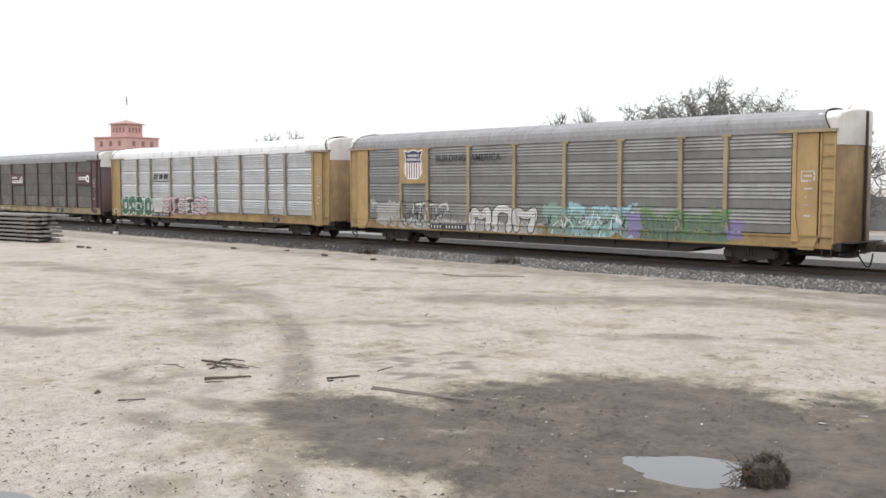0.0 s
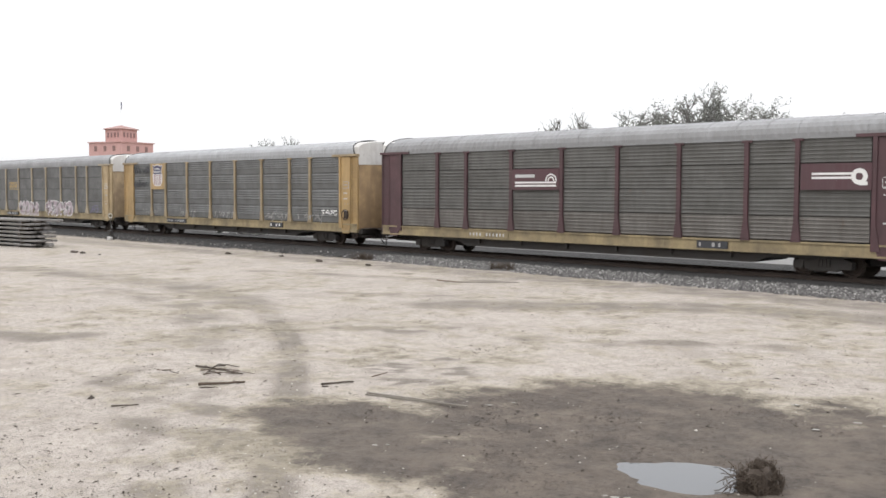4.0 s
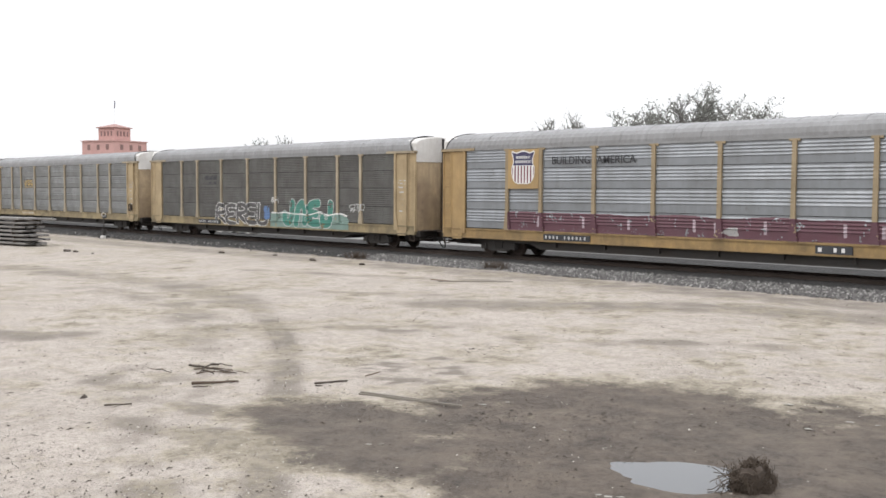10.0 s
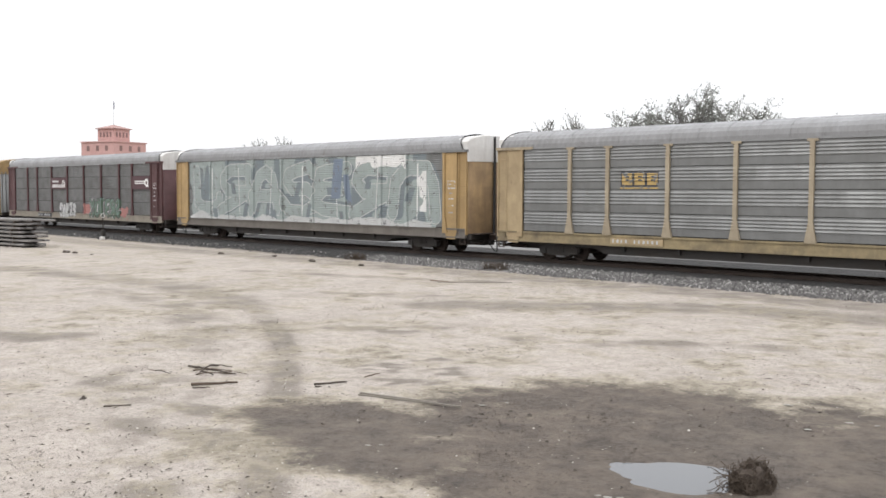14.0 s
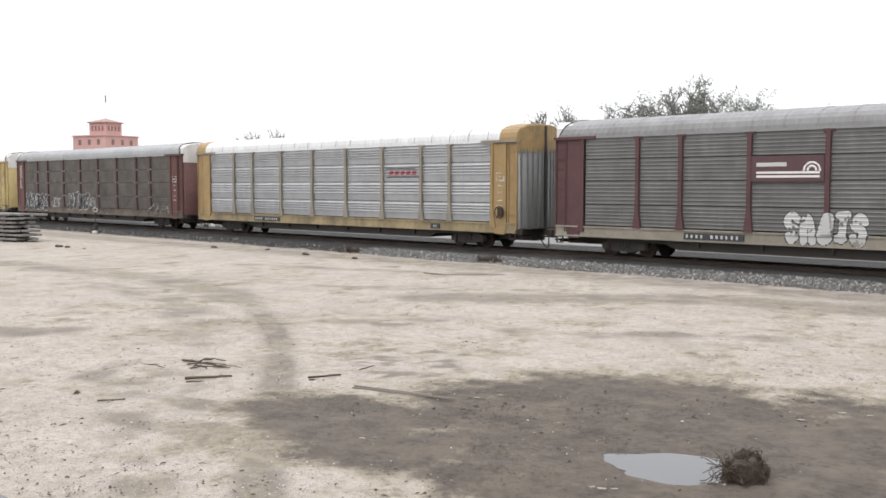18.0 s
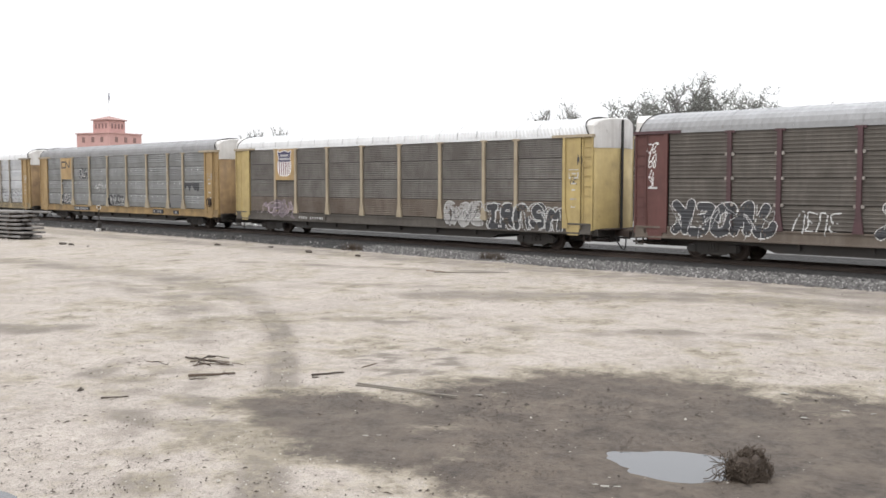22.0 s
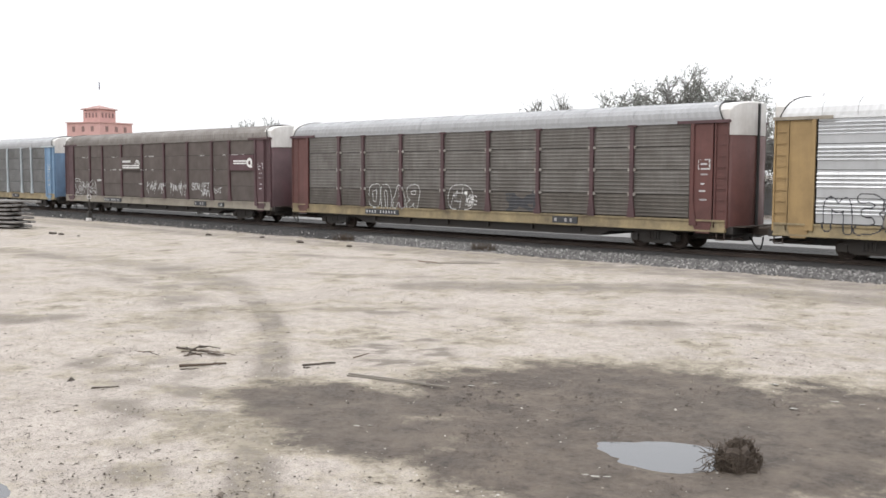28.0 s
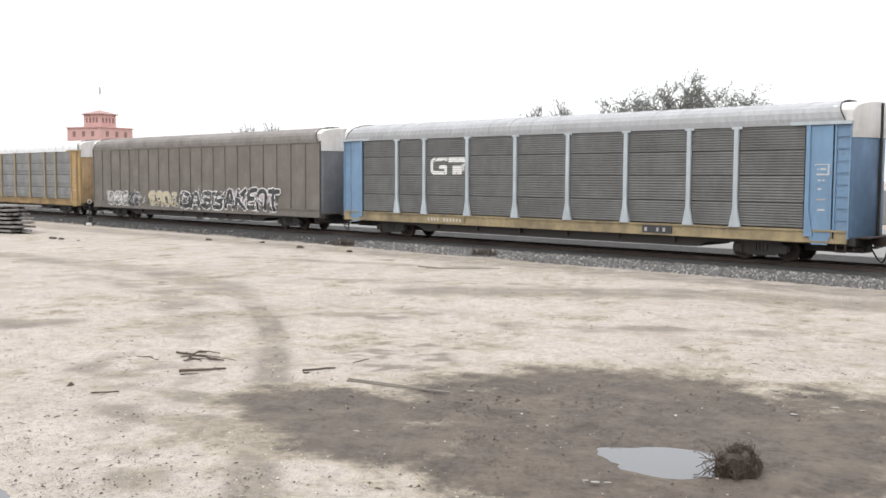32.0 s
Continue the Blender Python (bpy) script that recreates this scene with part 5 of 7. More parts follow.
def shield(car, x, z, w, h):
    """A striped shield with scalloped sides: dark head, dark and white bars below, white rim."""
    s = flat_art(car, x - w / 2 - 0.05, x + w / 2 + 0.05, z - h / 2 - 0.05, z + h / 2 + 0.05)
    v = (s.cz - (z - h / 2)) / h
    half = w / 2 * np.where(v > 0.42, 0.92 + 0.08 * np.cos((v - 0.42) * 11.5), np.sqrt(np.clip(1 - ((0.42 - v) / 0.43) ** 2, 0, 1)) ** 0.6)
    top = 0.93 + 0.06 * np.abs(np.cos((s.cx - x) / w * 5.6))
    inside = (np.abs(s.cx - x) < half) & (v > 0) & (v < top)
    core = (np.abs(s.cx - x) < half - 0.045) & (v > 0.035) & (v < top - 0.035)
    s.area(inside, WHITE)
    s.area(core & (v > 0.56), NAVY)
    s.area(core & (v <= 0.54) & (((s.cx - x + w / 2) / w * 15).astype(int) % 2 == 0), STRIPE)
    for k, zz in enumerate((0.655, 0.8)):
        s.area(core & (np.abs(v - zz) < 0.04) & (np.abs(s.cx - x) < w * (0.36 - 0.06 * k)) & (np.sin(s.cx * 62) > -0.55), PALE)
    s.build("shield_paint", "dark striped shield with a white rim")


def words(car, text, x, z, size, material, stand=0.06, align="LEFT"):
    cu = bpy.data.curves.new("lettering", "FONT")
    cu.body, cu.size, cu.align_x, cu.extrude, cu.offset = text, size, align, 0.002, 0.012 * size
    tmp = bpy.data.objects.new("lettering", cu)
    scene.collection.objects.link(tmp)
    bpy.context.view_layer.update()
    me = bpy.data.meshes.new_from_object(tmp.evaluated_get(bpy.context.evaluated_depsgraph_get()))
    bpy.data.objects.remove(tmp)
    me.materials.clear()
    part("lettering", me, material, car, "painted slogan letters", at=pose(x, SIDE - stand - 0.006, z, 90))


def bars(car, x0, x1, z0, z1, n, ground, ink, stand=0.066, seed=1):
    """A dark patch with a row of unreadable marks."""
    part("number_patch", boxes((x0, x1, SIDE - stand - 0.012, SIDE - 0.02, z0, z1)), ground, car)
    rng = random.Random(seed)
    dims, w = [], (x1 - x0 - 0.2) / n
    for k in range(n):
        if k in (n // 2 - 1,):
            continue
        a = x0 + 0.1 + k * w
        dims.append((a, a + w * rng.uniform(0.3, 0.5), SIDE - stand - 0.016, SIDE - stand - 0.01, z0 + 0.065, z1 - 0.065))
    ob = part("number_marking", boxes(*dims), ink, car, "row of small white marks")
    ob["kind"] = "stuff"


def wheel_emblem(car, x0, x1, z0, z1, tail=False):
    """Two pale stripes that run into a round arch."""
    s = flat_art(car, x0, x1, z0, z1)
    h, w = z1 - z0, x1 - x0
    cx, r = x1 - 0.27 * h * 1.6, 0.27 * h
    cz = z0 + 0.5 * h
    if tail:
        for k in (0, 1):
            s.rect(x0 + 0.15 * w, cx - r, cz - 0.09 * h + k * 0.16 * h, cz - 0.01 * h + k * 0.16 * h, WHITE)
        s.ring(cx, cz, r * 0.85, r * 0.62, WHITE)
        s.rect(cx + 0.1 * r, cx + 1.2 * r, cz - 1.3 * r, cz - 0.75 * r, WHITE)
    else:
        for k in (0, 1):
            s.rect(x0 + 0.06 * w, cx + r * 1.2, z0 + 0.14 * h + k * 0.15 * h, z0 + 0.23 * h + k * 0.15 * h, WHITE)
        s.rect(x0 + 0.06 * w, x0 + 0.5 * w, z0 + 0.6 * h, z0 + 0.75 * h, PALE)
        for q in (1.0, 0.55):
            s.ring(cx, z0 + 0.42 * h, r * q * 1.2, r * 0.27, WHITE, -5, 185)
    s.build("emblem_paint", "white stripes running into an arch")


def stencil(car, seed):
    """Small faint marks on the end panel."""
    rng = random.Random(seed)
    s = flat_art(car, 11.95, 12.8, 1.6, 3.9, 0.03, 0.033)
    s.area((np.maximum(np.abs(s.cx - 12.35) / 0.26, np.abs(s.cz - 3.33) / 0.2) < 1) & (np.maximum(np.abs(s.cx - 12.35) / 0.21, np.abs(s.cz - 3.33) / 0.15) > 1), PALE if seed % 2 else GREY)
    s.rect(12.2, 12.5, 3.3, 3.36, PALE if seed % 2 else GREY)
    for k in range(4):
        z = 2.9 - 0.32 * k + rng.uniform(-0.05, 0.05)
        s.rect(12.15 + rng.uniform(0, 0.1), 12.4 + rng.uniform(0, 0.15), z, z + 0.06, PALE if (seed + k) % 3 else GREY)
    s.wear(seed, 0.25, 8)
    s.build("stencil_mark")


def patch(k, x0, x1, z0, z1, **kw):
    return Spray(WAGONS[k], SPECS[k].get("style", "banded") if not SPECS[k].get("ribs") else "flat", x0, x1, z0, z1, flare=SPECS[k].get("flare", 0.1), **kw)


def art():
    yellow = MATS["yellow_paint"]
    # shields and slogans
    for k, x0, x1 in ((1, -9.06, -7.29), (4, -9.06, -7.29), (6, -9.06, -7.29), (13, -9.06, -7.29)):
        board(WAGONS[k], x0, x1, 3.1, 4.86, yellow, "yellow plate behind the shield")
        shield(WAGONS[k], (x0 + x1) / 2, 4.06, 1.36, 1.5)
    for k in (1, 6):
        words(WAGONS[k], "BUILDING", -6.6, 4.16, 0.46, BLACK)
        words(WAGONS[k], "AMERICA", -4.2, 4.16, 0.46, BLACK)
    words(WAGONS[4], "We will", -11.7, 4.2, 0.72, BLACK)
    words(WAGONS[4], "deliver.", -11.7, 3.27, 0.72, BLACK)
    # striped arches on dark plates
    for k in (3, 10, 17):
        board(WAGONS[k], -4.25, -1.55, 3.08, 4.0, PLATE if k != 17 else MATS["brown_sheet"], "maroon emblem plate" if k != 17 else "brown emblem plate")
        wheel_emblem(WAGONS[k], -4.2, -1.6, 3.1, 3.98)
        board(WAGONS[k], 9.3, 11.78, 3.08, 4.0, PLATE, "maroon emblem plate")
        wheel_emblem(WAGONS[k], 9.35, 11.75, 3.1, 3.98, True)
    # bar emblems
    s = patch(2, -7.0, -4.4, 3.1, 4.0)
    for i in range(4):
        s.rect(-6.85 + 0.16 * i, -6.75 + 0.16 * i, 3.4, 3.85, BLACK, 0.5)
    s.rect(-6.0, -5.5, 3.45, 3.8, BLACK, 0.25)
    s.rect(-5.35, -4.75, 3.45, 3.8, BLACK, 0.25)
    s.rect(-6.9, -4.7, 3.27, 3.33, BLACK)
    s.build("emblem_paint", "black slanted bar emblem")
    for k, z in ((5, 3.3), (8, 3.35)):
        x = -6.5
        s = patch(k, -6.75, -4.6, 3.0, 4.0)
        edge = BLACK if k == 8 else None
        for i in range(3):
            for w, m in (((0.07, edge),) if edge else ()) + ((0.0, GOLD),):
                s.rect(x + 0.6 * i - w, x + 0.6 * i + 0.46 + w, z - 0.06 - w, z + 0.42 + w, m)
            s.rect(x + 0.6 * i + 0.16, x + 0.6 * i + 0.34, z + 0.1, z + 0.17, edge or MATS["grey_sheet"])
            s.rect(x + 0.6 * i + 0.16, x + 0.6 * i + 0.34, z + 0.24, z + 0.3, edge or MATS["grey_sheet"])
        s.rect(x - 0.1, x + 1.7, z - 0.22, z - 0.15, GOLD)
        s.wear(60 + k, 0.18, 9)
        s.build("emblem_paint", "golden block emblem over a bar")
    s = patch(7, -6.9, -4.7, 3.2, 4.0)
    s.rect(-6.7, -4.9, 3.62, 3.9, BLACK)
    s.rect(-6.0, -4.95, 3.35, 3.5, BLACK)
    s.wear(5, 0.35, 9)
    s.build("emblem_paint", "faded black emblem")
    for k in (11, 15):
        s = patch(k, 4.6, 7.2, 3.3, 3.95)
        s.rect(4.65, 7.1, 3.32, 3.39, BLACK, 0.35)
        s.rect(4.65, 6.8, 3.74, 3.79, BLACK, 0.35)
        for i in range(5):
            s.rect(4.85 + 0.42 * i, 5.15 + 0.42 * i, 3.46, 3.66, RED if k == 11 else MAROON, 0.4)
        s.build("emblem_paint", "red slanted bar emblem")
    board(WAGONS[14], -9.06, -7.29, 3.2, 4.84, MATS["yellow_paint"], "yellow emblem plate")
    s = flat_art(WAGONS[14], -9.05, -7.3, 3.9, 4.75)
    s.line([(-8.3, 4.56), (-8.9, 4.56), (-8.95, 4.5), (-8.95, 4.16), (-8.9, 4.1), (-8.3, 4.1), (-8.22, 4.18), (-8.22, 4.56), (-7.62, 4.12), (-7.58, 4.18), (-7.58, 4.6)], 0.1, BLACK)
    s.build("emblem_paint", "black looped line emblem")
    s = patch(18, -6.9, -4.4, 3.05, 4.02)
    s.line([(-5.75, 3.86), (-6.6, 3.86), (-6.72, 3.74), (-6.72, 3.34), (-6.6, 3.22), (-5.78, 3.22), (-5.78, 3.5), (-6.15, 3.5)], 0.17, WHITE)
    s.rect(-5.6, -4.5, 3.72, 3.94, WHITE)
    s.rect(-5.35, -4.75, 3.16, 3.55, WHITE)
    haze_of(s, -4.85, -4.45, 3.15, 3.75, PALE, 55, 0.4)
    s.wear(7, 0.06)
    s.build("emblem_paint", "white open ring and bar emblem")

    # wagon 1: tags, then cyan, green and violet letters
    s = patch(1, -11.8, 10.2, 0.8, 2.3)
    haze_of(s, -11.4, -9.3, 0.9, 2.2, GREY, 31, 0.4)
    haze_of(s, -9.0, 0.0, 0.8, 1.3, GREY, 32, 0.6)
    haze_of(s, 0.2, 2.6, 0.8, 2.0, SEA, 33)
    haze_of(s, 2.0, 4.8, 0.8, 2.1, CYAN, 34)
    haze_of(s, 4.6, 5.5, 0.9, 1.9, PURPLE, 35)
    haze_of(s, 5.3, 7.3, 0.8, 2.0, LIME, 36)
    haze_of(s, 7.2, 9.2, 0.8, 2.0, LIME, 37)
    haze_of(s, 9.0, 10.0, 0.9, 1.8, PURPLE, 38)
    scrawl(s, "5806", -9.0, -5.8, 1.0, 2.1, PALE, 0.09, 3)
    tag(s, 4, -8.9, -5.6, 1.0, 2.0, BLACK, 0.045, 203)
    outline(s, "580", -9.1, -6.6, 0.95, 2.2, BLACK, 0.26, 0.05, 3)
    throw(s, "434", -4.3, -0.3, 0.85, 2.2, PALE, BLACK, 0.34, 0.06, 4)
    throw(s, "6923", 0.5, 4.6, 0.9, 2.0, None, SEA, 0.2, 0.04, 6)
    tag(s, 6, 0.5, 4.6, 0.95, 1.9, BLACK, 0.04, 206)
    tag(s, 5, 0.6, 4.5, 1.0, 1.95, WHITE, 0.035, 207)
    throw(s, "291", 5.4, 7.2, 0.85, 1.9, MOSS, BLACK, 0.2, 0.03, 7)
    throw(s, "126", 7.4, 9.2, 0.85, 1.9, MOSS, LIME, 0.2, 0.04, 8)
    tag(s, 7, 5.4, 9.2, 0.95, 1.8, MOSS, 0.06, 208)
    s.wear(2, 0.08)
    s.build("sprayed_lettering", "sprayed graffiti letters along the bottom")
    # wagon 2
    s = patch(2, -11.8, 0.8, 0.8, 2.4)
    throw(s, "0120", -11.75, -7.1, 0.82, 2.25, GREEN, WHITE, 0.42, 0.05, 5, None, 0.0)
    for i in range(4):
        s.rect(-11.2 + 1.17 * i, -11.0 + 1.17 * i, 1.4, 1.75, PALE)
    haze_of(s, -6.9, -5.4, 1.0, 2.2, PALE, 12, 0.3)
    throw(s, "682826", -5.6, 0.4, 1.0, 2.25, PINK, MAROON, 0.2, 0.05, 9, PALE)
    throw(s, "8", -4.1, -3.3, 1.1, 2.2, BLACK, PINK, 0.3, 0.05, 9)
    throw(s, "8", -2.5, -1.3, 1.1, 2.2, BLACK, WHITE, 0.26, 0.05, 9)
    s.wear(3, 0.07)
    s.build("sprayed_lettering", "green and pink sprayed letters")
    # wagon 4: faint scribbles
    s = patch(4, -11.0, 12.0, 0.85, 2.0)
    for i, (a, w) in enumerate(((-10.6, "329"), (-5.5, "0693"), (-1.0, "133"), (4.6, "89270"), (8.0, "6894"))):
        tag(s, 5, a, a + 2.4, 1.3, 1.85, GREY, 0.03, 40 + i)
    scrawl(s, "8972", 10.2, 11.6, 1.75, 1.95, WHITE, 0.05, 47)
    s.build("sprayed_lettering", "faint grey scribbles")
    # wagon 5
    s = patch(5, -4.4, 11.4, 0.8, 2.35)
    throw(s, "7031", -4.2, -0.2, 0.85, 2.1, LILAC, WHITE, 0.36, 0.06, 11)
    throw(s, "1246", 1.5, 6.4, 0.95, 2.2, LILAC, WHITE, 0.36, 0.06, 12)
    scrawl(s, "922", 9.8, 11.0, 1.4, 1.85, PURPLE, 0.06, 13)
    tag(s, 5, -4.1, -0.3, 0.95, 2.0, WHITE, 0.04, 211)
    tag(s, 6, 1.6, 6.3, 1.0, 2.1, WHITE, 0.04, 212)
    s.wear(4, 0.2)
    s.build("sprayed_lettering", "pinkish bubble letters with white outlines")
    # wagon 6: a wine-red band with pale gaps
    s = patch(6, -9.3, 10.0, 1.25, 2.2)
    n = wobble(s.cx, s.cz, 1.2, 5) * 0.08
    s.area((s.cx > -9.1) & (s.cx < 9.75) & (s.cz < 2.05 + n), MAROON)
    for x in (-7.3, -4.9, -2.6, 0.4, 1.3, 3.3, 6.2, 7.5, 8.8):
        s.area((np.abs(s.cx - x) < 0.06) & (s.cz > 1.45) & (s.cz < 1.9 + n), LILAC)
    haze_of(s, 1.2, 2.4, 1.3, 1.7, GREY, 15, 0.1)
    s.wear(6, 0.05, 6)
    s.build("sprayed_band", "wine-red sprayed band")
    # wagon 7
    s = patch(7, -5.3, 9.6, 0.8, 2.6)
    throw(s, "12125", -5.1, 0.6, 0.85, 2.25, spray("charcoal", (0.085, 0.08, 0.08)), WHITE, 0.24, 0.04, 16)
    throw(s, "5325", 2.0, 6.7, 0.9, 2.5, TEAL, PALE, 0.44, 0.045, 17, None, 0.0)
    s.area((s.cx > 0.9) & (s.cx < 8.1) & (s.cz > 0.85) & (s.cz < 1.6 + 0.15 * wobble(s.cx, s.cz, 2, 9)) & (s.ids == 0), SEA)
    s.area((s.cx > 1.0) & (s.cx < 8.0) & (np.abs(s.cz - 1.65 - 0.12 * wobble(s.cx, s.cz, 2, 9)) < 0.04) & (s.ids <= s.colour(SEA)), WHITE)
    haze_of(s, 0.2, 0.8, 1.3, 2.1, BLUE, 19, 0.3)
    scrawl(s, "703", 1.0, 1.7, 2.25, 2.55, WHITE, 0.04, 20)
    scrawl(s, "68813", 8.2, 9.4, 1.95, 2.25, PALE, 0.05, 21)
    s.wear(8, 0.05)
    s.build("sprayed_lettering", "black and teal letters with white outlines")
    # wagon 9: a mural over the whole side
    s = patch(9, -11.6, 12.0, 1.24, 4.85)
    rag = 0.25 * wobble(s.cx, s.cz, 3, 22)
    s.area((s.cx > -11.5 + rag) & (s.cx < 11.3 + rag - 0.3 * (s.cz - 1.2)), MINT)
    s.area((s.cx > -11.2) & (s.cx < 10.6) & (wobble(s.cx, 0.4 * s.cz, 2.2, 51) > 0.25) & (s.cz > 1.5), SLATE)
    throw(s, "5196213", -11.1, 11.3, 1.45, 4.6, SLATE, None, 0.9, 0.1, 52, None, 0.06, 1.15, False)
    throw(s, "5196213", -11.3, 11.0, 1.5, 4.6, MINT, PALE, 0.72, 0.05, 52, None, 0.06, 1.15, False)
    for i in range(7):
        x = -10.7 + 3.15 * i
        s.rect(x + 0.9, x + 1.35, 2.5 + 0.3 * (i % 3), 3.2 + 0.3 * (i % 2), SLATE, (0.4, -0.25, 0.15)[i % 3])
        s.rect(x + 2.0, x + 2.45, 1.3, 1.9 + 0.35 * (i % 2), SLATE, (-0.2, 0.3)[i % 2])
        s.rect(x + 1.7, x + 1.78, 1.6, 4.4, PALE if i % 3 else WHITE, (0.02, -0.05, 0.08)[i % 3])
    s.rect(3.1, 3.9, 2.6, 4.75, STEEL, 0.12)
    s.rect(4.5, 4.9, 2.4, 3.9, STEEL, -0.2)
    s.area((s.cx > 5.2) & (s.cx < 9.2) & (s.cz > 4.3 + 0.3 * wobble(s.cx, s.cz, 3, 24)), WHITE)
    s.area((s.cx > 10.2 + 0.3 * wobble(s.cx, s.cz, 4, 25)) & (s.cx < 10.6) & (s.cz > 2.0) & (s.cz < 4.0), WHITE)
    s.area((s.cz < 1.5 + 0.2 * wobble(s.cx, s.cz, 2.5, 26)) & (s.cx < 11), PALE)
    s.wear(23, 0.05, 7.0)
    s.build("mural_paint", "pale green mural letters with blue-grey shadows")
    # wagon 10
    s = patch(10, -3.2, 8.6, 0.8, 2.6)
    throw(s, "63086", -3.0, -0.1, 0.85, 2.05, PALE, BLACK, 0.27, 0.035, 25)
    haze_of(s, 1.4, 2.4, 1.1, 1.9, SALMON, 26, 0.3)
    haze_of(s, 7.2, 8.4, 0.9, 1.8, SALMON, 27, 0.3)
    throw(s, "708216", 2.3, 7.3, 0.95, 2.45, PALE, PALE, 0.3, 0.1, 28)
    throw(s, "708216", 2.3, 7.3, 0.95, 2.45, MOSS, BLACK, 0.3, 0.05, 28, SEA)
    s.wear(9, 0.08)
    s.build("sprayed_lettering", "white bubble and green block letters")
    # wagon 12
    s = patch(12, -11.8, 12.3, 0.8, 2.5)
    throw(s, "72095", -11.7, -7.4, 0.95, 2.3, BLACK, WHITE, 0.33, 0.025, 29, None, 0.25)
    tag(s, 6, -11.6, -7.3, 1.0, 2.2, PALE, 0.02, 229)
    scrawl(s, "3232", -6.6, -5.0, 1.2, 1.9, PALE, 0.05, 30)
    throw(s, "7862", -3.8, -0.3, 1.1, 2.35, BLACK, WHITE, 0.36, 0.025, 31, None, 0.25)
    tag(s, 5, -3.7, -0.2, 1.1, 2.4, PALE, 0.02, 231)
    scrawl(s, "927", -0.1, 1.1, 1.35, 2.0, PALE, 0.05, 32)
    outline(s, "00", 2.0, 3.6, 0.95, 1.9, BLACK, 0.35, 0.05, 33)
    outline(s, "0810", 8.6, 12.2, 0.9, 1.85, BLACK, 0.34, 0.05, 34)
    tag(s, 4, 8.7, 12.1, 0.95, 1.8, GREY, 0.025, 234)
    s.wear(10, 0.08)
    s.build("sprayed_lettering", "black letters with white edges")
    s = end_patch(12, -12.78, -12.2, 2.7, 4.6)
    for i in range(5):
        scrawl(s, ("06", "81", "93", "25", "7")[i], -12.74 + 0.04 * i, -12.26 - 0.04 * i, 4.15 - 0.34 * i, 4.45 - 0.34 * i, WHITE, 0.035, 130 + i)
    s.rect(-12.7, -12.25, 2.72, 2.78, PALE)
    s.build("sprayed_lettering", "white scrawled column")
    s = end_patch(13, 12.15, 12.78, 2.5, 4.2)
    scrawl(s, "73", 12.5, 12.75, 3.75, 4.05, BLACK, 0.035, 140)
    scrawl(s, "62", 12.2, 12.6, 2.9, 3.2, BLACK, 0.03, 141)
    s.build("sprayed_lettering", "small black tags")
    # wagon 13
    s = patch(13, -11.0, 11.9, 0.8, 2.2)
    haze_of(s, -10.5, -7.2, 0.85, 1.95, spray("dull_violet", (0.17, 0.135, 0.15)), 36, 0.15)
    scrawl(s, "40629", -10.5, -7.4, 1.2, 1.8, LILAC, 0.05, 37)
    throw(s, "062", 4.6, 7.1, 0.9, 2.05, GREY, PALE, 0.3, 0.035, 38)
    tag(s, 4, 4.8, 7.0, 0.95, 2.0, BLACK, 0.03, 238)
    throw(s, "81364", 7.3, 11.7, 0.85, 2.05, BLACK, PALE, 0.28, 0.04, 39)
    outline(s, "81364", 7.3, 11.7, 0.85, 2.05, PALE, 0.4, 0.04, 39)
    s.wear(11, 0.1)
    s.build("sprayed_lettering", "grey and black letters with pale edges")
    # wagon 14: paint flecks, tags and a black smear
    s = patch(14, -11.7, 11.5, 1.25, 4.1)
    for z in (1.95, 2.85, 3.75):
        for x in np.arange(-11.3, 11.5, 0.74):
            if (int(x * 10) + int(z * 10)) % 7 not in (0, 3) and not (z > 3.5 and x < -3):
                s.rect(x, x + 0.07, z, z + 0.1, PALE)
    scrawl(s, "054", -6.0, -4.6, 3.35, 3.95, BLACK, 0.26, 41)
    scrawl(s, "054", -6.0, -4.6, 3.35, 3.95, WHITE, 0.035, 42)
    tag(s, 5, -3.6, -1.7, 2.35, 3.0, PALE, 0.035, 43)
    scrawl(s, "0313", -1.2, 1.0, 1.4, 2.0, BLACK, 0.14, 44)
    tag(s, 6, -1.2, 1.0, 1.42, 1.98, PALE, 0.035, 244)
    scrawl(s, "068", -9.0, -7.5, 1.45, 2.0, BLACK, 0.2, 45)
    scrawl(s, "068", -9.05, -7.55, 1.45, 2.0, WHITE, 0.04, 46)
    drip = 0.25 * wobble(s.cx, s.cz * 0.2, 9, 47)
    s.area((s.cx > 9.3) & (s.cx < 11.1) & (s.cz < 2.95) & (s.cz > 2.55 + drip), BLACK)
    s.area((s.cx > 7.4) & (s.cx < 8.95) & (s.cz > 3.15) & (s.cz < 3.98), SOOT)
    s.area((s.cx > 7.4) & (s.cx < 8.95) & (s.cz > 1.27) & (s.cz < 2.1), SOOT)
    s.build("paint_fleck", "white flecks, tags and a black smear")
    # wagon 15: black outlines
    s = patch(15, -11.7, 12.3, 0.8, 2.5)
    for i, (a, b, w) in enumerate(((-11.4, -8.4, "422"), (-6.9, -4.4, "701"), (-4.3, -3.5, "6"), (-1.5, 1.8, "216"), (2.6, 5.0, "079"), (5.6, 8.7, "082"), (9.3, 12.1, "126"))):
        outline(s, w, a, b, 0.95, 2.35, BLACK, 0.3, 0.04, 70 + i)
    scrawl(s, "387", -8.2, -7.2, 1.4, 1.9, BLACK, 0.04, 77)
    s.build("sprayed_outline", "thin black outline letters")
    # wagon 16
    s = patch(16, -7.0, 4.8, 1.1, 2.6)
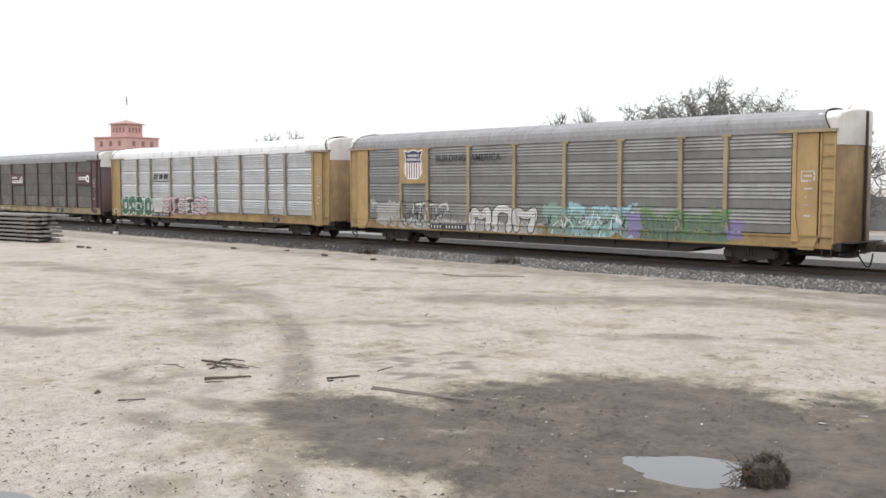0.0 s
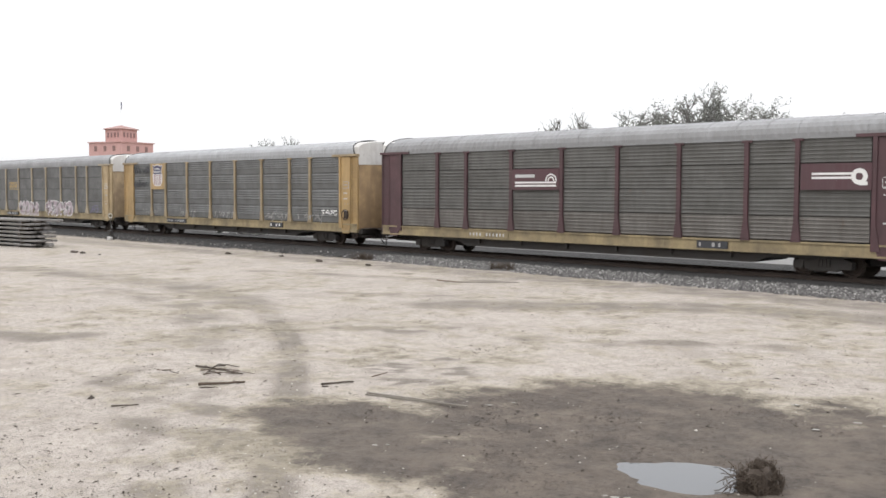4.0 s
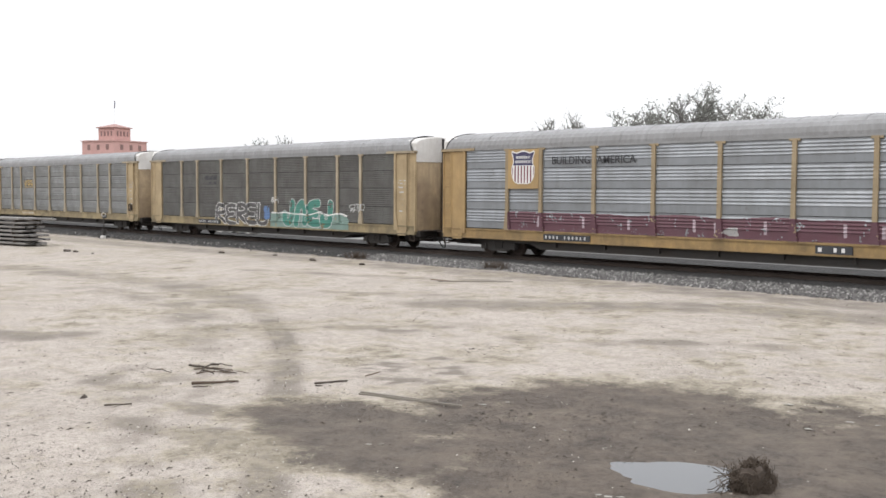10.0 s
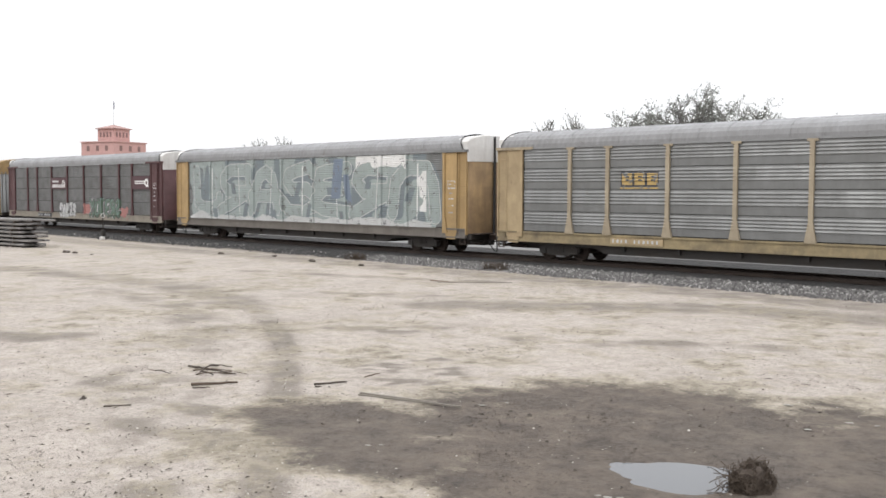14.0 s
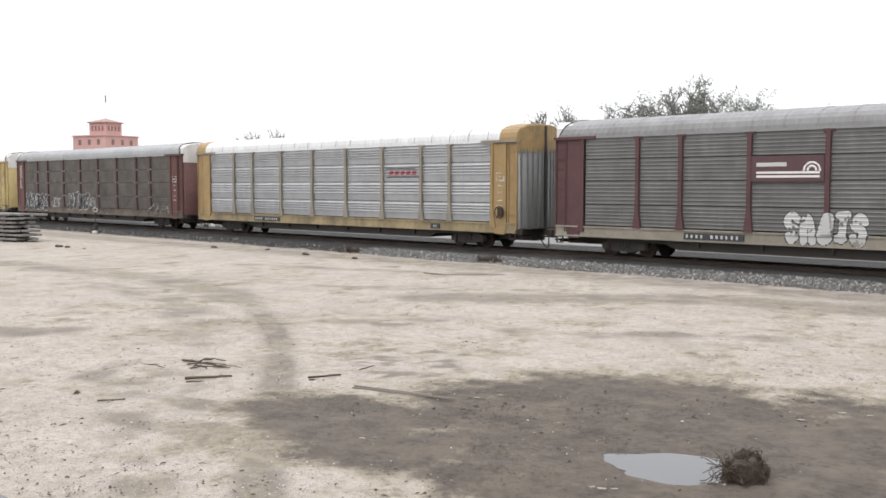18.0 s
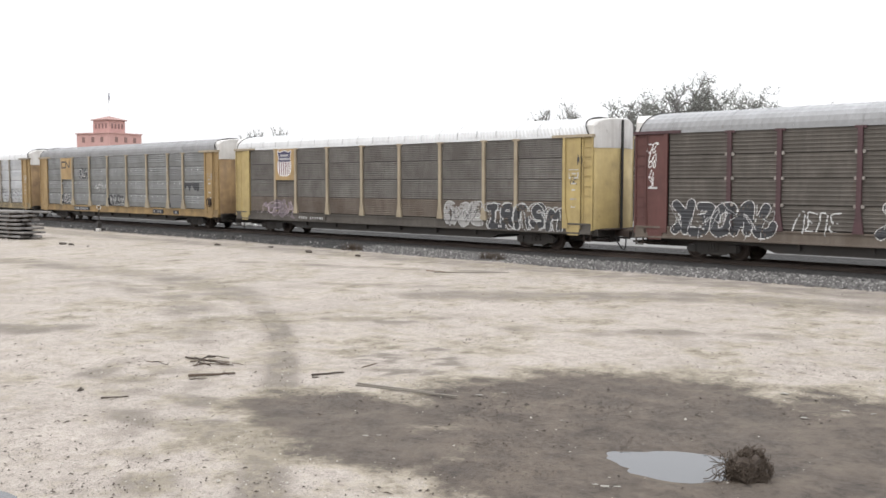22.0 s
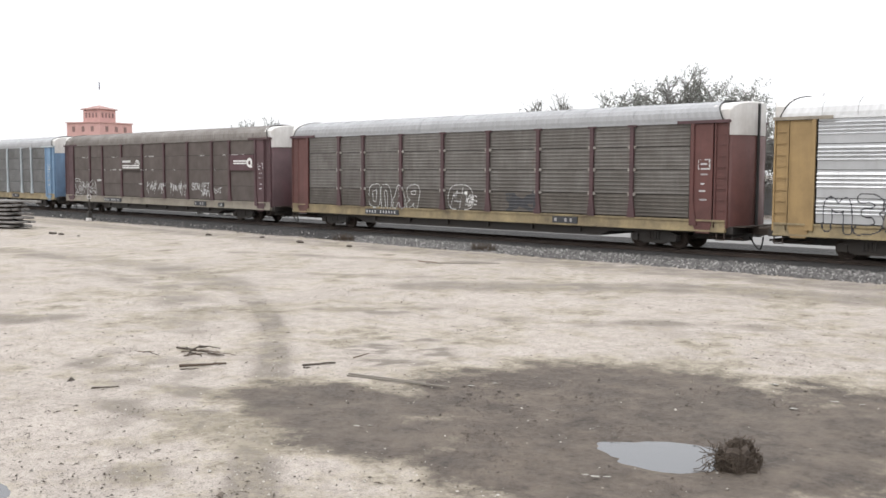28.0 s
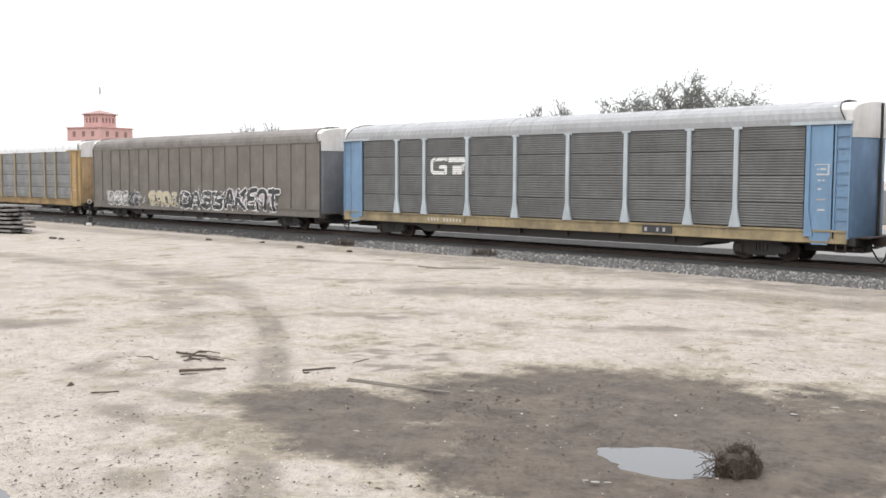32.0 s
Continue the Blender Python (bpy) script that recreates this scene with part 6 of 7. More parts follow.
    outline(s, "0391", -6.8, -3.1, 1.2, 2.4, PALE, 0.3, 0.035, 80)
    outline(s, "0", -1.1, 0.6, 1.2, 2.45, PALE, 0.4, 0.035, 81)
    tag(s, 3, -0.9, 0.5, 1.3, 2.3, PALE, 0.03, 281)
    s.rect(-0.05, 0.15, 1.95, 2.12, WHITE)
    scrawl(s, "62", 0.1, 0.8, 1.5, 1.9, WHITE, 0.035, 82)
    haze_of(s, 2.3, 4.5, 1.2, 2.1, BLACK, 83, 0.05)
    s.wear(12, 0.06)
    s.build("sprayed_outline", "thin white outline letters")
    # wagon 17
    s = patch(17, -12.0, 8.6, 0.9, 2.7)
    outline(s, "049", -11.8, -8.2, 1.2, 2.45, PALE, 0.2, 0.035, 84)
    tag(s, 4, -11.7, -8.3, 1.1, 2.5, PALE, 0.035, 284)
    s.rect(-8.1, -7.3, 2.3, 2.42, PALE)
    tag(s, 7, -0.9, 1.6, 1.65, 2.4, PALE, 0.05, 85)
    tag(s, 7, 2.1, 4.3, 1.6, 2.4, PALE, 0.05, 86)
    scrawl(s, "SOVIET", 4.8, 6.9, 1.9, 2.3, PALE, 0.055, 87, 0, 0.02)
    scrawl(s, "793", 5.9, 6.9, 1.5, 1.83, PALE, 0.055, 88, 0, 0.02)
    scrawl(s, "058", 7.4, 8.2, 1.72, 2.0, PALE, 0.05, 89, 0, 0.02)
    s.wear(13, 0.05)
    s.build("sprayed_lettering", "white scrawled tags")
    s = patch(17, -11.6, 11.7, 2.0, 4.1, cell=0.05)
    rng = random.Random(317)
    for i in range(26):
        x, z = rng.uniform(-11.3, 10.8), rng.choice((3.12, 4.02, 3.12, 4.02, 2.15))
        s.rect(x, x + rng.uniform(0.15, 0.8), z - 0.03, z + 0.035, GREY)
    s.wear(318, 0.35, 9)
    s.build("scraped_seam", "pale scraped patches along the seams")
    # wagon 19
    s = Spray(WAGONS[19], "flat", -11.3, 9.9, 0.86, 2.6, posts=False)
    s.d = s.d + 0.072 * (s.z > 1.25)
    haze_of(s, -11.0, -6.0, 0.95, 2.0, GREY, 90, 0.2)
    outline(s, "062", -11.0, -8.0, 0.95, 1.95, WHITE, 0.3, 0.06, 91)
    throw(s, "102", -8.0, -6.6, 0.95, 1.9, None, BLACK, 0.1, 0.05, 92)
    throw(s, "2102", -5.2, -1.5, 0.95, 2.05, CREAM_SPRAY, GREY, 0.26, 0.06, 93)
    throw(s, "0962", -1.3, 3.8, 0.9, 2.1, BLACK, WHITE, 0.26, 0.06, 94, None, 0.2)
    haze_of(s, 3.9, 9.2, 1.4, 2.3, LILAC, 95, 0.1)
    throw(s, "97238", 3.9, 9.5, 0.95, 2.4, BLACK, WHITE, 0.28, 0.06, 96, None, 0.2)
    tag(s, 9, -1.2, 9.4, 0.95, 2.3, BLACK, 0.08, 294)
    tag(s, 9, -1.2, 9.4, 0.95, 2.35, WHITE, 0.03, 295)
    tag(s, 6, -10.8, -1.5, 0.95, 2.0, PALE, 0.035, 296)
    s.wear(14, 0.12)
    s.build("sprayed_lettering", "black letters edged in white")
    # marks on sills and end panels
    for k in range(len(WAGONS)):
        if SPECS[k].get("ribs"):
            continue
        if k not in (9, 12):
            bars(WAGONS[k], -7.0, -4.5, 0.86, 1.12, 11, BLACK if k % 5 != 3 else MATS[SPECS[k].get("sill", SPECS[k]["ends"])], PALE, seed=k)
        if k in (3, 4, 6, 14, 16, 17, 18):
            bars(WAGONS[k], 5.2, 6.5, 0.86, 1.14, 4, BLACK, WHITE if k in (4, 6) else GREY, seed=k + 40)
        if k in (2, 6, 8, 11, 13, 14, 17):
            bars(WAGONS[k], 7.9, 8.5, 0.86, 1.1, 3, BLACK, WHITE, seed=k + 80)
        stencil(WAGONS[k], k if k not in (3, 10, 12, 16, 17, 18) else 2 * k + 1)


CREAM_SPRAY = spray("cream", (0.5, 0.43, 0.28))
art()

# ---- puddles ----
def water(name, fn, x0, x1, y0, y1, z, label):
    c = 0.035
    xs, ys = np.arange(x0, x1, c), np.arange(y0, y1, c)
    X, Y = np.meshgrid(xs, ys)
    inside = fn(X + c / 2, Y + c / 2) < 0.12
    jj, ii = np.nonzero(inside[:-1, :-1])
    q = np.stack([jj * len(xs) + ii, jj * len(xs) + ii + 1, (jj + 1) * len(xs) + ii + 1, (jj + 1) * len(xs) + ii], axis=1)
    used, inv = np.unique(q, return_inverse=True)
    vs = np.stack([X.ravel(), Y.ravel(), np.full(X.size, z)], axis=1)[used]
    me = bpy.data.meshes.new(name)
    me.from_pydata(vs.tolist(), [], inv.reshape(-1, 4).tolist())
    me.materials.append(WATER)
    return tagged(new(name, me), label, "puddle", kind="structure")


WATER = water_material()
water("water", puddle_depth, -7.2, -4.6, 8.9, 10.6, GZ - 0.036, "still shallow puddle mirroring the white sky")
water("water", second_puddle, -11.2, -9.3, 3.0, 4.3, GZ - 0.032, "edge of a second shallow puddle")


# ---- a ball of dead roots and twigs at the puddle's edge ----
mat("dead_twig", (0.075, 0.055, 0.04), (0.035, 0.028, 0.022), 0.5, 0.9, 0, 0, False)
mat("dry_wood", (0.17, 0.12, 0.085), (0.07, 0.05, 0.04), 0.6, 0.9, 0, 0.4, False)
mat("dark_wood", (0.06, 0.045, 0.035), (0.03, 0.024, 0.02), 0.5, 0.9, 0, 0.3, False)
mat("dark_branch", (0.1, 0.072, 0.052), (0.045, 0.034, 0.027), 0.7, 0.9, 0, 0.4, False)
mat("grey_wood", (0.2, 0.18, 0.152), (0.12, 0.105, 0.09), 0.5, 0.9, 0, 0.4, False)


def root_ball(at):
    rng = random.Random(17)
    b = thing("root_ball", "dark tangled ball of dead roots and twigs", "dead plant", at=at)
    bm = bmesh.new()
    for i in range(1300):
        # each strand wanders over a lumpy mound, dipping in and out of it
        n = Vector((rng.gauss(0, 1), rng.gauss(0, 1), abs(rng.gauss(0.2, 0.8)))).normalized()
        d = Matrix.Rotation(rng.uniform(0, 6.28), 3, n) @ n.orthogonal().normalized()
        r, pts = rng.uniform(0.75, 1.08), []
        wild = rng.random() < 0.08
        for k in range(6):
            lump = 1.0 + 0.3 * noise.noise(n * 2.1) + 0.2 * noise.noise(n * 5)
            p = Vector((n.x * 0.215, n.y * 0.21, n.z * 0.29)) * r * lump
            pts.append(Vector((p.x, p.y, max(p.z + 0.02, 0.005))))
            n = (n + (0.12 if wild else 0.24) * d).normalized()
            d = (d - n * d.dot(n) + Vector((rng.gauss(0, 0.55), rng.gauss(0, 0.55), rng.gauss(0, 0.55)))).normalized()
            r = min(1.35, r + rng.uniform(0.02, 0.12)) if wild else min(1.1, max(0.6, r + rng.gauss(0, 0.1)))
        tube(bm, pts, [0.0045, 0.0045, 0.004, 0.0035, 0.003, 0.002], 3)
    part("tangle", bm, MATS["dead_twig"], b)["kind"] = "stuff"
    bm = bmesh.new()
    for i in range(18):
        pts = [Vector((-0.2 + rng.uniform(-0.05, 0.05), rng.uniform(-0.2, 0.1), 0.08 + rng.uniform(0, 0.1)))]
        d = Vector((-1, rng.uniform(-0.4, 0.4), rng.uniform(-0.2, 0.4))).normalized()
        for k in range(5):
            d = (d + Vector((rng.gauss(0, 0.5), rng.gauss(0, 0.5), rng.gauss(-0.1, 0.5)))).normalized()
            q = pts[-1] + d * 0.075
            q.z = max(q.z, 0.01)
            pts.append(q)
        tube(bm, pts, 0.0055, 3)
    part("loose_root", bm, MATS["dead_twig"], b)["kind"] = "stuff"
    bm = bmesh.new()
    bmesh.ops.create_icosphere(bm, subdivisions=3, radius=0.185, matrix=Matrix.Translation((0, 0, 0.1)) @ Matrix.Diagonal((1.1, 1.05, 1.1, 1)))
    for v in bm.verts:
        v.co += v.co.normalized() * (0.07 * noise.noise(v.co * 11) + 0.05 * noise.noise(v.co * 30))
        v.co.z = max(v.co.z, 0.0)
    part("soil_clod", bm, mat("dark_soil", (0.06, 0.045, 0.035), (0.03, 0.025, 0.02), 0.5, 0.95, 0, 0, False), b)
    return b


root_ball(pose(-5.05, 9.95, GZ - 0.03, 0, 0, 40))


# ---- sticks and boards lying about ----
def stick(x0, y0, x1, y1, r, material, label, bend=0.03, lift=0.0, name="stick"):
    rng = random.Random(int(abs(x0 * 71 + y1 * 37)))
    n, r = 6, 0.7 * r
    pts = []
    for i in range(n + 1):
        u = i / n
        pts.append((x0 + (x1 - x0) * u + rng.uniform(-bend, bend), y0 + (y1 - y0) * u + rng.uniform(-bend, bend), r * 0.9 + lift * math.sin(u * 3.1) + rng.uniform(0, 0.01)))
    base = Vector((x0, y0, GZ))
    bm = tube(bmesh.new(), [Vector(p) - Vector((x0, y0, 0)) for p in pts], [r * (1.0 - 0.35 * i / n) * rng.uniform(0.85, 1.15) for i in range(n + 1)], 6)
    ob = part(name, bm, MATS[material], None, at=Matrix.Translation(base))
    return tagged(ob, label, "stick", "sticks on the dirt")


stick(-16.0, 9.3, -14.7, 9.48, 0.028, "dark_wood", "dark broken branch on the pale dirt", 0.03, 0.015)
stick(-15.7, 9.75, -15.2, 9.05, 0.026, "dark_wood", "short dark branch leaning on another", 0.02, 0.05)
stick(-15.85, 9.68, -15.35, 9.84, 0.018, "dark_wood", "thin dark branch across the pile", 0.02, 0.02)
stick(-15.2, 9.0, -14.75, 9.45, 0.018, "dark_branch", "thin brown branch on the dirt", 0.02, 0.03)
stick(-16.02, 8.66, -15.6, 8.7, 0.014, "dark_wood", "thin twig on the dirt", 0.03, 0.03)
stick(-15.55, 9.15, -15.0, 9.62, 0.02, "dark_branch", "thin brown branch on the pile", 0.02, 0.035)
stick(-15.9, 9.45, -15.35, 9.3, 0.015, "dark_wood", "crooked dark twig in the pile", 0.03, 0.03)
stick(-15.35, 9.2, -14.95, 9.2, 0.022, "dark_wood", "short thick stub in the pile", 0.015, 0.01)
stick(-15.1, 9.45, -14.6, 9.7, 0.012, "dark_branch", "thin twig beside the pile", 0.02, 0.02)
stick(-14.4, 8.42, -14.05, 9.1, 0.036, "dark_branch", "thick brown broken branch on the dirt", 0.02)
stick(-14.2, 8.34, -14.03, 8.58, 0.014, "dark_wood", "dark splinter beside a branch", 0.01)
stick(-13.0, 9.95, -12.8, 10.5, 0.028, "dark_wood", "straight dark stick on the dirt", 0.008)
stick(-12.85, 9.85, -12.78, 9.95, 0.02, "dark_wood", "stub of a broken stick", 0.008)
stick(-13.85, 6.65, -13.66, 6.98, 0.02, "dark_wood", "small dark twig on the dirt", 0.02)
stick(-13.66, 6.68, -13.74, 6.85, 0.012, "dark_wood", "tiny forked twig on the dirt", 0.01)
stick(-12.94, 11.0, -13.06, 11.5, 0.015, "dry_wood", "thin bent twig on the dirt", 0.02)
stick(-16.2, 8.6, -15.95, 8.85, 0.012, "dry_wood", "small twig on the dirt", 0.02)
stick(-24.9, 24.6, -22.9, 26.6, 0.03, "grey_wood", "long pale branch on the dirt", 0.08)
stick(-25.6, 25.0, -24.4, 25.1, 0.03, "dry_wood", "brown branch on the dirt", 0.05)


def board_plank(x0, y0, x1, y1, w, label, material="grey_wood"):
    L = math.hypot(x1 - x0, y1 - y0)
    ob = part("plank", boxes((0, L, -w / 2, w / 2, 0, 0.025), bevel=0.004), MATS[material], None, at=pose(x0, y0, GZ + 0.004, 0, 0, math.degrees(math.atan2(y1 - y0, x1 - x0))))
    return tagged(ob, label, "plank", "boards on the dirt")


board_plank(-11.95, 10.08, -10.55, 10.45, 0.036, "long weathered grey lath on wet dirt")
board_plank(-11.86, 9.96, -10.1, 10.52, 0.024, "thin pale lath on wet dirt")


# ---- crumbs of stone, paper and clods ----
def crumbs(name, n, fn, size, material, label, seed, flat=0.7, kind="stuff"):
    rng = np.random.default_rng(seed)
    base = np.array([(1, 0, 0), (0, 1, 0), (-1, 0, 0), (0, -1, 0), (0, 0, 1), (0, 0, -0.6)], float)
    tri = np.array([(0, 1, 4), (1, 2, 4), (2, 3, 4), (3, 0, 4), (1, 0, 5), (2, 1, 5), (3, 2, 5), (0, 3, 5)])
    x, y = fn(rng, n)
    s = size * rng.lognormal(0, 0.45, len(x))
    pts = base[None] * (s[:, None, None] * rng.uniform(0.55, 1.35, (len(x), 6, 1)))
    a = rng.uniform(0, 6.28, len(x))
    c, si = np.cos(a)[:, None], np.sin(a)[:, None]
    P = np.stack([pts[..., 0] * c - pts[..., 1] * si + x[:, None], pts[..., 0] * si + pts[..., 1] * c + y[:, None], pts[..., 2] * flat + GZ + 0.2 * s[:, None] - 0.008 * wet_mask(x, y)[:, None]], -1)
    me = bpy.data.meshes.new(name)
    me.from_pydata(P.reshape(-1, 3).tolist(), [], (tri[None] + 6 * np.arange(len(x))[:, None, None]).reshape(-1, 3).tolist())
    me.materials.append(material)
    return tagged(new(name, me), label, "gravel", kind=kind)


def fan(rng, n, near=5.0, far=30.0):
    """Places over the yard before the standing point, denser close by."""
    a = np.radians(rng.uniform(15, 76, n))
    d = near * (far / near) ** rng.random(n)
    x, y = -d * np.sin(a), d * np.cos(a)
    keep = rng.random(n) > 0.93 * wet_mask(x, y)
    return dry(x[keep], y[keep])


def dry(x, y):
    keep = (np.minimum(puddle_depth(x, y), second_puddle(x, y)) > 0.05) & (y < 29.8)
    return x[keep], y[keep]


def clustered(rng, n):
    cx, cy = fan(rng, 330)
    k = rng.integers(0, len(cx), n)
    r = rng.exponential(0.5, n)
    a = rng.uniform(0, 6.28, n)
    return dry(cx[k] + r * np.cos(a), cy[k] + r * np.sin(a))


crumbs("pebbles", 15000, fan, 0.0078, stone_material("pale_pebble", (0.3, 0.275, 0.24), (0.58, 0.55, 0.5), (0.15, 0.135, 0.12)), "small pale pebbles strewn over the dirt", 41)
crumbs("soil_crumbs", 14000, clustered, 0.0075, stone_material("dark_crumb", (0.045, 0.036, 0.03), (0.16, 0.13, 0.105), (0.1, 0.08, 0.065)), "dark crumbs of soil and bark in patches", 42, 0.6)
crumbs("clods", 150, fan, 0.016, stone_material("dark_clod", (0.06, 0.05, 0.04), (0.16, 0.13, 0.11), (0.3, 0.26, 0.22)), "dark clods scattered over the dirt", 43, 0.6)
crumbs("mud_crumbs", 1500, lambda rng, n: (lambda x, y: tuple(v[(wet_mask(x, y) > 0.5) & (puddle_depth(x, y) > 0.06)] for v in (x, y)))(rng.uniform(-12.5, -2.5, n), rng.uniform(7, 15, n)), 0.008,
       stone_material("mud_crumb", (0.05, 0.04, 0.033), (0.11, 0.09, 0.075), (0.18, 0.16, 0.13)), "crumbs of dark mud on the wet patch", 44, 0.7)


def mud_clusters(rng, n):
    c = [(-11.2, 8.8), (-10.6, 9.3), (-9.3, 10.6), (-9.0, 10.2), (-8.2, 11.6), (-7.0, 12.3), (-8.0, 9.0), (-7.2, 8.4), (-5.6, 11.2), (-4.4, 11.9), (-9.8, 11.4), (-6.4, 13.2), (-7.6, 10.3)]
    k = rng.integers(0, len(c), n)
    x, y = (np.array([c[i][j] for i in k]) + rng.normal(0, (0.45, 0.3)[j], n) for j in (0, 1))
    return dry(x, y)


crumbs("mud_clods", 2200, mud_clusters, 0.0105, stone_material("black_mud", (0.042, 0.034, 0.027), (0.085, 0.07, 0.056), (0.1, 0.085, 0.068)), "dark wet clods in loose clusters", 47, 0.45)


def flakes(n, seed):
    """Thin dark flecks strewn flat, standing in for the shade in small footprints."""
    rng = np.random.default_rng(seed)
    x, y = fan(rng, n, 5.5, 34.0)
    L, w, a = rng.lognormal(-3.75, 0.5, len(x)), rng.uniform(0.004, 0.011, len(x)), rng.uniform(0, 3.14, len(x))
    ux, uy = np.cos(a), np.sin(a)
    corner = [(-1, -1, 0.0), (1, -1, 0.0), (1, 1, 0.0), (-1, 1, 0.0), (0, 0, 1.0)]
    P = np.stack([np.stack([x + ux * i * L - uy * j * w, y + uy * i * L + ux * j * w, GZ + 0.004 + k * (w + 0.004)], -1) for i, j, k in corner], 1)
    tri = np.array([(0, 1, 4), (1, 2, 4), (2, 3, 4), (3, 0, 4), (0, 3, 2), (0, 2, 1)])
    me = bpy.data.meshes.new("bark_shreds")
    me.from_pydata(P.reshape(-1, 3).tolist(), [], (tri[None] + 5 * np.arange(len(x))[:, None, None]).reshape(-1, 3).tolist())
    me.materials.append(MATS["dark_wood"])
    return tagged(new("bark_shreds", me), "thin dark shreds of bark strewn over dirt", "litter", kind="stuff")


flakes(2000, 46)


def scrap(x, y, w, d, turn, material="paper"):
    rng = random.Random(int(x * 100))
    pts = [(w * math.cos(a) * rng.uniform(0.4, 1.15), d * math.sin(a) * rng.uniform(0.4, 1.15)) for a in (6.28 * k / 9 for k in range(9))]
    bm = bmesh.new()
    top = [bm.verts.new((px, py, 0.003 + rng.uniform(0, 0.006))) for px, py in pts]
    low = [bm.verts.new((px, py, 0.0)) for px, py in pts]
    bm.faces.new(top)
    bm.faces.new(low[::-1])
    for i in range(9):
        bm.faces.new((low[i], low[(i + 1) % 9], top[(i + 1) % 9], top[i]))
    tagged(part("litter_scrap", bm, MATS[material], None, at=pose(x, y, GZ + 0.002, 0, 0, turn)), "torn pale scrap lying on the dirt", "litter", "scraps on the dirt")


mat("paper", (0.3, 0.288, 0.26), (0.2, 0.185, 0.16), 0.4, 0.9, 0, 0, False)
for x, y, w in ((-9.99, 10.87, 0.07), (-9.82, 11.27, 0.05), (-9.4, 8.07, 0.05), (-9.3, 8.2, 0.03), (-5.97, 8.52, 0.06), (-5.88, 8.6, 0.045), (-6.09, 8.49, 0.04), (-6.71, 14.31, 0.08), (-5.79, 13.0, 0.07), (-5.55, 13.82, 0.09), (-8.1, 10.5, 0.03), (-7.4, 12.6, 0.03), (-5.2, 13.9, 0.05)):
    scrap(x, y, w, w * 0.5, 28 + 0.4 * 40 * (x % 1))

# ---- stack of beams on spacers at the yard's edge ----
mat("stack_wood", (0.2, 0.19, 0.18), (0.09, 0.08, 0.072), 0.5, 0.85, 0, 0.2, False)


def beam_stack(at):
    st = thing("beam_stack", "stack of weathered grey beams on spacers", "timber stack", at=at)
    rng = random.Random(4)
    long_beam = shared("beam", lambda: boxes((-9.0, 0.0, -0.15, 0.15, 0, 0.12), bevel=0.02))
    for row in range(7):
        z = 0.1 + 0.235 * row
        for k in range(4):
            part("beam", long_beam, MATS["stack_wood"], st, at=pose(rng.uniform(-0.6, 0.2) + 0.7 - 0.13 * row + (1.7 if row == 6 and k == 3 else 0), 0.36 * k + rng.uniform(-0.02, 0.02), z, 0, 0, rng.uniform(-0.4, 0.4)))
        for x in (-0.9, -4.2, -7.6):
            part("spacer", shared("spacer", lambda: boxes((-0.06, 0.06, -0.2, 1.3, 0, 0.115))), MATS["dark_wood"], st, at=pose(x + rng.uniform(-0.2, 0.2), 0, z - 0.115))
    return st


beam_stack(pose(-56.3, 22.3, GZ, 0, 0, 8))

# ---- switch stand by the track ----
sw = thing("switch_stand", "dark low switch stand with a white ring target", "switch stand", at=pose(-63.2, 30.4, GZ))
part("base", boxes((-0.35, 0.35, -0.25, 0.25, 0, 0.14), (-0.14, 0.14, -0.14, 0.14, 0.14, 0.6), bevel=0.02), MATS["black_steel"], sw)
part("mast", tube(bmesh.new(), [(0, 0, 0.55), (0, 0, 1.62)], 0.04, 8), MATS["black_steel"], sw)
bm = bmesh.new()
pts = [(0.13 * math.cos(a), -0.05, 1.6 + 0.13 * math.sin(a)) for a in (2 * math.pi * k / 16 for k in range(17))]
tube(bm, pts, 0.026, 5)
part("target_ring", bm, MATS["white_cap"], sw, "white ring target", at=pose(0, 0, 0, 0, 0, 60))
part("lever", tube(bmesh.new(), [(0.1, 0, 0.3), (0.75, -0.1, 0.2)], 0.025, 6), MATS["black_steel"], sw)
tagged(part("stone_block", boxes((-0.16, 0.16, -0.12, 0.12, 0, 0.2), bevel=0.03), MATS["white_cap"], None, at=pose(-62.3, 29.9, GZ, 0, 0, 20)), "small white block beside the switch stand", "block")

# ---- dark rubble and a weed tuft at the ballast's foot ----
for i, (x, y, s) in enumerate(((-50.2, 22.1, 0.2), (-49.4, 22.2, 0.16), (-47.9, 22.4, 0.07), (-44, 27.6, 0.15), (-36.5, 27.8, 0.16), (-33.0, 27.9, 0.12), (-40.6, 28.6, 0.12))):
    bm = bmesh.new()
    bmesh.ops.create_icosphere(bm, subdivisions=2, radius=0.8 * s, matrix=Matrix.Diagonal((1.8, 1, 0.5, 1)))
    for v in bm.verts:
        v.co *= 1 + 0.6 * noise.noise(v.co * 9 + Vector((i * 3.1, 0, 0)))
        v.co.z = max(v.co.z, -0.3 * s)
    tagged(part("rubble_lump", bm, MATS["dark_wood"], None, at=pose(x, y, GZ + 0.25 * s)), "dark lump of rubble on the pale dirt", "rubble", "rubble lumps")


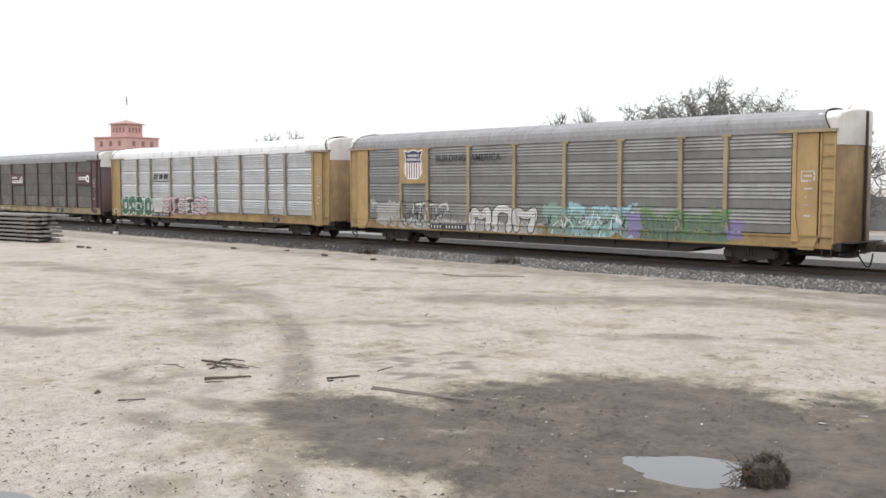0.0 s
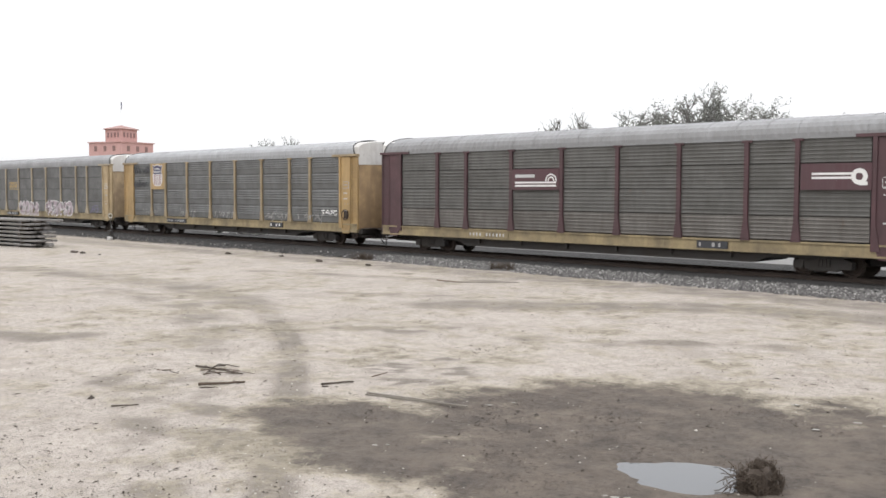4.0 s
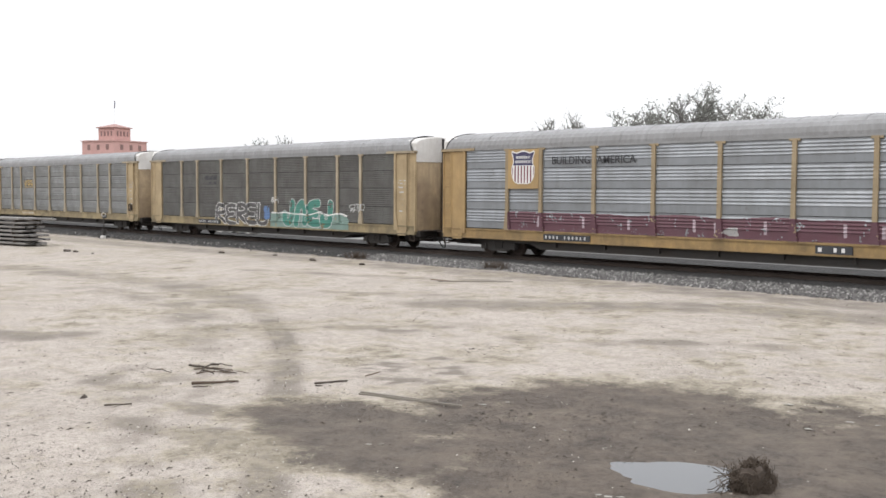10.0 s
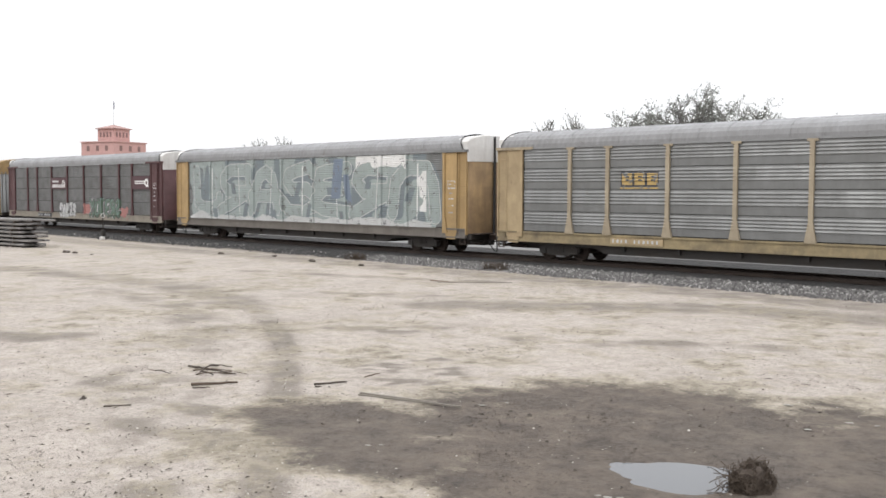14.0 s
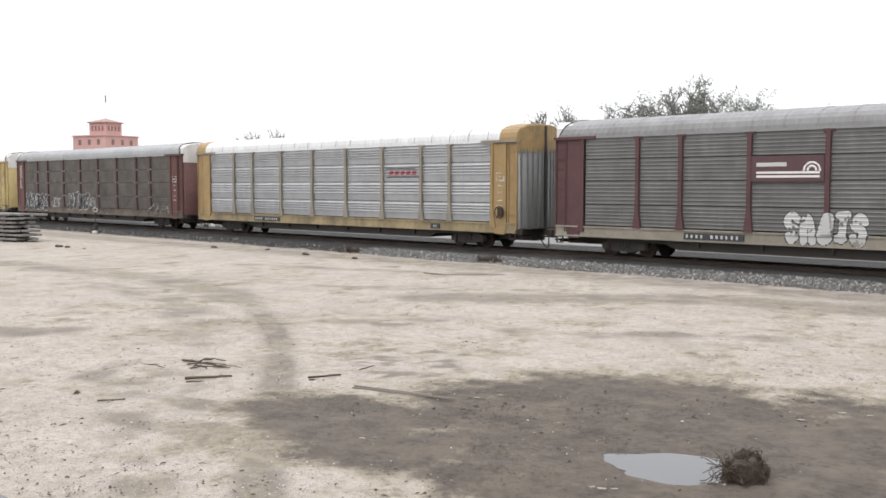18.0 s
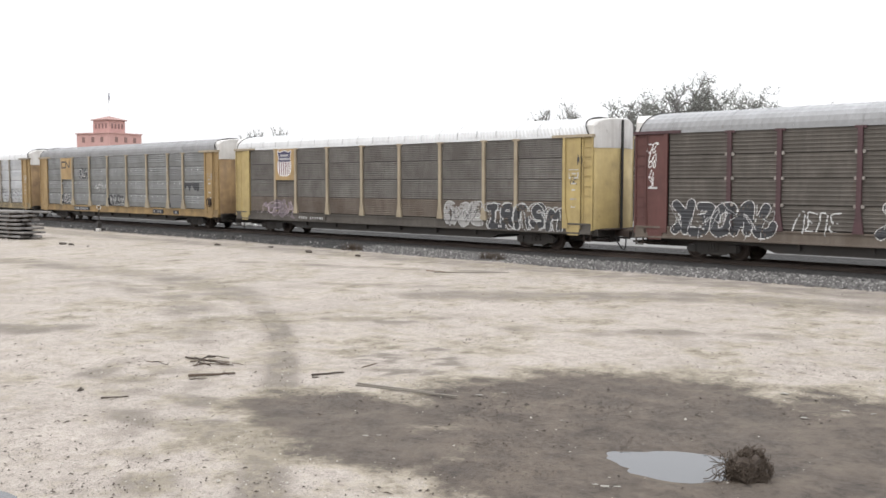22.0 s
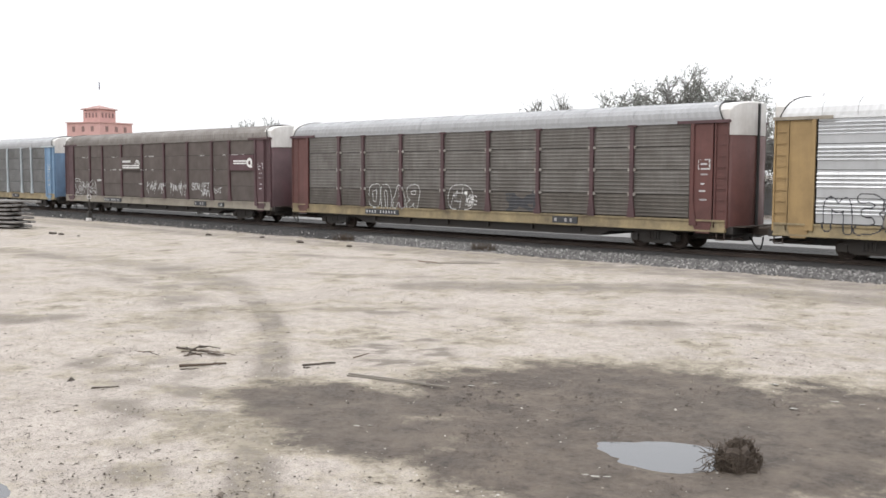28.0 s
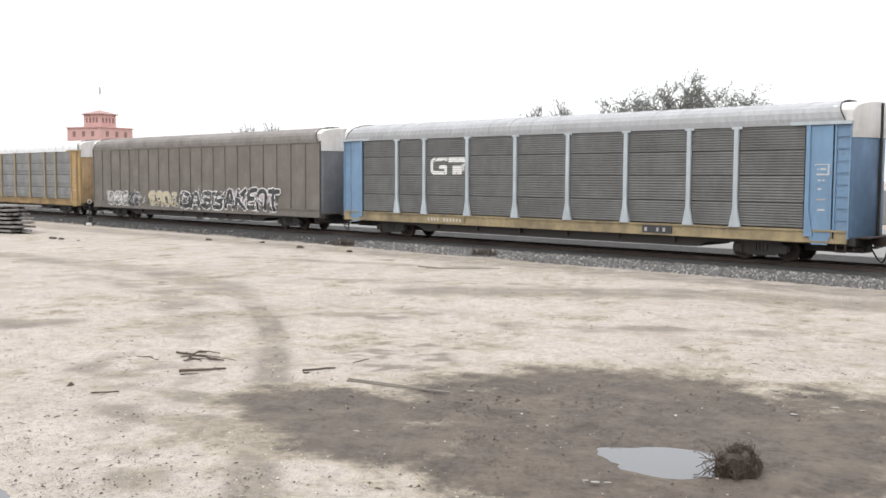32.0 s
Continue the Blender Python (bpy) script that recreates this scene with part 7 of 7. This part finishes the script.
def tuft(at, seed):
    rng = random.Random(seed)
    t = thing("weed_tuft", "dry brown weed tuft at the ballast's foot", "weed", at=at)
    bm = bmesh.new()
    for i in range(120):
        a = rng.uniform(0, 6.28)
        r = rng.uniform(0, 0.5)
        p = Vector((r * math.cos(a) * 1.6, r * math.sin(a) * 0.6, 0))
        q = p + Vector((rng.gauss(0, 0.12), rng.gauss(0, 0.12), rng.uniform(0.15, 0.4)))
        tube(bm, [p, (p + q) / 2 + Vector((0.02, 0, 0.03)), q], [0.012, 0.01, 0.004], 3)
    part("dry_stalk", bm, MATS["dead_twig"], t)["kind"] = "stuff"


tuft(pose(-27.3, 30.4, -0.38), 3)
tuft(pose(-36.0, 30.1, -0.4), 5)


# ---- pale broken concrete beyond the track ----
def broken_heap(at, n, spread, seed):
    rng = random.Random(seed)
    hp = thing("concrete_heap", "heap of pale broken concrete beyond the track", "rubble", at=at)
    for i in range(n):
        s = rng.uniform(0.12, 0.3)
        bm = boxes((-s, s, -0.7 * s, 0.7 * s, 0, 0.8 * s), bevel=0.03)
        for v in bm.verts:
            v.co += Vector((rng.uniform(-1, 1), rng.uniform(-1, 1), rng.uniform(-0.5, 0.5))) * 0.15 * s
        part("chunk", bm, MATS["white_cap"], hp, at=pose(rng.uniform(-spread, spread), rng.uniform(-0.4, 0.4), rng.uniform(0, 0.16), rng.uniform(-15, 15), rng.uniform(-15, 15), rng.uniform(0, 180)))


broken_heap(pose(-62.0, 41.2, -0.36), 16, 1.7, 3)
broken_heap(pose(-66.5, 41.4, -0.36), 5, 0.8, 4)
broken_heap(pose(-57.5, 42.5, -0.36), 5, 0.9, 6)

def motions():
    """The train runs past to the right, gaining a little speed."""
    for k, w in enumerate(WAGONS):
        rows = []
        for t in range(0, 33):
            x = -27.78 + 15.0026 * t + 0.007186 * t * t - (k - 1) * PITCH + SLACK.get(k, 0.0)
            rows.append((float(t), pose(x, TRACK_Y, TRACK_Z)))
        walk(w, rows)
    turn = lambda t: math.degrees((15.0026 * t + 0.007186 * t * t) / 0.42)
    for k, ws in enumerate(WHEELS):
        dx = -0.87 if k % 2 == 0 else 0.87
        walk(ws, [(i / FPS, pose(dx, 0, 0.42, 0, turn(i / FPS) % 360, 0)) for i in range(32 * FPS + 1)])


motions()
